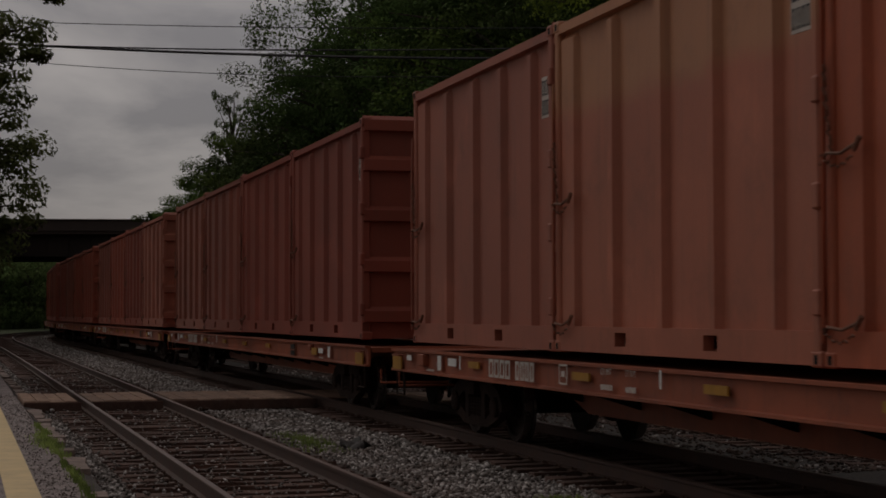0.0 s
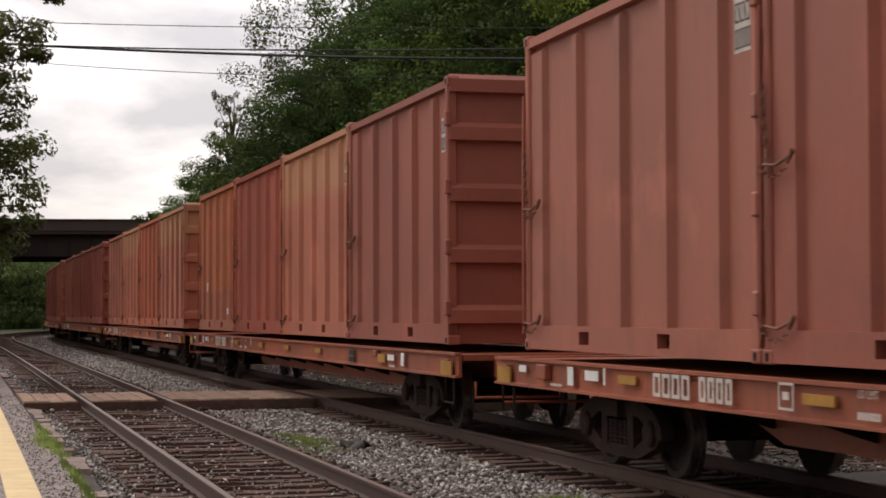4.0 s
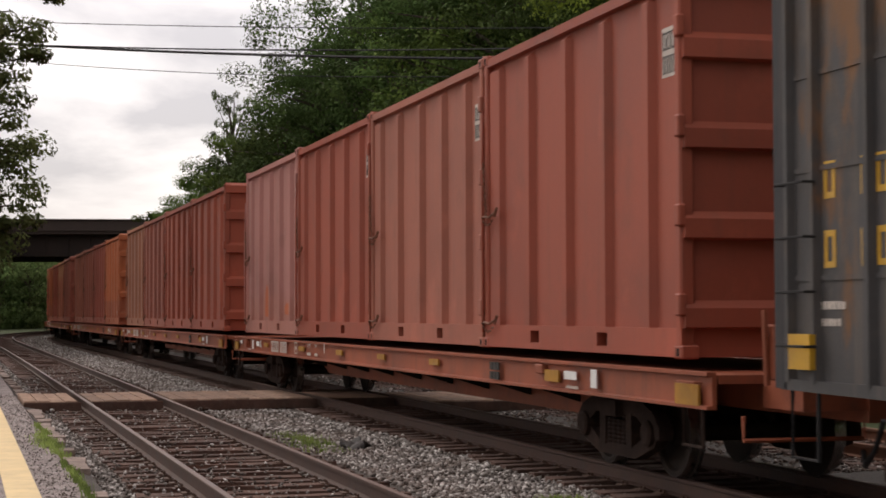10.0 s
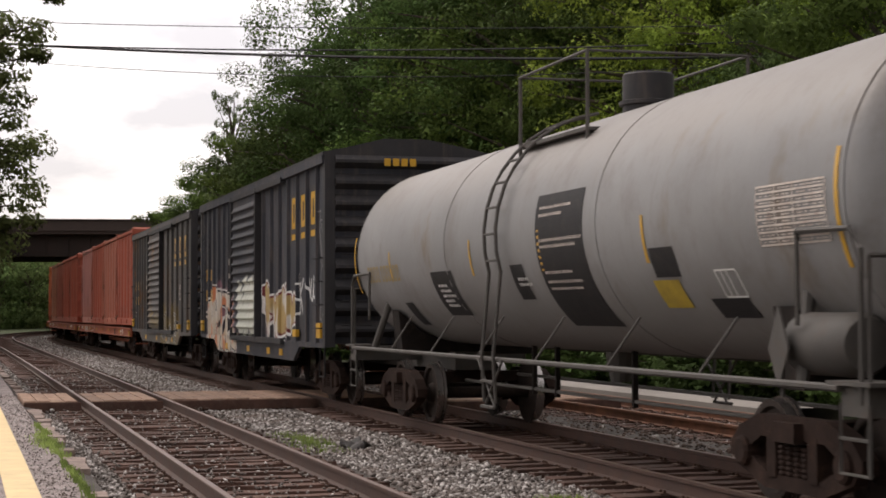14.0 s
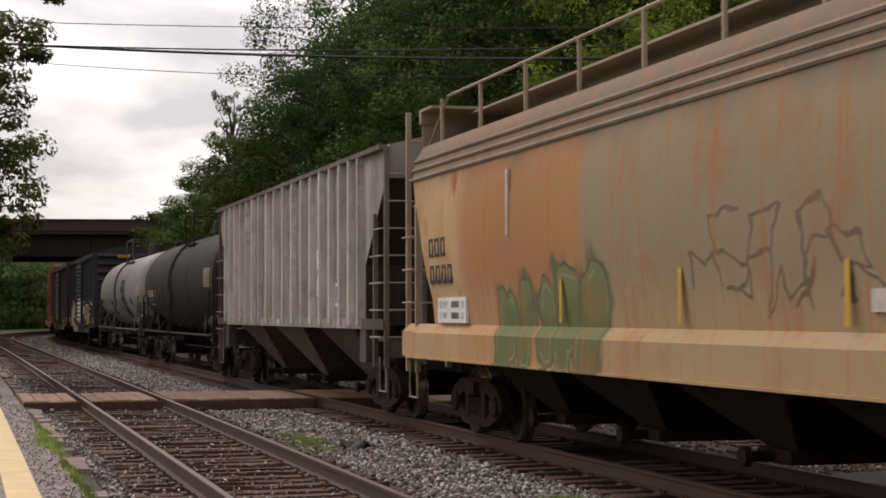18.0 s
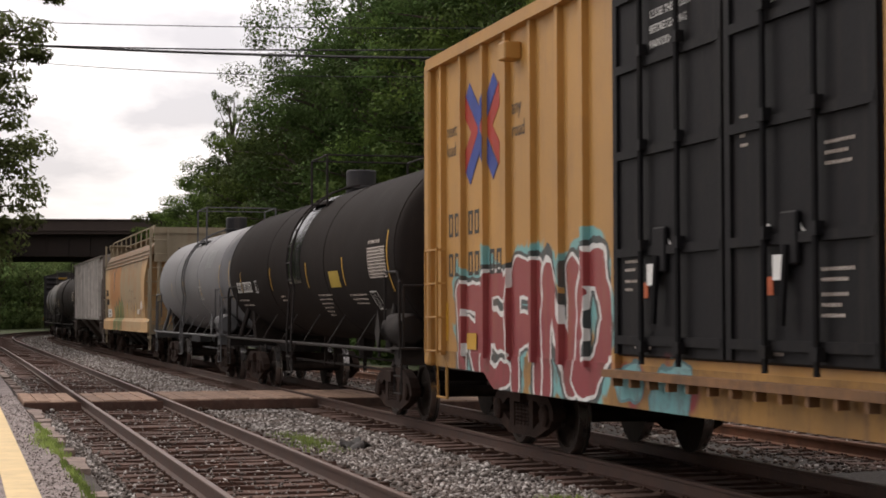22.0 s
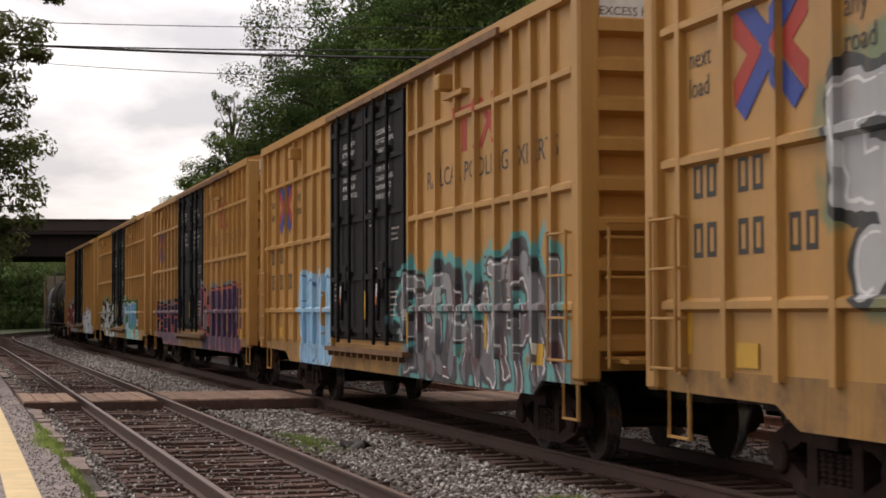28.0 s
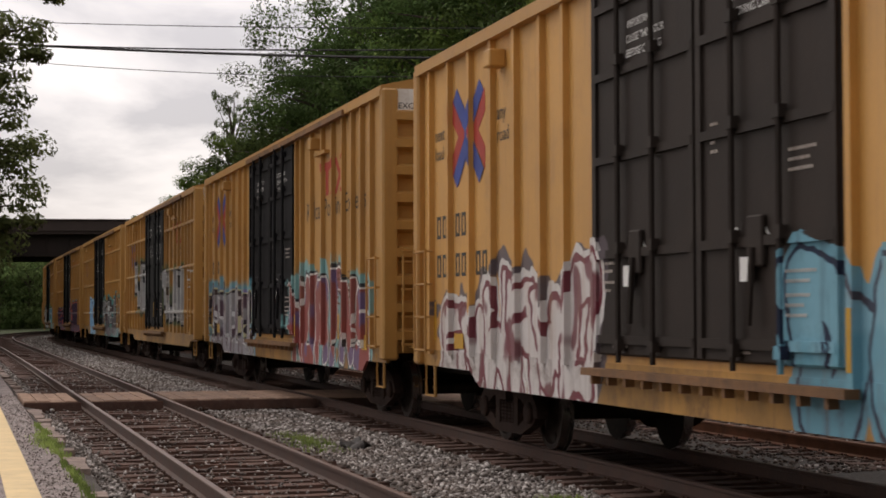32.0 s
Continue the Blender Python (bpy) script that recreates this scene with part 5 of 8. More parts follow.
def container(tint, scuffs):
    m = m_box[tint]
    root = thing("container", {"orange": "bright orange", "rust": "dark rust-red", "brick": "brick-red", "tan": "faded orange-brown", "pink": "chalky faded pink", "olive": "dull brown", "brown": "brownish red", "vivid": "vivid orange-red", "sand": "sun-faded sandy orange"}[tint] + " ribbed steel bulk container on a flat car", "container", "containers on the flat cars")
    H = CT - CB
    for sgn in (1, -1):
        y = sgn * CW
        bm = bmesh.new()
        outl = [(-CL / 2 + 0.1, 0.0)]
        for c in RIBS[::-1]:
            outl += [(c - 0.125, 0.0), (c - 0.07, 0.075), (c + 0.07, 0.075), (c + 0.125, 0.0)]
        outl += [(2.45, 0.0), (2.50, 0.06), (CL / 2 - 0.1, 0.06)]
        rows = []
        for z, f in ((0.28, 1.0), (H - 0.19, 1.0), (H - 0.135, 0.12), (H - 0.09, 0.0)):
            rows.append([bm.verts.new((x, sgn * (CW - 0.085 + o * f), z)) for x, o in outl])
        for lo, hi in zip(rows, rows[1:]):
            for k in range(len(lo) - 1):
                bm.faces.new((lo[k], lo[k + 1], hi[k + 1], hi[k]))
        part("side_panel", bm, m, root)
        bm = bmesh.new()
        cuts = [-CL / 2, -1.16, -0.86, 0.96, 1.26, CL / 2]
        for a, b in ((cuts[0], cuts[1]), (cuts[2], cuts[3]), (cuts[4], cuts[5])):
            box(bm, a, b, *sorted((y - sgn * 0.10, y + sgn * 0.004)), 0.03, 0.29)
        for a, b in ((cuts[1], cuts[2]), (cuts[3], cuts[4])):
            box(bm, a, b, *sorted((y - sgn * 0.10, y + sgn * 0.004)), 0.03, 0.10), box(bm, a, b, *sorted((y - sgn * 0.10, y + sgn * 0.004)), 0.235, 0.29)
            box(bm, a, b, *sorted((y - sgn * 0.5, y - sgn * 0.48)), 0.03, 0.29)
        part("bottom_rail", bm, m, root)
        bm = bmesh.new()
        box(bm, -CL / 2, CL / 2, *sorted((y - sgn * 0.09, y + sgn * 0.006)), H - 0.11, H - 0.01)
        part("top_rail", bm, m, root)
        for x in (CL / 2 - 0.12, -CL / 2):
            bm = bmesh.new()
            soft_box(bm, x, x + 0.12, *sorted((y - sgn * 0.13, y + sgn * 0.008)), 0.02, H - 0.08, 0.02)
            part("corner_post", bm, m, root)
            for z in (0.015, H - 0.09):
                bm = bmesh.new()
                soft_box(bm, x - 0.03, x + 0.15, *sorted((y - sgn * 0.16, y + sgn * 0.014)), z, z + 0.125, 0.015)
                casting = part("corner_casting", bm, m, root)
                # a dark block stands in for the shade inside the hole
                bm = bmesh.new()
                box(bm, x + 0.03, x + 0.09, *sorted((y + sgn * 0.010, y + sgn * 0.0165)), z + 0.025, z + 0.095)
                part("casting_hole", bm, m_dark, casting)
    bm = bmesh.new()
    box(bm, -CL / 2 + 0.05, CL / 2 - 0.05, -CW + 0.08, CW - 0.08, H - 0.07, H - 0.03)
    for k in range(8):
        x = -CL / 2 + 0.4 + k * 0.74
        box(bm, x, x + 0.09, -CW + 0.06, CW - 0.06, H - 0.03, H + 0.01)
    part("roof", bm, m, root)
    bm = bmesh.new()
    box(bm, -CL / 2 + 0.05, CL / 2 - 0.05, -CW + 0.12, CW - 0.12, 0.03, 0.12)
    part("floor", bm, m, root)
    # rear gate with four horizontal beams
    bm = bmesh.new()
    box(bm, -CL / 2 + 0.05, -CL / 2 + 0.09, -CW + 0.13, CW - 0.13, 0.12, H - 0.05)
    part("end_gate", bm, m, root)
    for z in (0.30, 1.10, 1.91, 2.72, 3.36):
        bm = bmesh.new()
        prism(bm, [(-CL / 2 - 0.045, z), (-CL / 2 - 0.045, z + 0.17), (-CL / 2 + 0.05, z + 0.24), (-CL / 2 + 0.05, z - 0.02)], -CW + 0.02, CW - 0.02)
        part("gate_beam", bm, m, root)
    bm = bmesh.new()
    box(bm, CL / 2 - 0.09, CL / 2 - 0.05, -CW + 0.13, CW - 0.13, 0.12, H - 0.05)
    for k in range(6):
        y = -CW + 0.35 + k * 0.36
        box(bm, CL / 2 - 0.05, CL / 2 - 0.0, y, y + 0.12, 0.2, H - 0.1)
    part("front_wall", bm, m, root)
    # latches, hinges and chains at the corner posts
    for z in (0.30, 1.58):
        bm = bmesh.new()
        tube(bm, [(CL / 2 + 0.05, CW + 0.02, z - 0.05), (CL / 2 - 0.1, CW + 0.05, z + 0.02), (CL / 2 - 0.32, CW + 0.05, z + 0.0), (CL / 2 - 0.56, CW + 0.04, z + 0.06)], 0.014, 6)
        tube(bm, [(CL / 2 - 0.50, CW + 0.04, z + 0.01), (CL / 2 - 0.57, CW + 0.03, z + 0.10)], 0.022, 6)
        part("latch", bm, m_chain, root, "rusty latch bar with a chain")
        bm = bmesh.new()
        for k in range(11):
            x = CL / 2 - 0.02 - k * 0.05
            sag = 0.09 - 0.0036 * (k - 5) ** 2
            tube(bm, [(x, CW + 0.05, z - sag), (x - 0.042, CW + 0.065, z - sag + 0.012 * (-1) ** k)], 0.010, 5)
        part("chain", bm, m_chain, root, "rusty chain")
    bm = bmesh.new()
    for k in range(12):
        x, z = CL / 2 - 0.06 - 0.0022 * (11 - k) ** 1.6, 1.60 + k * 0.055
        tube(bm, [(x, CW + 0.03, z), (x + 0.022 * (-1) ** k, CW + 0.05, z + 0.052)], 0.012, 5)
    part("hanging_chain", bm, m_chain, root, "rusty chain hanging at the corner")
    bm = bmesh.new()
    tube(bm, [(CL / 2 + 0.01, CW + 0.03, 0.2), (CL / 2 - 0.05, CW + 0.05, 1.5), (CL / 2 - 0.02, CW + 0.04, 2.3), (CL / 2 + 0.01, CW + 0.02, 2.9)], 0.016, 5)
    part("gate_rod", bm, m, root)
    for z in (0.4, 1.2, 2.0, 2.9):
        bm = bmesh.new()
        soft_box(bm, -CL / 2 - 0.05, -CL / 2 + 0.06, CW - 0.03, CW + 0.045, z, z + 0.2)
        part("hinge", bm, m, root)
    x0 = -CL / 2 + 0.60
    part("number_panel", box(bmesh.new(), x0 - 0.44, x0, CW - 0.086, CW - 0.081, H - 0.93, H - 0.47), m_pale, root, "white panel with dark stencil bars")
    for z, count in ((H - 0.68, 4), (H - 0.90, 5)):
        pitch = 0.40 / count
        for k in range(count):
            x = x0 - 0.02 - k * pitch
            bm = bmesh.new()
            for a, b, c, e in ((0, 0.015, 0, 0.17), (pitch - 0.040, pitch - 0.025, 0, 0.17), (0.015, pitch - 0.040, 0, 0.02), (0.015, pitch - 0.040, 0.15, 0.17)):
                box(bm, x - b, x - a, CW - 0.0815, CW - 0.078, z + c, z + e)
            part("stencil_bar", bm, m_blackstencil, root)
    if scuffs == 1:
        for x, z, w, h in ((0.78, 0.36, 0.22, 0.68), (-1.58, 0.40, 0.3, 0.25)):
            bm = bmesh.new()
            prism(bm, [(x - w, z), (x + w, z + 0.02), (x + w * 0.9, z + h * 0.7), (x + w * 0.3, z + h), (x - w * 0.7, z + h * 0.85)], CW - 0.084, CW - 0.078)
            part("paint_patch", bm, m_touch, root, "fresh orange touch-up paint")
    if scuffs == 2:
        part("paper_strip", box(bmesh.new(), -2.80, -2.70, CW - 0.082, CW - 0.077, 1.55, 2.65), m_pale, root, "long pale paper strip")
        for x, z, w, h in ((2.05, 1.02, 0.13, 0.22), (-1.4, 0.42, 0.12, 0.15), (1.65, 2.25, 0.05, 0.16), (-1.75, 2.55, 0.07, 0.22)):
            bm = bmesh.new()
            box(bm, x - w, x + w, CW - 0.084, CW - 0.079, z, z + h)
            part("paper_sticker", bm, m_sheet, root, "white paper sticker")
    if scuffs:
        for y, z, w, h in ((-0.5, 0.72, 0.14, 0.30), (-0.15, 0.86, 0.16, 0.15), (0.25, 2.95, 0.06, 0.09), (-0.85, 2.98, 0.1, 0.2)):
            bm = bmesh.new()
            box(bm, -CL / 2 + 0.042, -CL / 2 + 0.047, y - w, y + w, z, z + h)
            part("paper_sticker", bm, m_sheet, root, "white paper sticker")
    return root


# ---- older box car, dark blue-grey, 15.6 m body ----
m_grey = paint("dark_grey_car_paint", (0.036, 0.035, 0.038), 0.6, 0, 0.2, 0.8, 30, 0.1, (0.11, 0.085, 0.07), 0.25, streak=0.3, spec=0.25)


def art_mat(name, col, art, **k):
    return paint(name, col, art=art, **k)


def old_box_car(label, art, emblem_x, emblem_gap, tone, blotch=(), seams=()):
    m_side = art_mat("dark_box_car_side", tone, art, rough=0.6, var=0.25, scale=0.8, dirt=(0.15, 0.115, 0.09), dirty=0.35, streak=0.35, spec=0.3, patch=blotch)
    root = thing("box_car", label, "rail car", "dark box cars")
    h, W, zb, ze = 7.75, 1.46, 1.08, 4.30
    bm = bmesh.new()
    box(bm, -h, h, -W, W, zb, ze)
    part("body", bm, m_side, root)
    bm = bmesh.new()
    prism(bm, [(-W - 0.09, ze), (W + 0.09, ze), (W + 0.09, ze + 0.05), (0.4, ze + 0.28), (-0.4, ze + 0.28), (-W - 0.09, ze + 0.05)], -h - 0.05, h + 0.05, "X")
    for k in range(17):
        x = -h + 0.3 + k * (2 * h - 0.6) / 16
        prism(bm, [(-W - 0.08, ze + 0.05), (-0.4, ze + 0.28), (0.4, ze + 0.28), (W + 0.08, ze + 0.05), (0.4, ze + 0.33), (-0.4, ze + 0.33)], x - 0.04, x + 0.04, "X")
    part("roof", bm, m_grey, root)
    c0 = emblem_x - 0.20 + emblem_gap / 2
    posts = [h - 0.12, -h + 0.12] + [2.42 + k * 0.80 for k in range(1, 7) if 2.42 + k * 0.80 < h - 0.4] + [c0 + k * emblem_gap for k in range(-5, 5) if -h + 0.35 < c0 + k * emblem_gap < -1.3]
    door = (-0.95, 2.25)
    for sgn in (1, -1):
        y0, y1 = sorted((sgn * W, sgn * (W + 0.06)))
        for x in posts:
            bm = bmesh.new()
            prism(bm, [(x - 0.06, y0 if sgn > 0 else y1), (x + 0.06, y0 if sgn > 0 else y1), (x + 0.035, y1 if sgn > 0 else y0), (x - 0.035, y1 if sgn > 0 else y0)], zb, ze - 0.1, "Z")
            part("side_post", bm, m_side, root)
        for z in seams:
            for a, b in ((-h + 0.1, door[0] - 0.1), (door[1] + 0.1, h - 0.1)):
                part("side_seam", box(bmesh.new(), a, b, *sorted((sgn * W, sgn * (W + 0.012))), z - 0.02, z + 0.02), m_side, root)
        bm = bmesh.new()
        box(bm, -h, h, *sorted((sgn * W, sgn * (W + 0.10))), ze - 0.14, ze)
        part("side_plate", bm, m_side, root)
        bm = bmesh.new()
        prism(bm, [(h, zb + 0.02), (h, zb - 0.06), (h - 2.3, zb - 0.08), (h - 3.1, 0.73), (-h + 2.9, 0.73), (-h + 2.3, zb - 0.08), (-h, zb - 0.06), (-h, zb + 0.02)], *sorted((sgn * (W - 0.02), sgn * (W + 0.05))))
        part("side_sill", bm, m_side, root)
        # sliding door with horizontal corrugations
        d = part("sliding_door", box(bmesh.new(), door[0], door[1], *sorted((sgn * (W + 0.05), sgn * (W + 0.09))), zb + 0.1, ze - 0.12), m_side, root, "corrugated sliding door")
        bm = bmesh.new()
        for k in range(14):
            z = zb + 0.2 + k * (ze - zb - 0.5) / 14
            yy = sgn * (W + 0.09)
            prism(bm, [(yy, z), (yy + sgn * 0.055, z + 0.03), (yy + sgn * 0.055, z + 0.05), (yy, z + 0.15)], door[0] + 0.1, door[1] - 0.1, "X")
        part("corrugation", bm, m_side, d)
        bm = bmesh.new()
        for x in (door[0] - 0.05, door[1] + 0.05):
            box(bm, x - 0.05, x + 0.05, *sorted((sgn * W, sgn * (W + 0.14))), zb, ze - 0.1)
        box(bm, door[0] - 3.0, door[1] + 0.2, *sorted((sgn * W, sgn * (W + 0.13))), zb - 0.06, zb + 0.05)
        box(bm, door[0] - 3.0, door[1] + 0.2, *sorted((sgn * W, sgn * (W + 0.13))), ze - 0.2, ze - 0.1)
        part("door_track", bm, m_grey, root)
    for sgn in (1, -1):
        bm = bmesh.new()
        for k in range(9):
            bm = bmesh.new()
            z = zb + 0.12 + k * 0.36
            X = sgn * h
            prism(bm, [(X, z), (X + sgn * 0.14, z + 0.09), (X + sgn * 0.14, z + 0.14), (X, z + 0.27)], -W + 0.12, W - 0.12)
            part("end_corrugation", bm, m_grey, root)
        for s2 in (1, -1):
            bm = bmesh.new()
            box(bm, *sorted((sgn * (h - 0.1), sgn * (h + 0.06))), *sorted((s2 * (W - 0.12), s2 * (W + 0.06))), zb - 0.05, ze)
            part("corner_post", bm, m_grey, root)
        for z in (1.4, 1.8, 2.2, 2.6):
            part("end_rung", end_ladder(bmesh.new(), sgn * (h + 0.14), sgn, 0.75, 1.25, [z]), m_black, root)
        for s2 in (1, -1):
            for z in (1.35, 1.75, 2.15, 2.55):
                bm = bmesh.new()
                grab(bm, sgn * (h - 0.35), z, 0.46, s2 * (W + 0.05), s2 * 0.09)
                part("grab_iron", bm, m_black, root)
            bm = bmesh.new()
            step(bm, sgn * (h - 0.35), s2 * (W + 0.02), 0.52, 1.05)
            part("step", bm, m_black, root)
        truck(root, sgn * 5.85)
        bm = bmesh.new()
        box(bm, *sorted((sgn * 4.8, sgn * (h + 0.35))), -0.3, 0.3, 0.72, 1.05)
        part("draft_sill", bm, m_dark, root)
    couplers(root, 8.75)
    for x in (h - 0.4, 3.4, 0.3, -2.2, -3.6, -5.2, -h + 0.35):
        z = 0.80 if abs(x) < 4.3 else 1.18
        part("reflector", box(bmesh.new(), x - 0.17, x + 0.17, W + 0.03, W + 0.056 + (0.04 if abs(x) > 4.3 else 0), z, z + (0.13 if abs(x) < 7 else 0.26)), m_reflect, root)
    # three block shapes in yellow, each with its bar below
    for k in range(3):
        x = emblem_x - k * emblem_gap
        bars = [rect(x - 0.42, x + 0.02, 2.97, 3.08), rect(x - 0.13, x, 3.18, 3.76), rect(x - 0.40, x - 0.27, 3.18, 3.76), rect(x - 0.27, x - 0.13, 3.18, 3.30), rect(x - 0.27, x - 0.13, 3.64, 3.76)]
        over_posts("yellow_emblem_bar", bars, m_reflect, root, W + 0.001, posts, 0.035, W + 0.06, "yellow block emblem bars")
    for x0, z, n in ((h - 0.42, 2.42, 2), (h - 1.18, 2.42, 2), (h - 0.42, 1.92, 2), (h - 1.18, 1.92, 3)):
        for k in range(n):
            bm, x = bmesh.new(), x0 - 0.22 * k
            for a, b, c, e in ((0, 0.045, 0, 0.27), (0.12, 0.165, 0, 0.27), (0.045, 0.12, 0, 0.045), (0.045, 0.12, 0.225, 0.27)):
                box(bm, x - b, x - a, W + 0.001, W + 0.005, z + c, z + e)
            part("yellow_stencil_bar", bm, m_reflect, root)
    for k in range(4):
        y = 0.5 - 0.15 * k
        part("yellow_stencil_bar", box(bmesh.new(), -h - 0.148, -h - 0.143, y - 0.11, y, 4.12, 4.25), m_reflect, root)
    bm = bmesh.new()
    for a, b, c, e in ((-5.22, -4.88, 2.0, 2.03), (-5.22, -4.88, 2.30, 2.33), (-5.22, -5.19, 2.03, 2.30), (-4.91, -4.88, 2.03, 2.30), (-5.19, -4.91, 2.15, 2.165)):
        box(bm, a, b, W + 0.001, W + 0.005, c, e)
    part("framed_stencil", bm, m_pale, root, "white framed stencil")
    plain_marks(root, m_pale, [(h - 0.55, W + 0.001, 1.62, 6, 0.06, 0.05), (h - 0.55, W + 0.001, 1.5, 5, 0.06, 0.05), (-4.95, W + 0.001, 2.35, 3, 0.07, 0.07), (2.45, W + 0.145, 2.7, 1, 0.16, 0.07), (2.45, W + 0.145, 2.4, 1, 0.12, 0.09)])
    return root


# ---- tank cars ----
def tank_car(L, R, zc, m_tank, m_frame, label, half, ladder_x, dark_patches=(), strips=(5.9, 2.25, -1.5, -4.5), ring=(0.85, -1.4, 4.45), dome=-0.9, last=0.68):
    root = thing("tank_car", label, "rail car", "tank cars")
    e = 0.55
    prof = [(-L / 2, 0.02)] + [(-L / 2 + e * (1 - math.cos(a)), R * math.sin(a)) for a in [k * math.pi / 20 for k in range(1, 11)]]
    prof = prof + [(-L / 2 + e + (L - 2 * e) * k / 12, R) for k in range(1, 12)] + [(-x, r) for x, r in prof[::-1]]
    bm = bmesh.new()
    lathe(bm, prof, 48, "X", (0, 0, zc))
    part("tank", bm, m_tank, root, smooth=True)
    for x in (L / 2 - e, L / 6, -L / 6, -L / 2 + e):
        bm = bmesh.new()
        lathe(bm, [(x - 0.02, R - 0.01), (x - 0.012, R + 0.008), (x + 0.012, R + 0.008), (x + 0.02, R - 0.01)], 48, "X", (0, 0, zc))
        part("weld_seam", bm, m_tank, root, smooth=True)
    for sgn in (1, -1):
        bm = bmesh.new()
        box(bm, *sorted((sgn * (half - 2.9), sgn * (half - 0.3))), -0.32, 0.32, 0.75, 1.02)
        box(bm, *sorted((sgn * (half - 0.95), sgn * (half - 0.55))), -1.40, 1.40, 0.86, 1.08)
        part("stub_sill", bm, m_frame, root)
        bm = bmesh.new()
        prism(bm, [(-1.05, 0.98), (1.05, 0.98), (1.12, zc - 0.86), (0.75, zc - 1.2), (0, zc - R - 0.02), (-0.75, zc - 1.2), (-1.12, zc - 0.86)], *sorted((sgn * (half - 2.6), sgn * (half - 2.2))), "X")
        part("bolster_cradle", bm, m_dark, root)
        # corner railings and end posts
        for s2 in (1, -1):
            bm = bmesh.new()
            x = sgn * (half - 0.75)
            tube(bm, [(x + sgn * 0.1, s2 * 1.40, 0.95), (x + sgn * 0.1, s2 * 1.40, 2.05), (x - sgn * 0.06, s2 * 1.40, 2.2), (x - sgn * 0.95, s2 * 1.36, 2.22)], 0.024, 6)
            tube(bm, [(x - sgn * 0.95, s2 * 1.36, 2.22), (x - sgn * 0.95, s2 * 1.36, 1.5)], 0.02, 6)
            step(bm, x, s2 * 1.40, 0.45, 0.95)
            step(bm, x, s2 * 1.40, 0.70, 0.95)
            box(bm, x - 0.32, x + 0.32, *sorted((s2 * 1.1, s2 * 1.46)), 1.08, 1.11)
            part("corner_railing", bm, m_frame, root)
            if sgn < 0:
                holder = part("placard_holder", tube(bmesh.new(), [(x + 1.13, s2 * 1.40, 0.95), (x + 1.13, s2 * 1.40, 1.4)], 0.02, 5), m_frame, root)
                part("placard", prism(bmesh.new(), [(x + 0.96, 1.32), (x + 1.13, 1.02), (x + 1.30, 1.32), (x + 1.13, 1.66)], *sorted((s2 * 1.42, s2 * 1.435))), m_frame, holder, "diamond hazard placard")
            part("tank_strut", tube(bmesh.new(), [(sgn * (half - 1.75), s2 * 1.30, 1.04), (sgn * (half - 2.0), s2 * 1.10, zc - 0.72)], 0.055, 8), m_frame, root, smooth=True)
        bm = bmesh.new()
        tube(bm, [(sgn * (half - 0.62), -1.35, 2.0), (sgn * (half - 0.62), 1.35, 2.0)], 0.02, 6)
        tube(bm, [(sgn * (half - 0.62), -1.35, 1.1), (sgn * (half - 0.62), -1.35, 2.0)], 0.02, 6), tube(bm, [(sgn * (half - 0.62), 1.35, 1.1), (sgn * (half - 0.62), 1.35, 2.0)], 0.02, 6)
        part("end_railing", bm, m_frame, root)
        truck(root, sgn * (half - 2.4))
    for s2 in (1, -1):
        bm = bmesh.new()
        tube(bm, [(-half + 0.9, s2 * 1.44, 1.06), (half - 0.9, s2 * 1.44, 1.06)], 0.030, 7)
        for k in range(6):
            x = -half + 3.4 + k * (2 * half - 6.8) / 5
            tube(bm, [(x, s2 * 1.44, 1.06), (x - 0.22, s2 * 1.16, zc - 0.95)], 0.014, 5)
        part("side_handrail", bm, m_frame, root)
        ladder = None
        for x in (ladder_x - 0.23, ladder_x + 0.23):
            pts = [(x, s2 * 1.47, 0.55), (x, s2 * 1.50, 1.1)] + [(x, s2 * (R + 0.10) * math.cos(a), zc + (R + 0.10) * math.sin(a)) for a in [-0.30 + k * 1.75 / 10 for k in range(11)]]
            stile = part("ladder" if ladder is None else "stile", tube(bmesh.new(), pts, 0.022, 6), m_frame, ladder or root)
            ladder = ladder or stile
        for a in [-0.2 + k * 0.215 for k in range(8)]:
            part("rung", tube(bmesh.new(), [(ladder_x - 0.23, s2 * (R + 0.10) * math.cos(a), zc + (R + 0.10) * math.sin(a)), (ladder_x + 0.23, s2 * (R + 0.10) * math.cos(a), zc + (R + 0.10) * math.sin(a))], 0.016, 5), m_frame, ladder)
        for a, b in ((0.5, 0.5), (-0.5, -0.5)):
            part("ladder_brace", tube(bmesh.new(), [(ladder_x + a, s2 * 1.47, 1.06), (ladder_x - b * 0.4, s2 * 1.47, 0.5)], 0.016, 5), m_frame, ladder)
        for z, r in ((0.5, 0.022), (0.8, 0.018)):
            part("rung", tube(bmesh.new(), [(ladder_x - 0.25, s2 * 1.5, z), (ladder_x + 0.25, s2 * 1.5, z)], r, 5), m_frame, ladder)
    # manway and the platform with its square railing on top
    zt = zc + R
    bm = bmesh.new()
    lathe(bm, [(zt - 0.12, 0.29), (zt + 0.05, 0.29), (zt + 0.06, 0.33), (zt + 0.10, 0.33), (zt + 0.11, 0.29), (zt + 0.40, 0.29), (zt + 0.42, 0.27), (zt + 0.43, 0.0)], 22, "Z", (dome, 0, 0))
    part("manway", bm, m_grey, root, smooth=True)
    r0, r1, top = ring
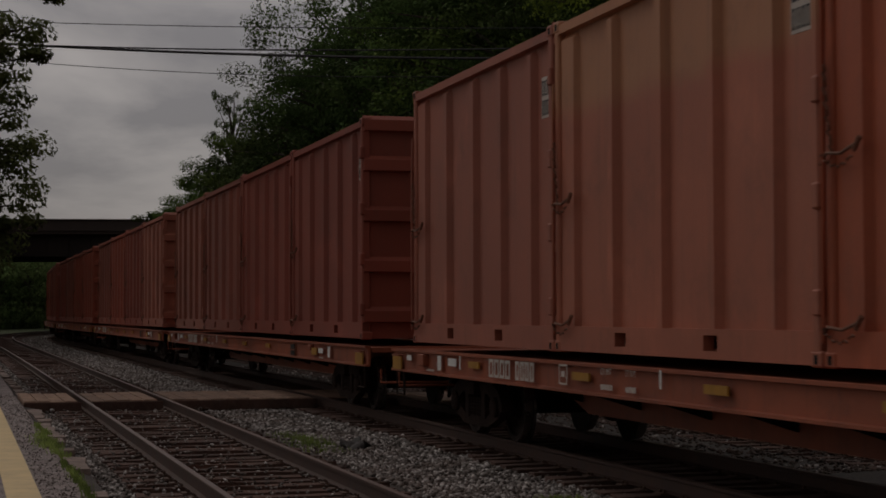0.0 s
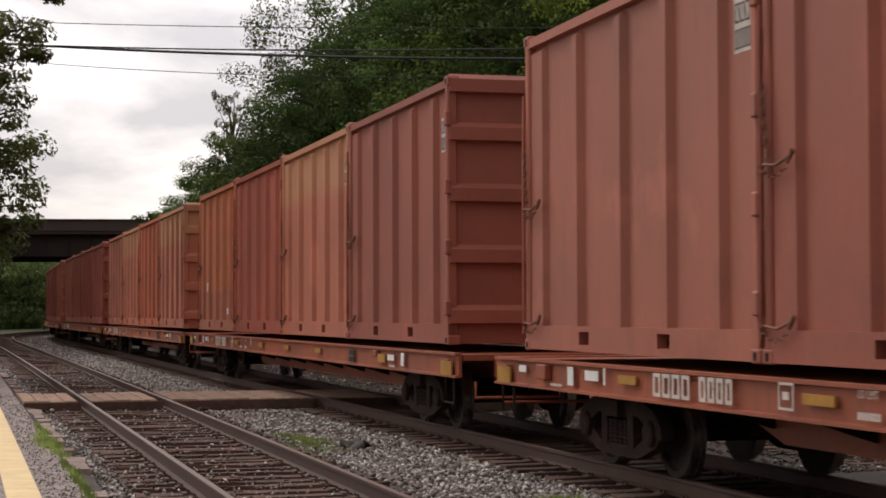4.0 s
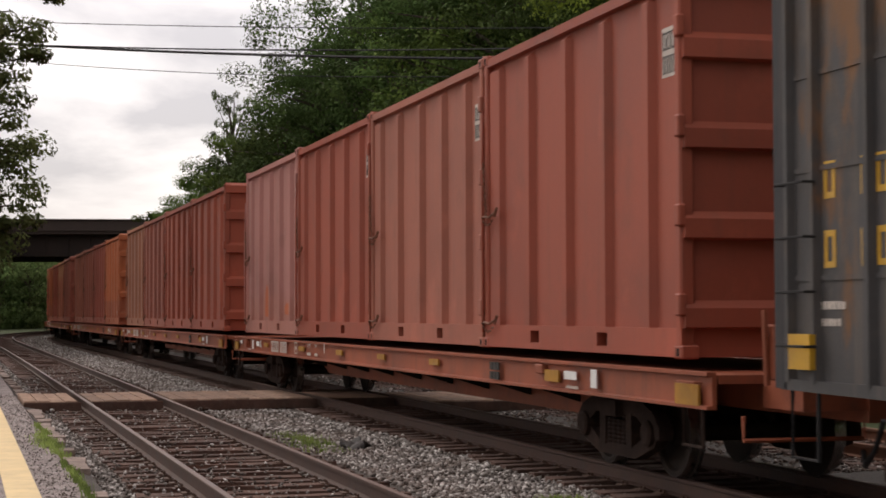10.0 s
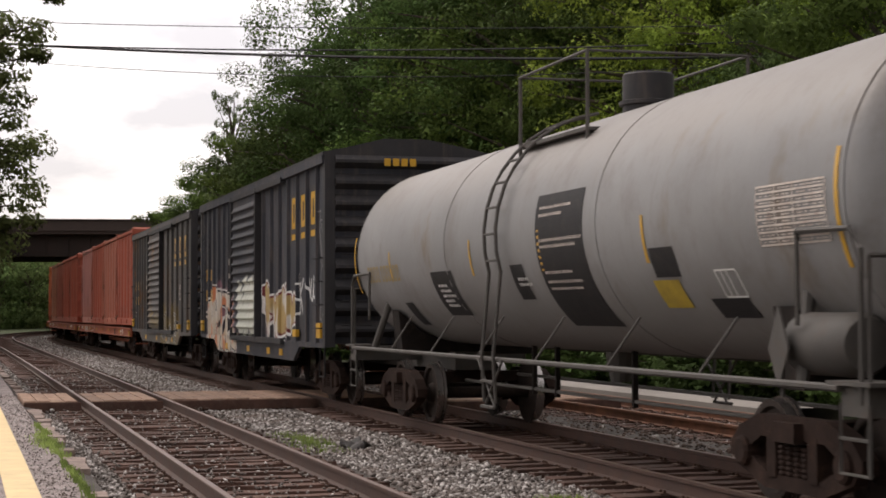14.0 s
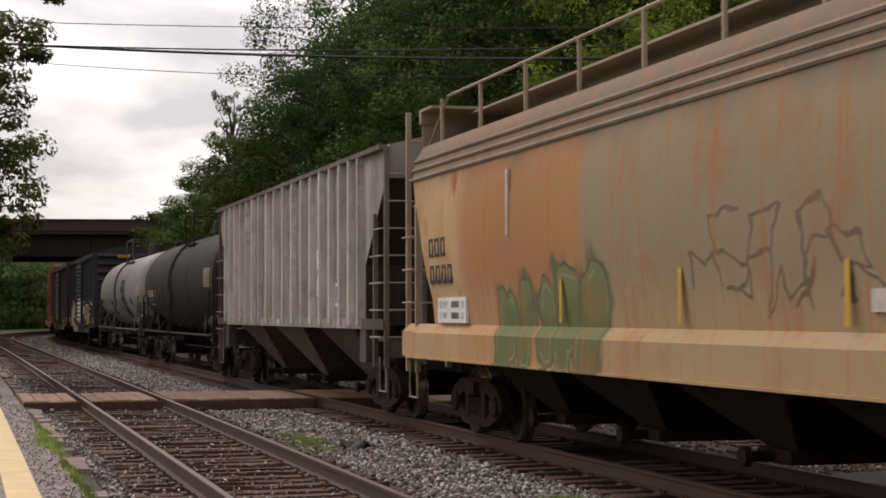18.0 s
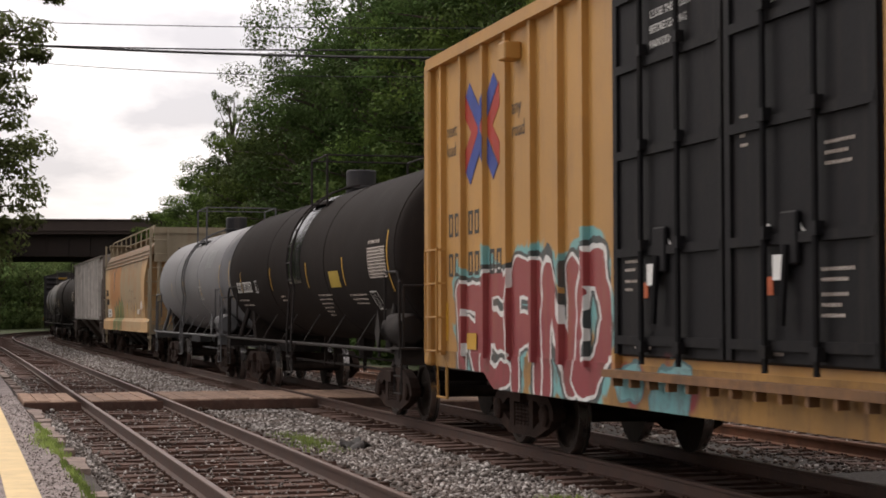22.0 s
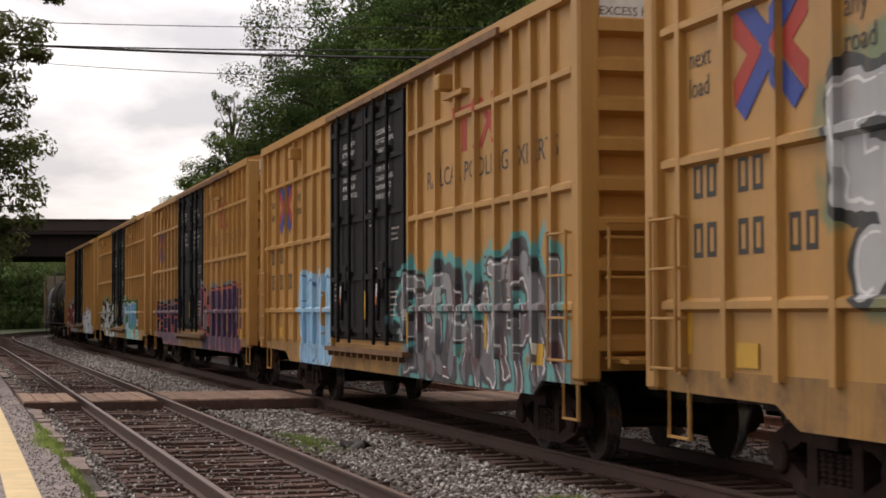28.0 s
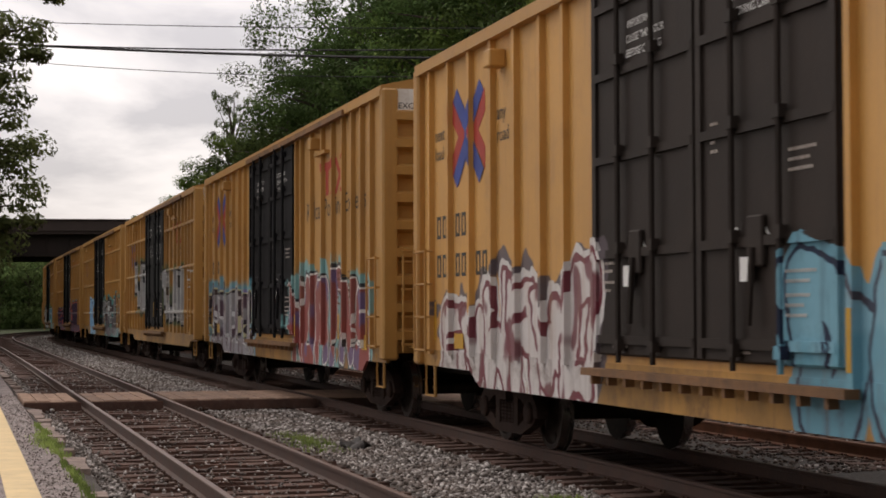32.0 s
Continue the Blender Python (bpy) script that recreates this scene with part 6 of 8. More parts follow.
    for s2 in (1, -1):
        bm = bmesh.new()
        box(bm, r1, r0, *sorted((s2 * 0.45, s2 * 0.97)), zt - 0.30, zt - 0.26)
        part("walkway", bm, m_frame, root)
        for x in (r0, r1):
            bm = bmesh.new()
            tube(bm, [(x, s2 * 0.95, zt - 0.45), (x, s2 * 0.95, top)], 0.024, 6)
            part("railing_post", bm, m_frame, root)
        bm = bmesh.new()
        tube(bm, [(r0, s2 * 0.95, top), (r1, s2 * 0.95, top)], 0.017, 6)
        part("top_railing", bm, m_frame, root)
    for x in (r0, r1):
        bm = bmesh.new()
        tube(bm, [(x, -0.95, top), (x, 0.95, top)], 0.017, 6)
        part("cross_rail", bm, m_frame, root)
    # underside: outlet valve, brake gear and cylinder
    bm = bmesh.new()
    lathe(bm, [(zc - R - 0.35, 0.12), (zc - R + 0.05, 0.2)], 12, "Z")
    part("outlet_valve", bm, m_frame, root)
    for y, z in ((0.3, 0.62), (-0.5, 0.7)):
        part("brake_pipe", tube(bmesh.new(), [(-half + 3.4, y, z), (half - 3.4, y, z)], 0.025, 5), m_frame, root)
    for x in (1.4, -1.2, 2.3):
        part("brake_bracket", box(bmesh.new(), x - 0.025, x + 0.025, 0.27, 0.33, 0.55, zc - R + 0.05), m_dark, root)
    bm = bmesh.new()
    lathe(bm, [(-0.52, 0.0), (-0.50, 0.2), (-0.40, 0.245), (0.40, 0.245), (0.50, 0.2), (0.52, 0.0)], 18, "X", (-half + 1.55, 1.12, 1.36))
    part("air_reservoir", bm, m_frame, root, smooth=True)
    couplers(root, half)
    # flush markings on the shell, each bent to its curve
    def plaque(x0, x1, a0, a1, material, name="shell_marking", label=""):
        bm = bmesh.new()
        n = max(2, int((a1 - a0) / 0.05))
        cols = []
        for x in (x0, x1):
            cols.append([bm.verts.new((x, (R + 0.006) * math.cos(a0 + (a1 - a0) * k / n), zc + (R + 0.006) * math.sin(a0 + (a1 - a0) * k / n))) for k in range(n + 1)])
        for k in range(n):
            bm.faces.new((cols[0][k], cols[1][k], cols[1][k + 1], cols[0][k + 1]))
        return part(name, bm, material, root, label)

    def shell_marks(x, a, count, h, w, material, gap=0.0):
        rr = R + 0.008
        if h > 0.15:
            # hollow bars, one for each character
            for k in range(count):
                X, bm = x - k * (w + gap), bmesh.new()
                for a0, a1, b0, b1 in ((0, 0.24, 0, 1), (0.76, 1, 0, 1), (0.24, 0.76, 0, 0.17), (0.24, 0.76, 0.83, 1)):
                    bm.faces.new([bm.verts.new((X - w * f, rr * math.cos(a + h / R * e), zc + rr * math.sin(a + h / R * e))) for f, e in ((a0, b0), (a1, b0), (a1, b1), (a0, b1))])
                part("stencil_bar", bm, material, root)
            return None
        bm = bmesh.new()
        gap = gap or w * 0.9
        for k in range(count):
            X = x - k * (w + gap)
            v = [bm.verts.new((xx, rr * math.cos(aa), zc + rr * math.sin(aa))) for xx, aa in ((X, a), (X - w, a), (X - w, a + h / R), (X, a + h / R))]
            bm.faces.new(v)
        return tagged(part("stencil_line", bm, material, root), kind="stuff")

    def table(x0, x1, a0, a1, rows, cols, material, name="notice", label="white ruled stencil panel"):
        """A ruled stencil panel: frame, rules and short bars, bent to the shell."""
        bm = bmesh.new()
        rr = R + 0.007
        def cell(u0, u1, b0, b1):
            bm.faces.new([bm.verts.new((x, rr * math.cos(a), zc + rr * math.sin(a))) for x, a in ((u0, b0), (u1, b0), (u1, b1), (u0, b1))])
        t = 0.006
        for k in range(rows + 1):
            a = a0 + (a1 - a0) * k / rows
            cell(x0, x1, a - t, a + t)
        for x in [x0 + (x1 - x0) * k for k in (0, 0.45, 0.72, 1)][:cols + 1] + [x1]:
            for k in range(rows):
                cell(x - 0.009, x + 0.009, a0 + (a1 - a0) * k / rows + t, a0 + (a1 - a0) * (k + 1) / rows - t)
        rng = random.Random(rows)
        if rows > 3:
            for k in range(rows):
                a, h = a0 + (a1 - a0) * (k + 0.36) / rows, 0.26 * (a1 - a0) / rows
                for u0, u1 in ((0.04, 0.42), (0.5, 0.69), (0.76, 0.95)):
                    u = u0
                    while u < u1 - 0.03:
                        w = rng.uniform(0.02, 0.035)
                        cell(x0 + (x1 - x0) * u, x0 + (x1 - x0) * (u + w), a, a + h)
                        u += w + 0.014 + (0.03 if rng.random() < 0.2 else 0)
        return part(name, bm, material, root, label)

    for x, a0, a1, w in dark_patches:
        plaque(x - w, x, a0, a1, m_black, "paint_patch", "dark paint patch")
    if strips:
        for x in (L / 2 - 0.3, -L / 2 + last):
            plaque(x - 0.06, x, -0.44, 0.22, m_reflect, "reflector")
        for x in strips:
            plaque(x - 0.06, x, -0.33, 0.0, m_reflect, "reflector")
    return root, plaque, shell_marks, table


# ---- covered hoppers ----
def hopper_shell(prof, reach, m, root, name="body"):
    """A hopper body: a half outline (y, z) mirrored, whose ends slope inward by reach(z)."""
    ring = [(y, z) for y, z in prof] + [(-y, z) for y, z in prof[::-1] if y > 1e-6]
    bm = bmesh.new()
    xs = [1.0, 0.75, 0.35, 0.0, -0.35, -0.75, -1.0]
    rings = [[bm.verts.new((f * reach(z), y, z)) for y, z in ring] for f in xs]
    n = len(ring)
    for a, b in zip(rings, rings[1:]):
        for k in range(n):
            bm.faces.new((a[k], a[(k + 1) % n], b[(k + 1) % n], b[k]))
    for r in (rings[0], rings[-1]):
        h = n // 2
        for k in range(h - 1 if n % 2 == 0 else h):
            q = [r[k], r[k + 1], r[n - 2 - k], r[n - 1 - k]]
            if len(set(q)) == 4:
                bm.faces.new(q)
    return part(name, bm, m, root, smooth=True)


def hopper_under(root, bays, zt, m, half):
    for x in bays:
        bm = bmesh.new()
        w, top = 1.5, zt
        lo = [bm.verts.new(p) for p in ((x - 0.28, -0.6, 0.42), (x + 0.28, -0.6, 0.42), (x + 0.28, 0.6, 0.42), (x - 0.28, 0.6, 0.42))]
        hi = [bm.verts.new(p) for p in ((x - w, -1.4, top), (x + w, -1.4, top), (x + w, 1.4, top), (x - w, 1.4, top))]
        for k in range(4):
            bm.faces.new((lo[k], lo[(k + 1) % 4], hi[(k + 1) % 4], hi[k]))
        bm.faces.new(lo[::-1]), bm.faces.new(hi)
        part("hopper_bay", bm, m, root)
        bm = bmesh.new()
        soft_box(bm, x - 0.32, x + 0.32, -0.7, 0.7, 0.30, 0.42)
        lathe(bm, [(-0.95, 0.05), (0.95, 0.05)], 8, "Y", (x, 0, 0.36))
        lathe(bm, [(0.93, 0.09), (1.0, 0.09)], 10, "Y", (x, 0, 0.36))
        part("outlet_gate", bm, m_truck, root)
    for sgn in (1, -1):
        truck(root, sgn * (half - 2.35))
        bm = bmesh.new()
        box(bm, *sorted((sgn * (half - 4.0), sgn * (half - 0.5))), -0.32, 0.32, 0.72, 1.05)
        part("draft_sill", bm, m_dark, root)
        part("air_reservoir", lathe(bmesh.new(), [(-0.45, 0.0), (-0.42, 0.2), (0.42, 0.2), (0.45, 0.0)], 14, "X", (sgn * (half - 2.6), 0.5, 1.3)), m_dark, root, smooth=True)
    couplers(root, half)


def post(root, x0, x1, y0, y1, z0, z1, m):
    bm = bmesh.new()
    box(bm, x0, x1, *sorted((y0, y1)), z0, z1)
    part("ladder_stile", bm, m, root)


def corner_gear(root, x, sgn, W, zs, z0, m, top, stile=None, span=0.5):
    for s2 in (1, -1):
        for a in (0.0, span):
            xx = x - sgn * a
            post(root, xx - 0.03, xx + 0.03, s2 * (W - 0.05), s2 * (W + 0.02), z0 - 0.45, top if a == 0 else min(top, 3.1), stile or m)
        for z in zs:
            if z < 3.1:
                bm = bmesh.new()
                grab(bm, x - sgn * span / 2, z, span, s2 * (W + 0.01), s2 * 0.06, 0.014)
                part("side_rung", bm, m, root)
            bm = bmesh.new()
            tube(bm, [(x, s2 * (W - 0.05), z), (x + sgn * 0.07, s2 * (W - 0.05), z), (x + sgn * 0.07, s2 * (W - 0.55), z), (x, s2 * (W - 0.55), z)], 0.014, 5)
            part("end_rung", bm, m, root)
        bm = bmesh.new()
        step(bm, x - sgn * 0.25, s2 * (W - 0.02), 0.45, 0.95)
        part("step", bm, m, root)
        post(root, x - 0.04, x + 0.04, s2 * (W - 0.62), s2 * (W - 0.55), z0 - 0.4, top, stile or m)
    bm = bmesh.new()
    box(bm, *sorted((x - sgn * 1.1, x)), -W + 0.05, W - 0.05, z0 - 0.06, z0)
    box(bm, *sorted((x - sgn * 0.06, x)), -W + 0.05, W - 0.05, z0 - 0.30, z0)
    part("end_platform", bm, stile or m, root)


def ribbed_hopper():
    m = paint("weathered_grey_hopper_paint", (0.315, 0.285, 0.265), 0.7, 0, 0.3, 0.5, 26, 0.15, (0.115, 0.080, 0.062), 0.5, streak=0.85, patch=(((0.42, 0.38, 0.35), 0.9, 0.52, 0.15), ((0.20, 0.135, 0.085), 0.8, 0.60, 0.22)))
    mr = paint("pale_rib_paint", (0.64, 0.60, 0.565), 0.65, 0, 0.2, 0.8, 26, 0.1, (0.17, 0.11, 0.08), 0.6, streak=0.5, rand=0.35)
    mp = paint("grimy_brown_post_paint", (0.15, 0.12, 0.105), 0.75, 0, 0.35, 1.1, 26, 0.15, (0.05, 0.035, 0.028), 0.6, streak=0.5)
    mk = paint("dark_slope_paint", (0.052, 0.040, 0.033), 0.9, 0, 0.4, 0.9, 22, 0.2, (0.085, 0.063, 0.05), 0.5, streak=0.5, spec=0.2)
    md = paint("dirty_hopper_slope", (0.072, 0.053, 0.044), 0.85, 0, 0.3, 0.8, 22, 0.2, (0.16, 0.12, 0.095), 0.5, streak=0.4)
    root = thing("hopper_car", "weathered grey covered hopper car with ribbed sides", "rail car", "covered hoppers")
    half = 8.95
    xe = lambda z: 8.38 if z > 3.6 else 7.0 + (z - 2.35) / 1.25 * 1.38 if z > 2.35 else 7.0
    hopper_shell([(1.44, 1.42), (1.44, 2.35), (1.44, 3.6), (1.44, 4.02), (1.38, 4.10), (0.6, 4.28), (0.0, 4.30)], xe, m, root)
    # a sheet in a darker tone lies over each sloping end
    for sgn in (1, -1):
        bm = bmesh.new()
        line = ((7.008, 1.43), (7.008, 2.345), (8.384, 3.592))
        ring = [bm.verts.new((sgn * (x - d), y, z)) for d, y in ((0, 1.43), (0, -1.43)) for x, z in (line if y > 0 else line[::-1])]
        back = [bm.verts.new((v.co.x - sgn * 0.03, v.co.y, v.co.z)) for v in ring]
        for q in ((0, 1, 4, 5), (1, 2, 3, 4)):
            bm.faces.new([ring[k] for k in q]), bm.faces.new([back[k] for k in q[::-1]])
        for k in range(6):
            bm.faces.new((ring[k], back[k], back[(k + 1) % 6], ring[(k + 1) % 6]))
        part("slope_sheet", bm, mk, root, "dark sloping end sheet")
    for s2 in (1, -1):
        for x in (7.1, 6.4, 5.67, 4.87, 4.08, 3.27, 2.42, 1.5, 0.6, -0.35, -1.28, -2.2, -3.04, -3.88, -4.7, -5.48, -6.2, -6.85):
            bm = bmesh.new()
            prism(bm, [(x - 0.055, s2 * 1.435), (x + 0.055, s2 * 1.435), (x + 0.045, s2 * 1.545), (x - 0.045, s2 * 1.545)], 1.42, 4.03, "Z")
            part("side_rib", bm, mr, root)
        bm = bmesh.new()
        box(bm, -8.38, 8.38, *sorted((s2 * 1.42, s2 * 1.55)), 4.02, 4.09)
        part("top_chord", bm, mp, root)
        bm = bmesh.new()
        box(bm, -6.98, 6.98, *sorted((s2 * 1.42, s2 * 1.50)), 1.36, 1.52)
        part("side_sill", bm, m, root)
        for a in (7.0, -7.0):
            bm = bmesh.new()
            box(bm, *sorted((a, a * 8.42 / 7)), *sorted((s2 * 1.40, s2 * 1.50)), 1.36, 1.52)
            box(bm, a - 0.2, a + 0.2, *sorted((s2 * 1.3, s2 * 1.48)), 0.85, 1.36)
            part("end_sill", bm, md, root)
    bm = bmesh.new()
    for k in range(5):
        box(bm, -8.2 + 0.1, 8.2, -0.30 + k * 0.13, -0.22 + k * 0.13, 4.395, 4.42)
    for k in range(16):
        x = -8.0 + k * 16 / 15
        box(bm, x - 0.02, x + 0.02, -0.4, 0.4, 4.29, 4.40)
    part("running_board", bm, m_galv, root)
    bm = bmesh.new()
    soft_box(bm, -7.3, 7.3, -0.3, 0.3, 4.27, 4.37, 0.03)
    part("trough_hatch", bm, m, root)
    for sgn in (1, -1):
        corner_gear(root, sgn * 8.4, sgn, 1.46, [1.25, 1.65, 2.05, 2.45, 2.85, 3.25, 3.65], 1.25, m, 4.05, mp, 0.7)
    hopper_under(root, (4.4, 0.0, -4.4), 1.42, md, half)
    m_ghost = paint("worn_off_white_stencil", (0.44, 0.41, 0.385), 0.7, 0, 0.2, 5, 30, 0.05, (0.3, 0.27, 0.25), 0.7)
    for z, tone in ((1.90, m_white), (2.38, m_white), (2.90, m_ghost), (3.38, m_ghost)):
        bm = bmesh.new()
        box(bm, -3.33, -3.26, 1.445, 1.450, z, z + 0.34), box(bm, -3.64, -3.57, 1.445, 1.450, z, z + 0.34), box(bm, -3.57, -3.33, 1.445, 1.450, z + 0.12, z + 0.18), box(bm, -3.57, -3.33, 1.445, 1.450, z + 0.28, z + 0.34)
        part("emblem_bar", bm, tone, root, "white block emblem on the side")
    plain_marks(root, m_white, [(6.3, 1.442, 2.35, 1, 0.26, 0.1), (5.72, 1.442, 2.35, 1, 0.26, 0.1), (0.4, 1.502, 1.40, 1, 0.11, 0.22)])
    bm = bmesh.new()
    for a, b, c, e in ((-5.08, -4.74, 1.72, 1.77), (-5.08, -4.74, 2.05, 2.11), (-5.08, -5.03, 1.77, 2.05), (-4.79, -4.74, 1.77, 2.05), (-4.92, -4.90, 1.77, 2.05)):
        box(bm, a, b, 1.445, 1.450, c, e)
    part("framed_stencil", bm, m_white, root, "white framed stencil")
    plain_marks(root, m_reflect, [(4.75, 1.442, 1.44, 1, 0.42, 0.09), (1.5, 1.442, 1.44, 1, 0.42, 0.09), (-2.1, 1.442, 1.44, 1, 0.42, 0.09), (-6.4, 1.442, 1.5, 1, 0.6, 0.09)], "reflector")
    return root


def curved_hopper():
    ART = [dict(word="OIIPB", u0=0.5, u1=3.95, v0=0.95, v1=2.15, fills=((0.15, 0.18, 0.075), (0.19, 0.23, 0.10)), line=(0.11, 0.12, 0.06), halo=None, w=0.24, lw=0.035, haze=(((0.14, 0.13, 0.08), 0.06, 0.10),), seed=2.0, rag=0.25, shine=(0.27, 0.27, 0.15)),
           dict(word="MSAMAR", u0=-4.7, u1=-1.65, v0=1.62, v1=2.40, fills=((0.17, 0.125, 0.085), (0.18, 0.135, 0.09)), line=(0.20, 0.15, 0.10), halo=None, w=0.016, lw=0.006, seed=5.0, rag=0.4, wob=0.6, lean=0.2)]
    BEIGE, ORANGE, DULL = (0.50, 0.335, 0.175), (0.40, 0.165, 0.062), (0.285, 0.235, 0.155)
    m = paint("faded_beige_hopper_paint", BEIGE, 0.75, 0, 0.15, 0.35, 20, 0.15, (0.36, 0.125, 0.04), 0.6, streak=0.7, art=ART, patch=(((0.30, 0.09, 0.03), 0.9, 0.60, 0.45), ((0.15, 0.10, 0.075), 1.6, 0.62, 0.12)), spec=0.25,
              zones=((0, 0.9, 5.35, 0.25, ORANGE, 0.7), (0, -6.2, 1.0, 0.30, DULL, 0.8), (2, 3.35, 9.0, 0.25, (0.15, 0.12, 0.09), 0.8), (2, -1.0, 1.75, 0.30, BEIGE, 0.55)))
    mt = paint("pale_beige_paint", (0.36, 0.30, 0.21), 0.7, 0, 0.15, 0.8, 24, 0.15, (0.24, 0.16, 0.10), 0.45, streak=0.35)
    root = thing("hopper_car", "rust-stained beige covered hopper car with curved sides", "rail car", "covered hoppers")
    half = 8.75
    def xe(z):
        return 6.9 if z < 1.8 else 6.9 + (z - 1.8) * 0.48 if z < 2.8 else 7.38 + (z - 2.8) / 0.8 * 0.7 if z < 3.6 else 8.08
    hopper_shell([(1.40, 1.12), (1.47, 1.5), (1.50, 1.8), (1.54, 2.1), (1.56, 2.5), (1.56, 2.8), (1.54, 3.1), (1.50, 3.4), (1.45, 3.6), (1.40, 3.75), (1.30, 3.90), (0.7, 4.12), (0.0, 4.18)], xe, m, root)
    for s2 in (1, -1):
        bm = bmesh.new()
        for z, y in ((3.42, 1.505), (3.55, 1.47), (3.68, 1.435)):
            tube(bm, [(-8.04, s2 * y, z), (8.04, s2 * y, z)], 0.028, 6)
        part("eave_rib", bm, paint("grimy_beige_rib", (0.26, 0.195, 0.135), 0.8, 0, 0.3, 1.0, 24, 0.15, (0.10, 0.07, 0.05), 0.5), root)
        bm = bmesh.new()
        prism(bm, [(s2 * 1.38, 1.02), (s2 * 1.56, 1.02), (s2 * 1.56, 1.34), (s2 * 1.46, 1.46), (s2 * 1.38, 1.46)], -8.3, 8.3, "X")
        part("side_sill", bm, m, root)
        bm = bmesh.new()
        box(bm, -8.0, 8.0, *sorted((s2 * 1.3, s2 * 1.60)), 1.0, 1.025)
        part("sill_flange", bm, m, root)
        # rail along the roof's edge
        bm = bmesh.new()
        tube(bm, [(-7.9, s2 * 1.28, 3.88), (-7.9, s2 * 1.28, 4.47), (6.9, s2 * 1.28, 4.47), (7.9, s2 * 1.28, 3.88)], 0.02, 6)
        for k in range(9):
            x = -7.2 + k * 14.4 / 8
            box(bm, x - 0.02, x + 0.02, s2 * 1.28 - 0.02, s2 * 1.28 + 0.02, 3.85, 4.47)
        part("roof_railing", bm, mt, root)
    bm = bmesh.new()
    box(bm, -7.8, 7.8, -0.75, -0.15, 4.33, 4.36), box(bm, -7.8, 7.8, 0.15, 0.75, 4.33, 4.36)
    for sgn in (1, -1):
        box(bm, *sorted((sgn * 7.5, sgn * 8.1)), -1.35, 1.35, 4.38, 4.42)
        box(bm, *sorted((sgn * 8.05, sgn * 8.15)), -1.35, 1.35, 4.22, 4.42)
    part("running_board", bm, mt, root)
    bm = bmesh.new()
    soft_box(bm, -6.9, 6.9, -0.3, 0.3, 4.10, 4.24, 0.04)
    part("hatch", bm, mt, root)
    for sgn in (1, -1):
        bm = bmesh.new()
        box(bm, *sorted((sgn * 8.085, sgn * 8.11)), -1.32, 1.32, 3.30, 4.36)
        part("end_sheet", bm, mt, root)
        for s2 in (1, -1):
            bm = tube(bmesh.new(), [(sgn * 8.05, s2 * 1.15, 3.4), (sgn * 7.5, s2 * 1.1, 1.3)], 0.07, 6)
            part("end_brace", bm, mt, root)
        corner_gear(root, sgn * 8.3, sgn, 1.48, [1.35, 1.75, 2.2, 2.65, 3.1, 3.55, 4.0], 1.25, mt, 4.40)
    hopper_under(root, (4.3, 1.45, -1.45, -4.3), 1.2, m_dark, half)
    for x, y, z, w, h in ((-6.0, 1.545, 1.76, 0.55, 0.26), (-4.63, 1.51, 1.60, 0.75, 0.16), (3.46, 1.575, 2.48, 0.07, 0.74)):
        part("white_label", box(bmesh.new(), x - w, x, y - 0.03, y, z, z + h), m_pale, root, "worn white panel")
    part("load_panel", box(bmesh.new(), 5.25, 6.55, 1.48, 1.523, 1.48, 1.80), m_white, root, "white panel with black load lettering")
    for z, line in ((1.67, "LD LMT"), (1.53, "LT WT")):
        words(line, 0.115, m_blackstencil, root, on_side(6.45, 1.525, z), label="black stencilled lettering")
        for k in range(6):
            part("stencil_bar", box(bmesh.new(), 5.86 - k * 0.06, 5.90 - k * 0.06, 1.52, 1.526, z, z + 0.08), m_blackstencil, root)
        words("LB", 0.115, m_blackstencil, root, on_side(5.46, 1.525, z), label="black stencilled lettering")
    plain_marks(root, m_reflect, [(-6.55, 1.53, 1.5, 1, 0.9, 0.09), (-4.3, 1.53, 1.5, 1, 0.5, 0.08), (-1.35, 1.53, 1.5, 1, 0.5, 0.08), (1.75, 1.53, 1.5, 1, 0.5, 0.08)], "reflector")
    for z, n in ((2.33, 3), (1.98, 4)):
        for k in range(n):
            x = 6.85 - k * 0.28
            bm = bmesh.new()
            for a, b, c, e in ((0, 0.05, 0, 0.24), (0.15, 0.20, 0, 0.24), (0.05, 0.15, 0, 0.045), (0.05, 0.15, 0.195, 0.24)):
                box(bm, x - b, x - a, 1.54, 1.565 if n == 3 else 1.548, z + c, z + e)
            part("stencil_bar", bm, m_blackstencil, root)
    bm = bmesh.new()
    marks(bm, 0.55, -8.113, 3.62, 3, 0.14, 0.11, along_x=False)
    tagged(part("stencil_line", bm, m_blackstencil, root), kind="stuff")
    return root


# ---- high box cars, mustard yellow with black plug doors, 18.8 m body ----
MUSTARD = (0.46, 0.24, 0.062)
m_must = paint("mustard_car_paint", MUSTARD, 0.5, 0, 0.1, 0.5, 24, 0.08, (0.24, 0.12, 0.05), 0.25, streak=0.25)
m_rusty = paint("rusty_mustard_sill", (0.20, 0.095, 0.035), 0.7, 0, 0.35, 1.5, 24, 0.15, (0.06, 0.032, 0.02), 0.6, streak=0.4)


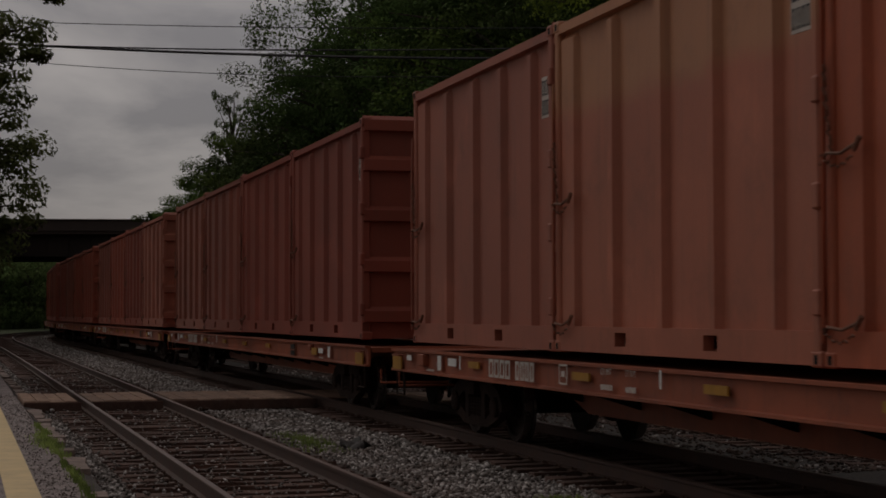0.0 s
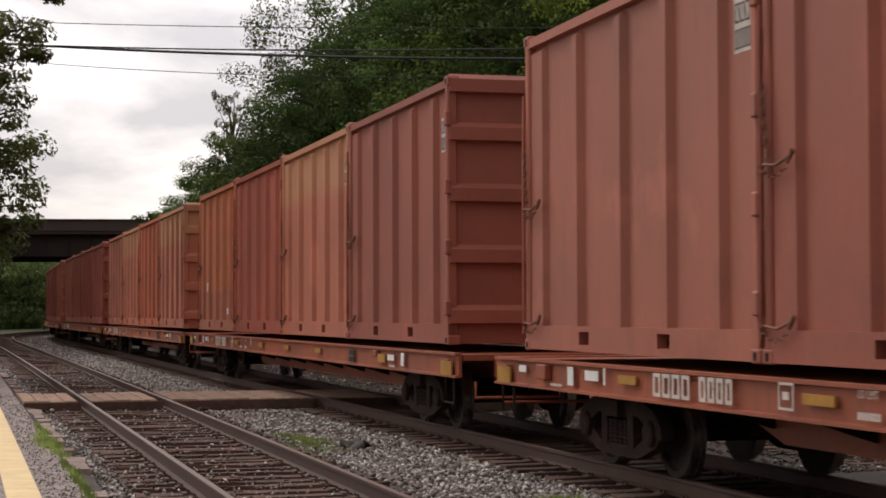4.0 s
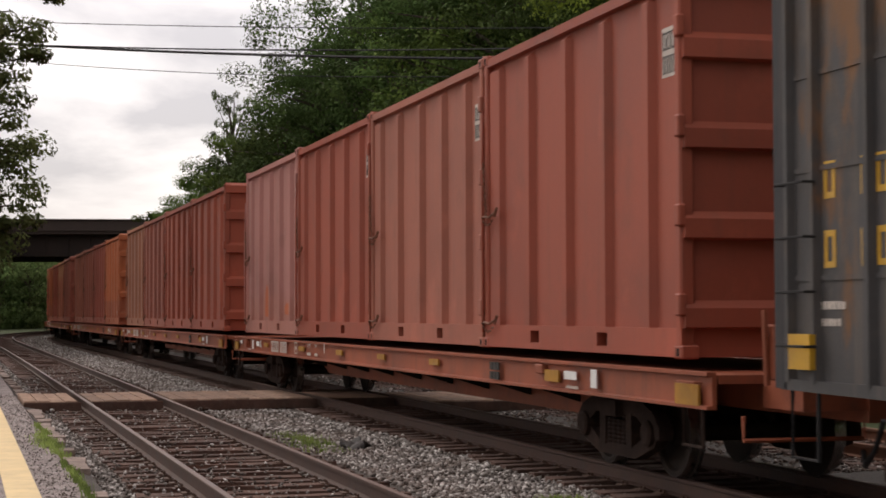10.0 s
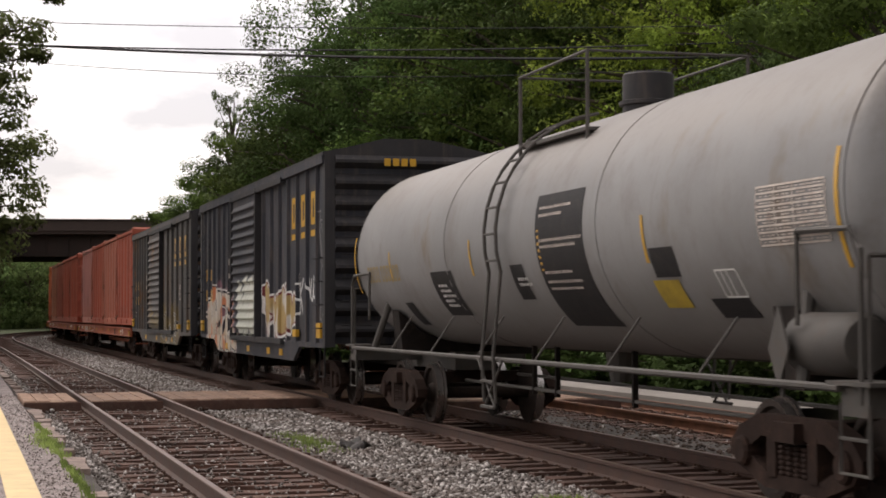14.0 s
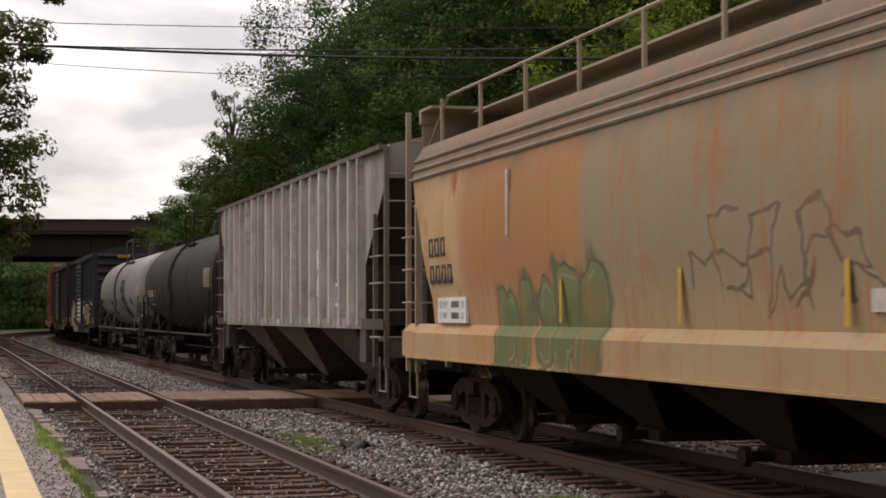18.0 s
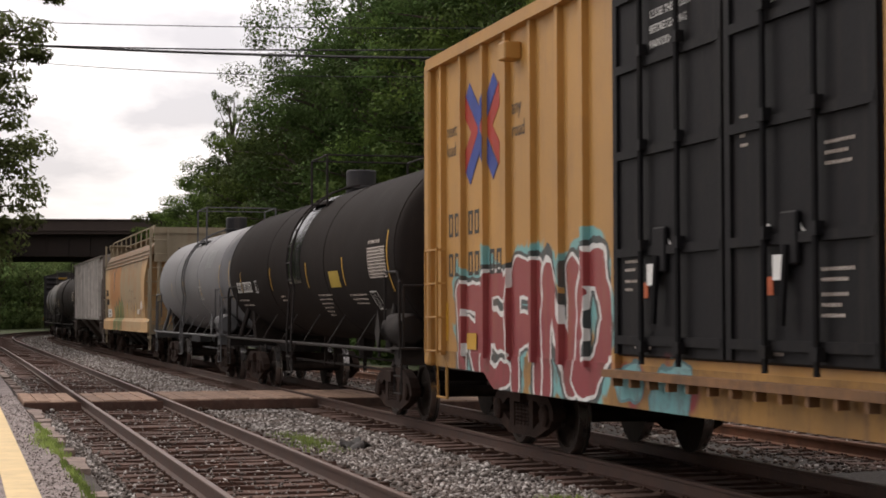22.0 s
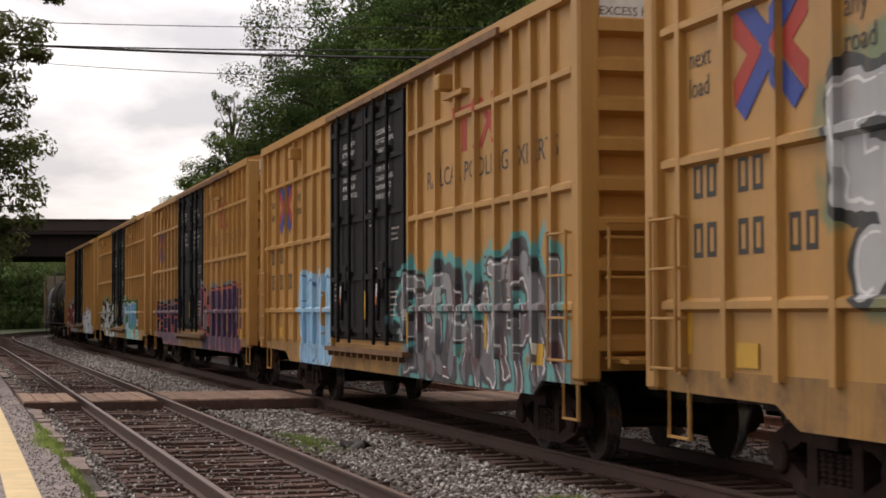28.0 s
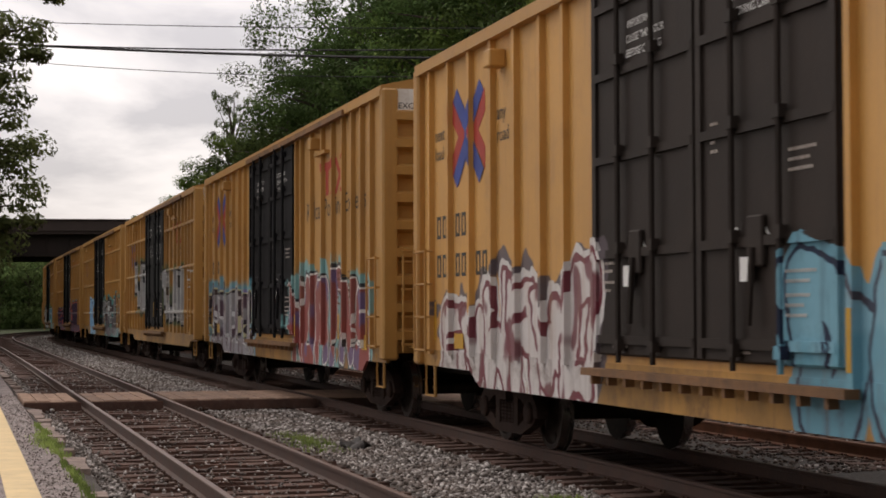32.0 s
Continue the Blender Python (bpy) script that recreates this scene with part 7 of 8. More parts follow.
def high_box_car(label, art, grid, slogan, faded=1.0, door=(0.0105, 0.0100, 0.0115)):
    ms = paint("mustard_car_side", shade(MUSTARD, faded), 0.5, 0, 0.12, 0.5, 24, 0.08, (0.24, 0.12, 0.05), 0.3, streak=0.3, art=art)
    md = paint("black_door_with_spray", door, 0.6, 0, 0.25, 1.2, 26, 0.1, (0.032, 0.027, 0.023), 0.3, streak=0.3, spec=0.13, art=art)
    msill = paint("rust_streaked_sill", shade(MUSTARD, faded * 0.72), 0.65, 0, 0.3, 1.1, 24, 0.15, (0.10, 0.05, 0.03), 0.7, streak=0.55, art=art)
    root = thing("box_car", label, "rail car", "high yellow box cars")
    h, W, zb, ze = 9.37, 1.49, 1.02, 4.90
    D0, D1 = -2.40, 2.54
    bm = bmesh.new()
    box(bm, -h, h, -W, W, zb, ze - 0.03)
    part("body", bm, ms, root)
    bm = bmesh.new()
    prism(bm, [(-W - 0.1, ze - 0.03), (W + 0.1, ze - 0.03), (W + 0.1, ze + 0.03), (0.5, ze + 0.26), (-0.5, ze + 0.26), (-W - 0.1, ze + 0.03)], -h - 0.03, h + 0.03, "X")
    part("roof", bm, m_must, root)
    for s2 in (1, -1):
        bm = bmesh.new()
        box(bm, -h, h, *sorted((s2 * W, s2 * (W + 0.11))), ze - 0.12, ze - 0.03)
        part("side_plate", bm, m_must, root)
        bm = bmesh.new()
        prism(bm, [(h, zb + 0.10), (h, 0.92), (h - 2.3, 0.90), (h - 2.7, 0.72), (-h + 1.6, 0.72), (-h + 1.3, 0.88), (-h, 0.88), (-h, zb + 0.10)], *sorted((s2 * (W - 0.03), s2 * (W + 0.012))))
        part("side_sill", bm, msill, root)
        posts = [8.8, 7.89, 6.95, 6.05, 5.15, 4.25, 3.5, D1 + 0.09, D0 - 0.09, -3.0, -3.9, -4.85, -5.7, -6.5, -7.2, -7.85, -8.5]
        for x in posts:
            bm = bmesh.new()
            prism(bm, [(x - 0.05, s2 * W), (x + 0.05, s2 * W), (x + 0.045, s2 * (W + 0.07)), (x - 0.045, s2 * (W + 0.07))], zb + 0.05, ze - 0.1, "Z")
            part("side_post", bm, ms, root)
        if grid:
            for z in (1.66, 2.89, 4.06):
                for a, b in ((D1 + 0.1, h - 0.2), (-h + 0.2, D0 - 0.1)):
                    bm = bmesh.new()
                    prism(bm, [(s2 * W, z - 0.06), (s2 * (W + 0.066), z - 0.03), (s2 * (W + 0.066), z + 0.03), (s2 * W, z + 0.06)], a, b, "X")
                    part("side_girt", bm, ms, root)
        # two plug door leaves with their locking bars
        for a, b in ((D0, (D0 + D1) / 2 - 0.02), ((D0 + D1) / 2 + 0.02, D1)):
            y0 = W + 0.01
            d = part("plug_door", soft_box(bmesh.new(), a, b, *sorted((s2 * y0, s2 * (W + 0.07))), zb + 0.18, ze - 0.16, 0.02), md, root, "black plug door leaf")
            bm = bmesh.new()
            for z in (1.35, 2.15, 3.05, 3.85, 4.5):
                box(bm, a + 0.04, b - 0.04, *sorted((s2 * (W + 0.07), s2 * (W + 0.105))), z - 0.04, z + 0.04)
            for x in (a + 0.06, b - 0.06):
                box(bm, x - 0.05, x + 0.05, *sorted((s2 * (W + 0.07), s2 * (W + 0.10))), zb + 0.2, ze - 0.18)
            part("door_frame", bm, md, d)
            bm = bmesh.new()
            for x in (a + (b - a) * 0.34, a + (b - a) * 0.68):
                tube(bm, [(x, s2 * (W + 0.135), zb + 0.12), (x, s2 * (W + 0.135), ze - 0.12)], 0.028, 6)
                for z in (1.3, 2.2, 3.1, 3.95, 4.6):
                    box(bm, x - 0.06, x + 0.06, *sorted((s2 * (W + 0.09), s2 * (W + 0.165))), z - 0.05, z + 0.05)
            part("locking_bar", bm, md, d)
            bm = bmesh.new()
            x = (a + b) / 2 + 0.08
            soft_box(bm, x - 0.14, x + 0.14, *sorted((s2 * (W + 0.07), s2 * (W + 0.12))), 1.95, 2.35)
            tube(bm, [(x, s2 * (W + 0.13), 2.1), (x + 0.04, s2 * (W + 0.15), 1.5)], 0.03, 6)
            part("door_handle", bm, md, d)
        bm = bmesh.new()
        box(bm, D0 - 0.2, D1 + 0.15, *sorted((s2 * (W + 0.05), s2 * (W + 0.17))), zb - 0.02, zb + 0.05)
        box(bm, D0 - 4.5, D1 + 0.15, *sorted((s2 * (W + 0.05), s2 * (W + 0.15))), ze - 0.14, ze - 0.05)
        for k in range(12):
            x = D0 + 0.1 + k * (D1 - D0 - 0.2) / 11
            box(bm, x - 0.03, x + 0.03, *sorted((s2 * (W + 0.06), s2 * (W + 0.15))), zb - 0.1, zb)
        part("door_rail", bm, m_rusty, root)
        for x in (5.6, -4.6):
            part("door_stop", soft_box(bmesh.new(), x, x + 0.25, *sorted((s2 * W, s2 * (W + 0.2))), 4.42, 4.62), ms, root)
        part("door_stop_rail", box(bmesh.new(), -5.3, -4.4, *sorted((s2 * W, s2 * (W + 0.1))), 4.3, 4.36), ms, root)
    for sgn in (1, -1):
        for k in range(9):
            bm = bmesh.new()
            z = zb + 0.15 + k * 0.40
            X = sgn * h
            prism(bm, [(X, z), (X + sgn * 0.13, z + 0.05), (X + sgn * 0.13, z + 0.17), (X, z + 0.22)], -W + 0.1, W - 0.1)
            part("end_rib", bm, m_must, root)
        bm = bmesh.new()
        box(bm, *sorted((sgn * (h + 0.001), sgn * (h + 0.05))), -W + 0.02, W - 0.02, ze - 0.47, ze - 0.02)
        part("white_end_band", bm, m_white, root, "white height-warning band")
        for s2 in (1, -1):
            bm = bmesh.new()
            soft_box(bm, *sorted((sgn * (h - 0.12), sgn * (h + 0.12))), *sorted((s2 * (W - 0.14), s2 * (W + 0.10))), zb - 0.1, ze - 0.02, 0.03)
            part("corner_post", bm, m_must, root)
            x = sgn * (h - 0.42)
            zs = [1.12, 1.55, 1.98, 2.41]
            stile = [tube(bmesh.new(), [(x + a, s2 * (W + 0.15), zs[0] - 0.03), (x + a, s2 * (W + 0.15), zs[-1] + 0.03)], 0.017, 5) for a in (-0.28, 0.28)]
            ladder = part("side_ladder", stile[0], m_must, root)
            part("stile", stile[1], m_must, ladder)
            for z in zs:
                bm = bmesh.new()
                grab(bm, x, z, 0.56, s2 * (W + 0.05), s2 * 0.10, 0.014)
                part("rung", bm, m_must, ladder)
            bm = bmesh.new()
            step(bm, x, s2 * (W + 0.0), 0.52, 1.0, 0.45, 0.022)
            part("step", bm, m_must, root)
        for y0, z in ((0.75, 1.15), (0.75, 1.55), (0.75, 1.95), (0.75, 2.35), (-1.3, 2.5)):
            part("end_rung", end_ladder(bmesh.new(), sgn * (h + 0.11), sgn, y0, 1.3, [z], 0.08, 0.016), m_must, root)
        for yy in (0.75, 1.3):
            bm = bmesh.new()
            tube(bm, [(sgn * (h + 0.19), yy, 1.05), (sgn * (h + 0.19), yy, 2.45)], 0.02, 5)
            part("ladder_stile", bm, m_must, root)
        bm = bmesh.new()
        box(bm, *sorted((sgn * h, sgn * (h + 0.45))), -1.2, 1.2, 1.10, 1.14)
        part("end_platform", bm, m_must, root)
        truck(root, sgn * 6.95)
        bm = bmesh.new()
        box(bm, *sorted((sgn * 5.6, sgn * (h + 0.4))), -0.32, 0.32, 0.70, 1.0)
        part("draft_sill", bm, m_dark, root)
    words("EXCESS HEIGHT CAR", 0.125, m_blackstencil, root, Matrix.Translation((-h - 0.053, 1.34, ze - 0.31)) @ Matrix(((0, 0, -1, 0), (-1, 0, 0, 0), (0, 1, 0, 0), (0, 0, 0, 1))), label="black warning lettering on white")
    bm = bmesh.new()
    box(bm, -4.6, 4.6, -0.3, 0.3, 0.55, 1.0)
    for x in (-3.6, -1.2, 1.2, 3.6):
        box(bm, x - 0.05, x + 0.05, -1.4, 1.4, 0.75, 1.0)
    part("centre_sill", bm, m_dark, root)
    couplers(root, 10.33)
    y = W + 0.001
    # crossed red and blue emblem, its slogan, and the rest of the lettering
    if faded > 0:
        ec, es = (3.64, 0.50) if grid else (3.80, 0.61)
        for k, (m, dz) in enumerate(((m_red, 0.0), (m_blue, 0.004))):
            if k == 0:
                shapes = [[(0.76, 0.34), (0.74, 0.80), (0.14, 0.0), (0.74, -0.80), (0.76, -0.36), (0.46, 0.0)], [(-0.76, 0.34), (-0.74, 0.80), (-0.14, 0.0), (-0.74, -0.80), (-0.76, -0.36), (-0.46, 0.0)]]
            else:
                shapes = [[(0.70, 0.76), (0.52, 1.0), (0.0, 0.34), (0.12, 0.02)], [(-0.70, 0.76), (-0.52, 1.0), (0.0, 0.34), (-0.12, 0.02)], [(0.12, -0.02), (0.0, -0.34), (0.50, -1.04), (0.70, -0.78)], [(-0.12, -0.02), (0.0, -0.34), (-0.50, -1.04), (-0.70, -0.78)], [(0.0, 0.36), (0.16, 0.0), (0.0, -0.36), (-0.16, 0.0)]]
            over_posts("crossed_emblem", [[(7.14 + px * (0.85 if grid else 0.95), ec + pz * es) for px, pz in pts] for pts in shapes], m, root, y + dz, posts, 0.045, W + 0.07 + dz * 0.4, "red emblem shape" if k == 0 else "blue emblem shape", 0.0004)
        for text, x, z in (("next", 8.68, ec + 0.03), ("load", 8.68, ec - 0.22), ("any", 5.95, ec + 0.04), ("road", 5.95, ec - 0.22)):
            words(text, 0.25, m_blackstencil, root, on_side(x, y + 0.004, z), label="black painted lettering")
    # the car's marks and number as hollow bars, two to a bay
    for z, xs in ((2.56, (8.6, 7.72)), (2.06, (8.6, 7.72, 6.82))):
        for x0 in xs:
            for k in (0, 1):
                bm, x = bmesh.new(), x0 - 0.27 * k
                for a, b, c, e in ((0, 0.045, 0, 0.29), (0.135, 0.18, 0, 0.29), (0.045, 0.135, 0, 0.045), (0.045, 0.135, 0.245, 0.29)):
                    box(bm, x - b, x - a, y, y + 0.004, z + c, z + e)
                part("stencil_bar", bm, m_blackstencil, root)
    # red house mark as a plain T-and-cross shape
    over_posts("red_house_mark", [rect(-5.75, -4.65, 4.02, 4.16), rect(-5.2, -4.98, 3.6, 4.02), [(-5.85, 3.58), (-5.68, 3.58), (-6.38, 4.18), (-6.55, 4.18)], [(-6.55, 3.58), (-6.38, 3.58), (-5.68, 4.18), (-5.85, 4.18)]], m_red, root, y, posts, 0.045, W + 0.07, "red house mark")
    words("Railcar Pooling Experts" if slogan else "RAILCAR POOLING EXPERTS", 0.46 if slogan else 0.34, m_blackstencil, root, on_side(-3.30, y + 0.003, 3.24), label="black painted slogan", stretch=1.10 if slogan else 1.22)
    yy = W + 0.075
    left = ("CLOSE THIS DOOR", "BEFORE CLOSING", "MAIN DOOR") if not grid else ("CLOSE THIS DOOR", "BEFORE CLOSING", "MAIN DOOR", "", "CIERRE ESTA PUERTA", "ANTES DE CERRAR", "LA PUERTA PRINCIPAL")
    if door[0] > 0.03:
        left = ("-IMPORTANT-", "CLOSE THIS DOOR", "BEFORE CLOSING", "MAIN DOOR")
    right_ = ("CLOSE AND LOCK", "BOTH DOORS BEFORE", "MOVING CAR") if not grid else ("CLOSE AND LOCK", "BOTH DOORS BEFORE", "MOVING CAR", "", "CIERRE Y PONGA", "EL SEGURO EN AMBAS", "PUERTAS ANTES DE", "MOVER EL CARRO")
    for lines, x, z in ((left, 1.66, 4.22), (right_, -0.66, 4.22)):
        for k, text in enumerate(lines):
            if text:
                words(text, 0.105, m_white, root, on_side(x, yy + 0.002, z - 0.135 * k), label="white door instruction")
    # small stencils, stickers and the fanned lettering over each door handle
    for x, z, n, m in ((-0.22, 3.15, 3, 4), (-1.62, 2.82, 9, 3), (-1.55, 1.92, 10, 2), (-1.55, 1.74, 8, 3), (2.28, 2.08, 7, 2), (2.28, 1.90, 6, 2), (2.05, 1.30, 8, 1), (-0.55, 1.30, 8, 1)):
        for row in range(m):
            bm = bmesh.new()
            for k in range(n - (row * 2) % 3):
                box(bm, x - 0.05 * k - 0.022, x - 0.05 * k, yy, yy + 0.003, z - 0.075 * row - 0.026, z - 0.075 * row)
            tagged(part("stencil_line", bm, m_pale, root), kind="stuff")
    for hx in (1.40, -1.10):
        for k in (-2, -1, 1, 2):
            c, a = Vector((hx - 0.075 * k, 2.30 - 0.022 * k * k)), 0.55 * (1 if k > 0 else -1)
            ux, uz = Vector((math.cos(a), -math.sin(a) * -1)) * 0.085, Vector((-math.sin(a) * -1, math.cos(a))) * 0.022
            quad = [c - ux - uz, c + ux - uz, c + ux + uz, c - ux + uz]
            part("fan_stencil", prism(bmesh.new(), [(q.x, q.y) for q in quad], yy, yy + 0.003), m_white, root, "white fanned stencil bar")
        part("door_sticker", box(bmesh.new(), hx + 0.05, hx + 0.23, yy + 0.05, yy + 0.056, 1.84, 2.03), m_sheet, root, "white sticker on the door")
        if door[0] < 0.03:
            part("door_sticker", box(bmesh.new(), hx + 0.33, hx + 0.50, yy, yy + 0.003, 1.73, 1.87), m_orange, root, "orange-red sticker on the door")
    bm = bmesh.new()
    for k in range(12):
        a, b = k * math.pi / 6, (k + 1) * math.pi / 6
        prism(bm, [(-0.69 + r * math.cos(e) * 0.8, 2.20 + r * math.sin(e)) for r, e in ((0.075, a), (0.075, b), (0.05, b), (0.05, a))], yy, yy + 0.003)
    part("ring_stencil", bm, m_white, root, "white ring stencil")
    for k in range(6):
        bm = bmesh.new()
        for x0 in (-5.92, -6.30, -6.72, -7.02):
            for j in range(3 - (k + int(x0 * 10)) % 2):
                box(bm, x0 - 0.06 * j - 0.035, x0 - 0.06 * j, y, y + 0.003, 2.25 - 0.1 * k, 2.285 - 0.1 * k)
        tagged(part("stencil_line", bm, m_rusty, root, "faded brown stencil"), kind="stuff")
    plate = part("inspection_plate", box(bmesh.new(), -7.30, -6.82, y, y + 0.004, 1.42, 1.76), m_sheet, root, "black inspection stencil with a white frame")
    for x0, x1, z0, z1 in ((-7.03, -6.85, 1.53, 1.74), (-7.27, -7.06, 1.53, 1.74), (-7.27, -6.85, 1.44, 1.51)):
        part("stencil_field", box(bmesh.new(), x0, x1, y + 0.004, y + 0.007, z0, z1), m_blackstencil, plate)
    if grid:
        plain_marks(root, m_reflect, [(-0.02, yy + 0.032, 1.51, 1, 0.46, 0.07)], "reflector")
    if grid and not slogan and "white" in label:
        plate = part("number_patch", box(bmesh.new(), -5.72, -5.02, W + 0.012, W + 0.016, 0.90, 1.07), m_must, root, "bare mustard patch round a small number")
        for k in range(5):
            part("stencil_bar", box(bmesh.new(), -5.22 - 0.085 * k, -5.16 - 0.085 * k, W + 0.016, W + 0.018, 0.94, 1.03), m_blackstencil, plate)
    part("warning_label", box(bmesh.new(), -8.12, -7.66, y, y + 0.012, 1.10, 1.27), m_reflect, root, "yellow warning label")
    plain_marks(root, m_reflect, [(8.75, y, 1.25, 1, 0.55, 0.09), (5.2, y, 1.25, 1, 0.5, 0.09), (D0 - 0.055, W + 0.071, 1.18, 1, 0.45, 0.07), (-5.92, y, 1.18, 1, 0.45, 0.10), (-7.75, y + 0.012, 1.04, 1, 0.16, 0.36), (7.75, y + 0.012, 1.16, 1, 0.2, 0.4)], "reflector")
    return root


# ==== the train ====
V, ACC = 12.5, -0.00398


def run(s20, t):
    """Where a point of the train stands at t, which at 20 s stands at s20."""
    return s20 + V * (t - 20) + ACC * (t - 20) ** 2 / 2


train = []      # (thing, place of its middle at 20 s, distance of its trucks from the middle, offset in the car's frame)

car0 = flat_car()
CAR_PITCH = 27.68
FIRST = 164.15          # front of the first container on the last flat car
kinds = {k: container(k, s) for k, s in (("orange", 2), ("rust", 0), ("brick", 3), ("tan", 0), ("pink", 1), ("olive", 0), ("brown", 0), ("vivid", 0), ("sand", 0))}
ORDER = [
    ["pink", "brick", "tan", "brick"],              # the last flat car
    ["olive", "brown", "brick", "brick"],
    ["tan", "brown", "rust", "orange"],
    ["orange", "brick", "sand", "brown"],
    ["tan", "sand", "vivid", "sand"],
    ["tan", "brown", "rust", "rust"],
    ["brown", "brick", "rust", "tan"],
    ["rust", "brown", "brick", "brick"],
    ["brick", "tan", "rust", "brown"],
    ["rust", "rust", "brown", "rust"]]
placed = set()
for n, row in enumerate(ORDER):
    front = FIRST + n * CAR_PITCH
    mid = front - 12.24
    fc = car0 if n == 0 else copy_thing(car0, Matrix())
    train.append((fc, mid, 9.6, 0.0, 0.0))
    for k, tint in enumerate(row):
        c = kinds[tint] if tint not in placed else copy_thing(kinds[tint], Matrix())
        placed.add(tint)
        train.append((c, mid, 9.6, 12.24 - 3.06 - 6.12 * k, CB))

# brake stand at the rear end of the last flat car
bm = soft_box(bmesh.new(), -13.60, -13.44, 0.98, 1.10, 1.04, 1.50)
tube(bm, [(-13.52, 1.12, 1.0), (-13.52, 1.14, 1.62)], 0.03, 6)
part("brake_stand", bm, m_flat, car0)

WHITE, BLACKP, SCRAWL = (0.70, 0.70, 0.68), (0.02, 0.02, 0.022), (0.22, 0.22, 0.22)
b1 = old_box_car("dark grey box car with faint white scrawls", [
    dict(word="SMWRZSUJSMW", u0=-4.7, u1=-1.1, v0=0.78, v1=1.72, fills=((0.10, 0.095, 0.09), (0.085, 0.08, 0.075)), line=(0.58, 0.57, 0.53), w=0.05, lw=0.022, haze=(((0.17, 0.12, 0.045), 0.22, 0.20),), seed=3.0, rag=0.45, wob=0.9, lean=0.2),
    dict(word="AZR", u0=-0.7, u1=1.6, v0=1.15, v1=1.85, fills=((0.15, 0.11, 0.05), (0.20, 0.14, 0.05)), line=(0.14, 0.13, 0.12), w=0.09, lw=0.02, haze=(((0.12, 0.09, 0.05), 0.12, 0.16),), seed=6.0, rag=0.3, wob=0.6)],
    -3.8, 1.12, (0.074, 0.070, 0.070), (((0.085, 0.062, 0.048), 0.8, 0.52, 0.5), ((0.19, 0.085, 0.032), 1.5, 0.565, 0.4)), (1.85, 2.65, 3.35))
b2 = old_box_car("dark grey box car with bright sprayed lettering", [
    dict(word="RADJOU", u0=2.1, u1=6.55, v0=0.74, v1=2.28, fills=((0.62, 0.53, 0.42), (0.64, 0.58, 0.50), (0.62, 0.20, 0.08)), line=(0.03, 0.025, 0.035), halo=(0.66, 0.64, 0.60), w=0.16, lw=0.045, hw=0.035, haze=(((0.22, 0.10, 0.13), 0.10, 0.06),), seed=7.0, rag=0.18),
    dict(word="IIH", u0=-0.8, u1=1.5, v0=1.22, v1=2.28, fills=((0.56, 0.58, 0.50), (0.60, 0.61, 0.54)), line=(0.54, 0.55, 0.48), halo=(0.30, 0.31, 0.28), w=0.30, lw=0.06, hw=0.05, seed=1.0, rag=0.1, wob=0.2),
    dict(word="DYUN", u0=-4.7, u1=-1.65, v0=1.12, v1=2.45, fills=((0.40, 0.28, 0.11), (0.42, 0.31, 0.13), (0.62, 0.60, 0.56)), line=(0.16, 0.03, 0.035), halo=WHITE, w=0.18, lw=0.035, hw=0.05, seed=4.0, rag=0.35, lean=0.2),
    dict(word="YEK", u0=-5.6, u1=-4.75, v0=1.55, v1=2.3, fills=(WHITE, WHITE), line=WHITE, w=0.018, lw=0.004, seed=31.0, rag=0.3, wob=0.3),
    dict(word="VUL", u0=-6.75, u1=-6.1, v0=1.85, v1=2.28, fills=(WHITE, WHITE), line=WHITE, w=0.02, lw=0.004, seed=33.0, rag=0.05, wob=0.2),
    dict(word="ZSE", u0=-7.6, u1=-7.05, v0=1.5, v1=3.6, fills=(SCRAWL, SCRAWL), line=SCRAWL, w=0.014, lw=0.003, seed=35.0, rag=0.4, wob=0.5)], -4.5, 0.92, (0.034, 0.036, 0.046))
train += [(b1, 129.6, 5.85, 0.0, 0.0), (b2, 112.1, 5.85, 0.0, 0.0)]

# the last zone puts stains and the shade under the curve into the colour
m_t1 = paint("stained_grey_tank_shaded_below", (0.255, 0.252, 0.25), 0.5, 0, 0.12, 0.5, 22, 0.04, (0.13, 0.105, 0.09), 0.45, streak=0.22, spec=0.35, patch=(((0.19, 0.155, 0.12), 0.75, 0.60, 0.5),), zones=((2, 3.2, 9.0, 0.35, (0.22, 0.19, 0.165), 0.6), (2, -1.0, 1.9, 0.3, (0.17, 0.155, 0.145), 0.5)))
m_t2 = paint("sooty_black_tank", (0.021, 0.0155, 0.0135), 0.7, 0, 0.3, 0.5, 22, 0.06, (0.05, 0.04, 0.034), 0.4, streak=0.3, spec=0.2)
m_t3 = paint("smooth_grey_tank", (0.225, 0.225, 0.235), 0.5, 0, 0.1, 0.5, 22, 0.05, (0.15, 0.135, 0.12), 0.35, streak=0.2, spec=0.35)
m_t4 = paint("black_tank", (0.0150, 0.0112, 0.0098), 0.8, 0, 0.2, 0.5, 22, 0.05, (0.03, 0.023, 0.019), 0.3, streak=0.2, spec=0.10)
m_gloss = paint("glossy_black_band", (0.012, 0.012, 0.013), 0.22, 0, 0.2, 0.8, 22, 0.02, (0.03, 0.027, 0.025), 0.3, streak=0.2)
m_f1 = paint("grimy_grey_tank_frame", (0.085, 0.078, 0.071), 0.65, 0, 0.2, 2, 24, 0.1, (0.10, 0.07, 0.055), 0.5, spec=0.3)
m_f2 = paint("black_tank_frame", (0.026, 0.022, 0.021), 0.75, 0, 0.2, 2, 24, 0.1, (0.065, 0.042, 0.033), 0.4, spec=0.2)
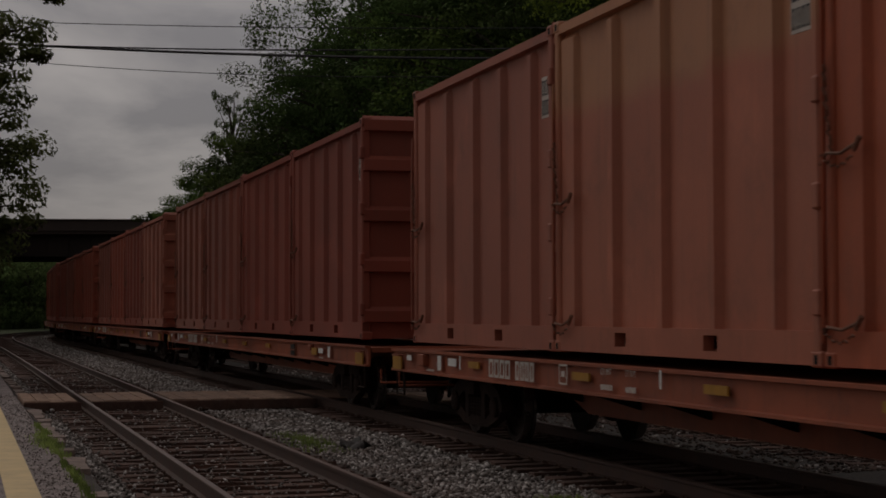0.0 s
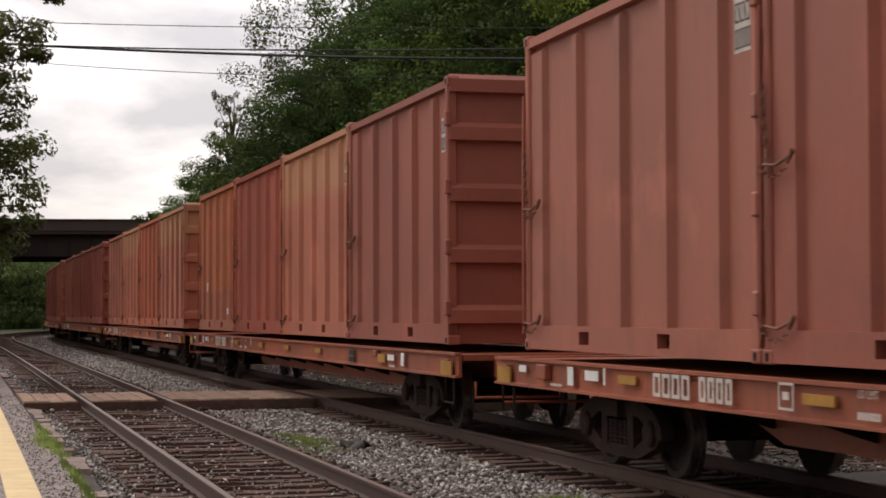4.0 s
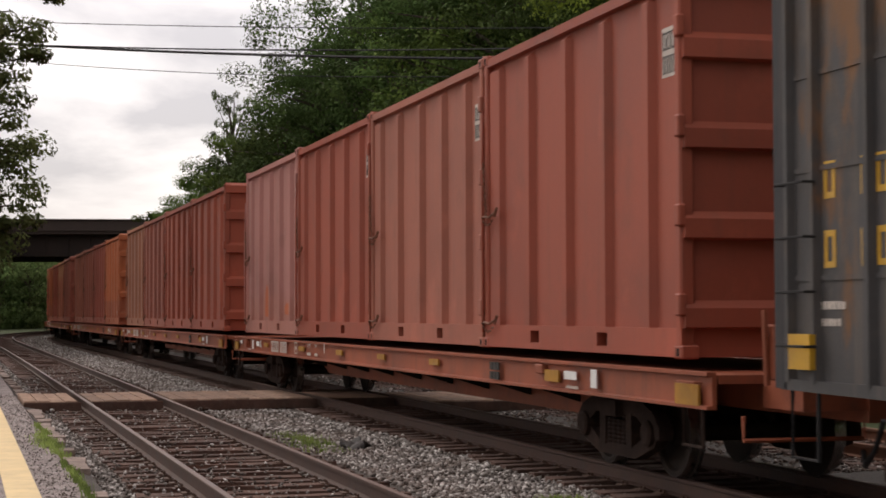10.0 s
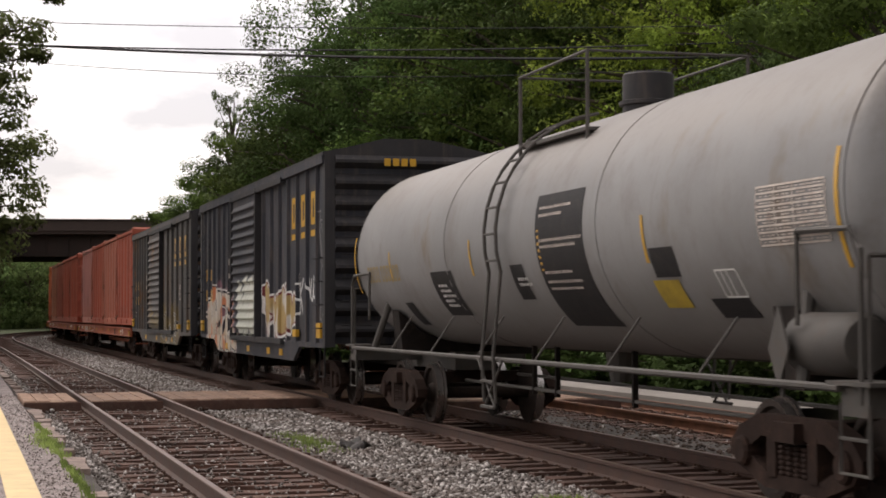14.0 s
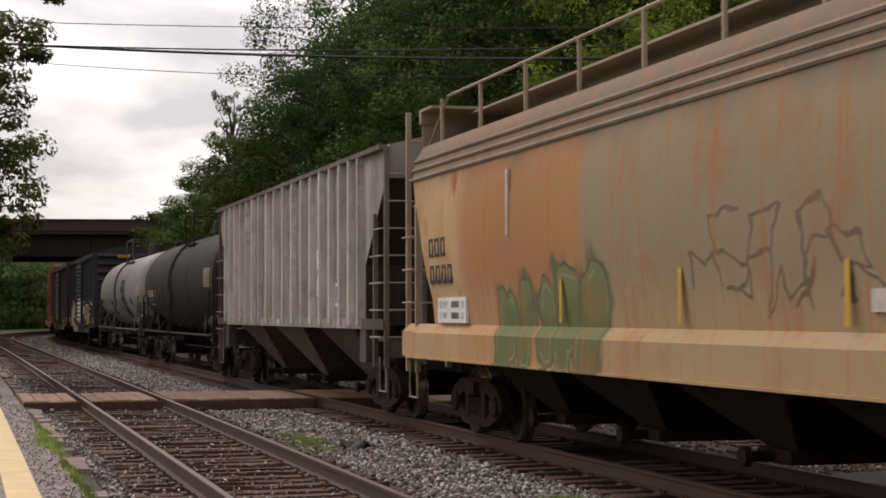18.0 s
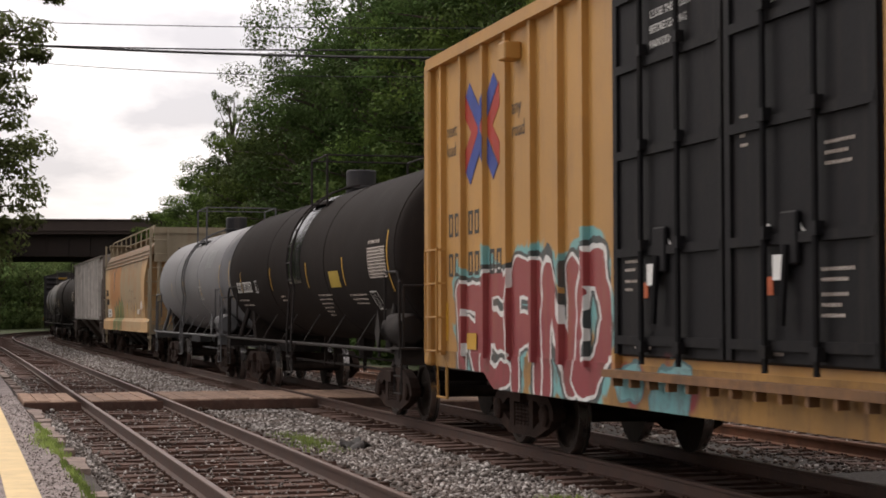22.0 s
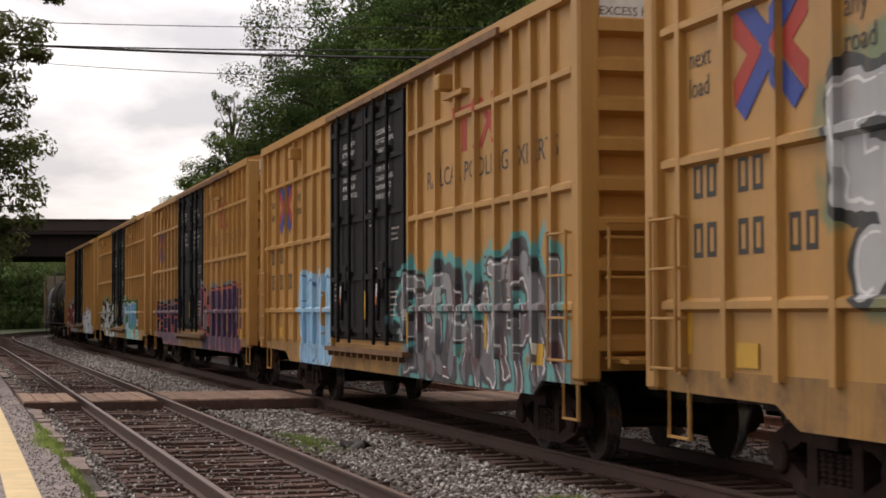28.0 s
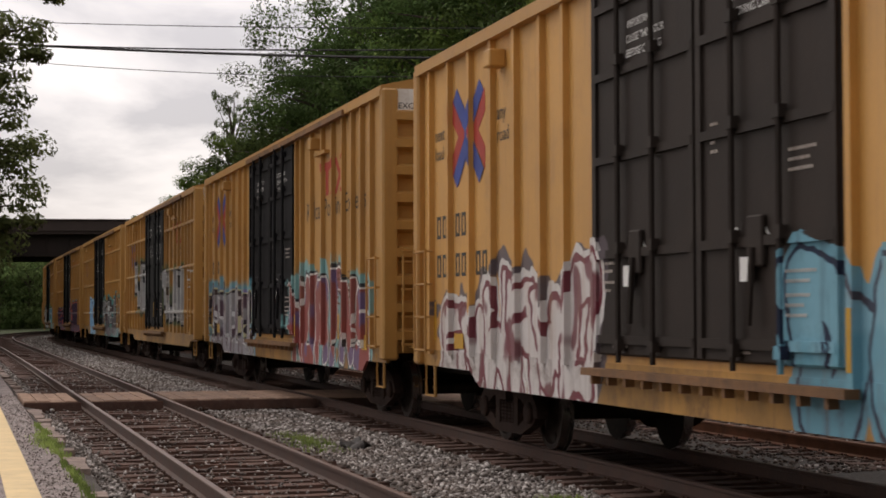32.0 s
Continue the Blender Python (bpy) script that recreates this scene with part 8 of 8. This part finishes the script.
m_f3 = paint("grey_tank_frame", (0.12, 0.12, 0.125), 0.65, 0, 0.2, 2, 24, 0.1, (0.09, 0.065, 0.05), 0.45, spec=0.3)
m_faded = paint("faded_yellow_stencil", (0.36, 0.265, 0.13), 0.7, 0, 0.15, 3, 30, 0.03, (0.28, 0.25, 0.22), 0.6)
m_gold = paint("yellow_notice", (0.42, 0.29, 0.03), 0.6, 0, 0.15, 4, 40, 0.03, (0.16, 0.11, 0.03), 0.55)
R1, ZC = 1.37, 2.51
t1, pl, sm, tab = tank_car(17.0, R1, ZC, m_t1, m_f1, "stained pale grey tank car with dark paint patches", 8.9, 0.45, [(3.7, -0.75, -0.26, 1.05), (0.13, -0.58, -0.26, 0.47), (-0.95, -0.87, 0.28, 1.5), (-4.15, -0.44, -0.23, 0.57), (5.75, -0.9, -0.58, 0.42), (-5.1, -0.77, -0.61, 0.75)], (5.9, 1.7, -1.0, -4.05), (0.85, -1.5, 4.45), -0.9)
pl(-4.62, -4.02, -0.68, -0.46, m_gold, "notice", "yellow stencilled notice")
tab(-7.68, -6.52, -0.28, 0.06, 9, 3, m_pale), tab(-5.88, -5.46, -0.60, -0.41, 1, 2, m_white, label="white framed stencil")
for a, n, m in ((0.16, 9, 11), (0.10, 5, 4), (-0.10, 14, 12), (-0.15, 11, 10), (-0.36, 7, 5), (-0.44, 10, 8), (-0.50, 9, 9)):
    sm(-1.08, a, n + 6, 0.032, 0.036, m_pale)
for k in range(5):
    sm(3.45, -0.42 - 0.055 * k, 5 + k % 3, 0.04, 0.045, m_white)
sm(-0.05, -0.40, 5, 0.035, 0.04, m_white), sm(-0.05, -0.45, 6, 0.035, 0.04, m_white)
sm(7.35, -0.32, 4, 0.24, 0.13, m_faded, 0.06), sm(6.5, -0.32, 6, 0.24, 0.13, m_faded, 0.06)
t2, pl, sm, tab = tank_car(16.8, R1 + 0.02, ZC, m_t2, m_f2, "sooty black tank car with worn white stencils", 8.9, 0.2, (), (4.9,), (0.7, -1.2, 4.5), -0.5)
sm(7.1, -0.25, 4, 0.20, 0.12, m_pale, 0.06), sm(6.3, -0.25, 5, 0.20, 0.12, m_pale, 0.06), sm(6.9, -0.35, 10, 0.045, 0.05, m_pale), sm(6.9, -0.45, 12, 0.045, 0.05, m_pale)
tab(-7.4, -6.3, -0.15, 0.18, 9, 3, m_pale)
t3, pl, sm, tab = tank_car(13.9, R1 - 0.02, ZC, m_t3, m_f3, "smooth mid-grey tank car with faint yellow marks", 7.5, -0.1, (), (3.3, 0.6, -2.8), (0.5, -1.3, 4.5), -0.4)
tab(-4.9, -3.7, 0.2, 0.55, 9, 3, m_galv, label="pale stencil panel"), tab(-3.0, -2.55, -0.4, -0.15, 1, 2, m_sheet, label="white framed stencil")
t4, pl, sm, tab = tank_car(16.9, R1 + 0.04, ZC + 0.02, m_t4, m_f2, "clean black tank car with white stencils and yellow reflectors", 8.85, -0.05, (), (6.42, 2.62, -1.18, -4.3), (0.5, -0.95, 4.53), 0.4, 1.0)
pl(-0.68, 0.66, -0.26, 1.35, m_gloss, "glossy_band", "glossy black band round the ladder")
sm(7.05, -0.33, 4, 0.23, 0.13, m_white, 0.045), sm(6.2, -0.33, 6, 0.23, 0.145, m_white, 0.05), tab(4.35, 4.63, -0.34, -0.17, 1, 2, m_white, label="white framed stencil")
for k in range(2):
    sm(7.3 - 0.3 * k, -0.47 - 0.09 * k, 18, 0.04, 0.04, m_pale), sm(1.95, -0.44 - 0.06 * k, 8, 0.03, 0.035, m_pale)
for k in range(3):
    sm(-4.35 - 0.1 * k, -0.47 - 0.055 * k, 20 - 3 * k, 0.03, 0.034, m_pale)
for k, n in enumerate((19, 17, 15, 12, 10, 8)):
    sm(-1.75, -0.45 - 0.06 * k, n, 0.03, 0.034, m_pale)
pl(-3.96, -3.16, -0.35, -0.15, m_gold, "notice", "yellow stencilled notice")
tab(-7.33, -6.2, -0.27, 0.05, 9, 3, m_pale), tab(-6.3, -5.86, -0.65, -0.43, 1, 2, m_white, label="white framed stencil")
sm(-6.25, 0.10, 12, 0.05, 0.034, m_pale)
h1, h2 = ribbed_hopper(), curved_hopper()
train += [(t1, 94.43, 6.5, 0.0, 0.0), (t2, 76.6, 6.5, 0.0, 0.0), (h1, 58.5, 6.6, 0.0, 0.0), (h2, 40.4, 6.4, 0.0, 0.0), (t3, 24.1, 5.5, 0.0, 0.0), (t4, 7.7, 6.4, 0.0, 0.0)]

SKY, PURPLE, MAROON = (0.20, 0.42, 0.60), (0.055, 0.026, 0.076), (0.27, 0.042, 0.048)
SALMON, PALEBLUE, LEAFGREEN = (0.62, 0.15, 0.13), (0.26, 0.50, 0.72), (0.035, 0.15, 0.045)
YB = "mustard box car, black plug doors, "
yellow = [
    (YB + "red sprayed lettering", [
        dict(word="REAND", u0=2.75, u1=8.2, v0=0.70, v1=2.22, fills=(MAROON, (0.30, 0.055, 0.055)), line=WHITE, halo=(0.05, 0.06, 0.06), w=0.165, lw=0.045, hw=0.06, haze=(((0.16, 0.40, 0.40), 0.16, 0.03),), seed=2.0, rag=0.22),
        dict(word="^Z", u0=1.0, u1=2.7, v0=0.70, v1=1.5, fills=((0.16, 0.40, 0.42), (0.22, 0.46, 0.48)), line=(0.10, 0.22, 0.24), w=0.17, lw=0.03, seed=12.0, rag=0.4, haze=((MAROON, 0.05, 0.05),)),
        dict(word="WSENA", u0=-7.3, u1=-2.55, v0=0.70, v1=2.02, fills=((0.66, 0.68, 0.70), WHITE), line=(0.10, 0.24, 0.42), halo=(0.66, 0.70, 0.72), w=0.155, lw=0.075, hw=0.045, seed=5.0, rag=0.25, wob=0.4)], False, True),
    (YB + "black and white sprayed lettering", [
        dict(word="SHURBEN", u0=1.3, u1=8.15, v0=0.68, v1=2.15, fills=(WHITE, (0.62, 0.61, 0.60)), line=BLACKP, halo=None, w=0.10, lw=0.075, haze=(((0.22, 0.28, 0.13), 0.22, 0.06), (BLACKP, 0.06, 0.02)), seed=9.0, rag=0.35, wob=0.75, lean=0.25, shine=(0.10, 0.10, 0.11)),
        dict(word="KOTPE", u0=-6.5, u1=-2.25, v0=0.68, v1=2.05, fills=((0.13, 0.45, 0.48), SKY), line=WHITE, halo=None, w=0.16, lw=0.05, haze=((LEAFGREEN, 0.13, 0.02),), seed=3.0, rag=0.10, wob=0.22, split=0.45),
        dict(word="SYS", u0=-2.9, u1=-2.5, v0=2.08, v1=2.40, fills=(WHITE, WHITE), line=WHITE, w=0.022, lw=0.004, seed=14.0, rag=0.02, wob=0.1)], True, False),
    (YB + "purple sprayed lettering", [
        dict(word="ADENUA", u0=3.05, u1=8.35, v0=0.70, v1=2.0, fills=(PURPLE, (0.068, 0.034, 0.095)), line=SALMON, halo=(0.015, 0.015, 0.02), w=0.165, lw=0.035, hw=0.085, haze=(((0.22, 0.26, 0.28), 0.14, 0.04),), seed=6.0, rag=0.22),
        dict(word="LENUR", u0=-8.0, u1=-1.9, v0=0.66, v1=2.25, fills=(PURPLE, (0.072, 0.036, 0.10)), line=SALMON, halo=(0.03, 0.02, 0.03), w=0.26, lw=0.06, hw=0.04, haze=(((0.20, 0.26, 0.28), 0.16, 0.05),), seed=8.0, rag=0.08, wob=0.35)], True, False),
    (YB + "blue and silver sprayed lettering", [
        dict(word="SUIT", u0=2.75, u1=5.6, v0=0.74, v1=2.38, fills=(PALEBLUE, (0.32, 0.58, 0.78)), line=(0.05, 0.13, 0.30), halo=(0.34, 0.58, 0.76), w=0.20, lw=0.03, hw=0.10, seed=4.0, rag=0.10, wob=0.4),
        dict(word="EROHWTAN", u0=-8.6, u1=-2.1, v0=0.68, v1=2.22, fills=((0.16, 0.155, 0.17), (0.27, 0.27, 0.28), (0.10, 0.045, 0.055)), line=(0.03, 0.03, 0.035), halo=None, w=0.13, lw=0.05, haze=(((0.10, 0.34, 0.33), 0.24, 0.03), ((0.05, 0.05, 0.06), 0.08, 0.03)), seed=11.0, rag=0.30, wob=0.6, lean=0.2, shine=(0.72, 0.74, 0.74))], True, False),
    (YB + "silver sprayed lettering", [
        dict(word="SION", u0=2.45, u1=6.05, v0=1.75, v1=3.28, fills=((0.46, 0.46, 0.46), (0.38, 0.385, 0.39)), line=(0.025, 0.03, 0.03), halo=None, w=0.22, lw=0.085, haze=(((0.16, 0.20, 0.10), 0.14, 0.10),), seed=13.0, rag=0.15, shine=WHITE),
        dict(word="TLUNO", u0=-6.75, u1=-2.3, v0=1.35, v1=2.92, fills=((0.44, 0.44, 0.445), (0.50, 0.50, 0.505)), line=(0.035, 0.04, 0.04), halo=None, w=0.27, lw=0.05, haze=(((0.17, 0.22, 0.10), 0.12, 0.10), ((0.05, 0.06, 0.05), 0.03, 0.10)), seed=15.0, rag=0.10, wob=0.2, shine=WHITE),
        dict(word="SBK", u0=-8.5, u1=-7.8, v0=2.28, v1=2.80, fills=(WHITE, WHITE), line=WHITE, w=0.02, lw=0.004, seed=19.0, rag=0.02, wob=0.12)], True, False),
    (YB + "grey and red sprayed lettering", [
        dict(word="SRUEBZR", u0=2.5, u1=8.75, v0=0.66, v1=2.15, fills=((0.30, 0.29, 0.31), (0.33, 0.325, 0.335), (0.10, 0.05, 0.075)), line=(0.035, 0.025, 0.035), halo=(0.60, 0.58, 0.36), w=0.185, lw=0.05, hw=0.03, haze=(((0.15, 0.38, 0.46), 0.24, 0.10), ((0.28, 0.22, 0.44), 0.08, 0.08)), seed=16.0, rag=0.14, wob=0.26, shine=(0.72, 0.72, 0.72)),
        dict(word="NUATNS", u0=-8.3, u1=-1.95, v0=0.64, v1=2.38, fills=((0.30, 0.065, 0.055), (0.27, 0.075, 0.065), (0.15, 0.11, 0.23)), line=(0.72, 0.70, 0.66), halo=(0.03, 0.035, 0.04), w=0.19, lw=0.035, hw=0.05, haze=(((0.20, 0.40, 0.40), 0.17, 0.04),), seed=18.0, rag=0.25, lean=0.2, wob=0.42)], False, True),
    (YB + "maroon striped sprayed flames", [
        dict(word="CVWAWO", u0=2.65, u1=8.35, v0=0.66, v1=2.2, fills=((0.62, 0.58, 0.56), (0.66, 0.62, 0.60), (0.165, 0.03, 0.045)), line=(0.165, 0.03, 0.045), halo=(0.62, 0.60, 0.58), w=0.17, lw=0.075, hw=0.08, haze=(((0.10, 0.08, 0.09), 0.20, 0.015),), seed=22.0, rag=0.4, wob=0.55, lean=0.22),
        dict(word="DOMAE", u0=-7.3, u1=-1.6, v0=0.64, v1=2.1, fills=((0.14, 0.36, 0.46), (0.20, 0.42, 0.52)), line=(0.02, 0.03, 0.06), halo=(0.14, 0.33, 0.42), w=0.24, lw=0.05, hw=0.08, seed=24.0, rag=0.2)], False, True)]
FRONTS = [-2.7, -23.3, -44.05, -64.6, -85.3, -106.1, -126.85]
for (label, art, grid, slogan), front, tone in zip(yellow, FRONTS, (1.05, 1.0, 1.08, 1.02, 0.97, 1.0, 1.30)):
    train.append((high_box_car(label, art, grid, slogan, tone, (0.034, 0.026, 0.022) if tone > 1.2 else (0.0105, 0.0100, 0.0115)), front - 9.39, 6.95, 0.0, 0.0))


# ---- motion of the train ----
def standing(mid20, reach, t):
    """The pose of a car on its two trucks."""
    s = run(mid20, t)
    a, b = on_track(s - reach), on_track(s + reach)
    x = (b - a).normalized()
    c = (a + b) / 2
    return Matrix(((x.x, -x.y, 0, c.x), (x.y, x.x, 0, c.y), (0, 0, 1, 0), (0, 0, 0, 1)))


ends = [k / 30 for k in (0, 1, 2, 4, 8, 16)]
TIMES = ends + [float(k) for k in range(1, 32)] + [32 - e for e in ends[::-1]]


def roll(car, mid20):
    """Turn the wheels while the car rolls along the stretch that is in view."""
    steps = [k / 30 for k in range(961) if -2.0 < run(mid20, k / 30) < 140.0 + 9]
    if len(steps) < 2:
        return
    times = ([0.0] if steps[0] > 0 else []) + steps + ([32.0] if steps[-1] < 32 - 1e-6 else [])
    for w in [c for c in car.children if c.name.startswith("wheelset")]:
        base = w.matrix_basis.translation.copy()
        rows = []
        for t in times:
            tt = min(max(t, steps[0]), steps[-1])
            rows.append((t, Matrix.Translation(base) @ Matrix.Rotation(((run(mid20, tt) - run(mid20, steps[0])) / WR) % (2 * math.pi), 4, "Y")))
        walk(w, rows)


def motions():
    for ob, mid, reach, dx, dz in train:
        walk(ob, [(t, standing(mid, reach, t) @ Matrix.Translation((dx, 0, dz))) for t in TIMES])
        roll(ob, mid)


motions()
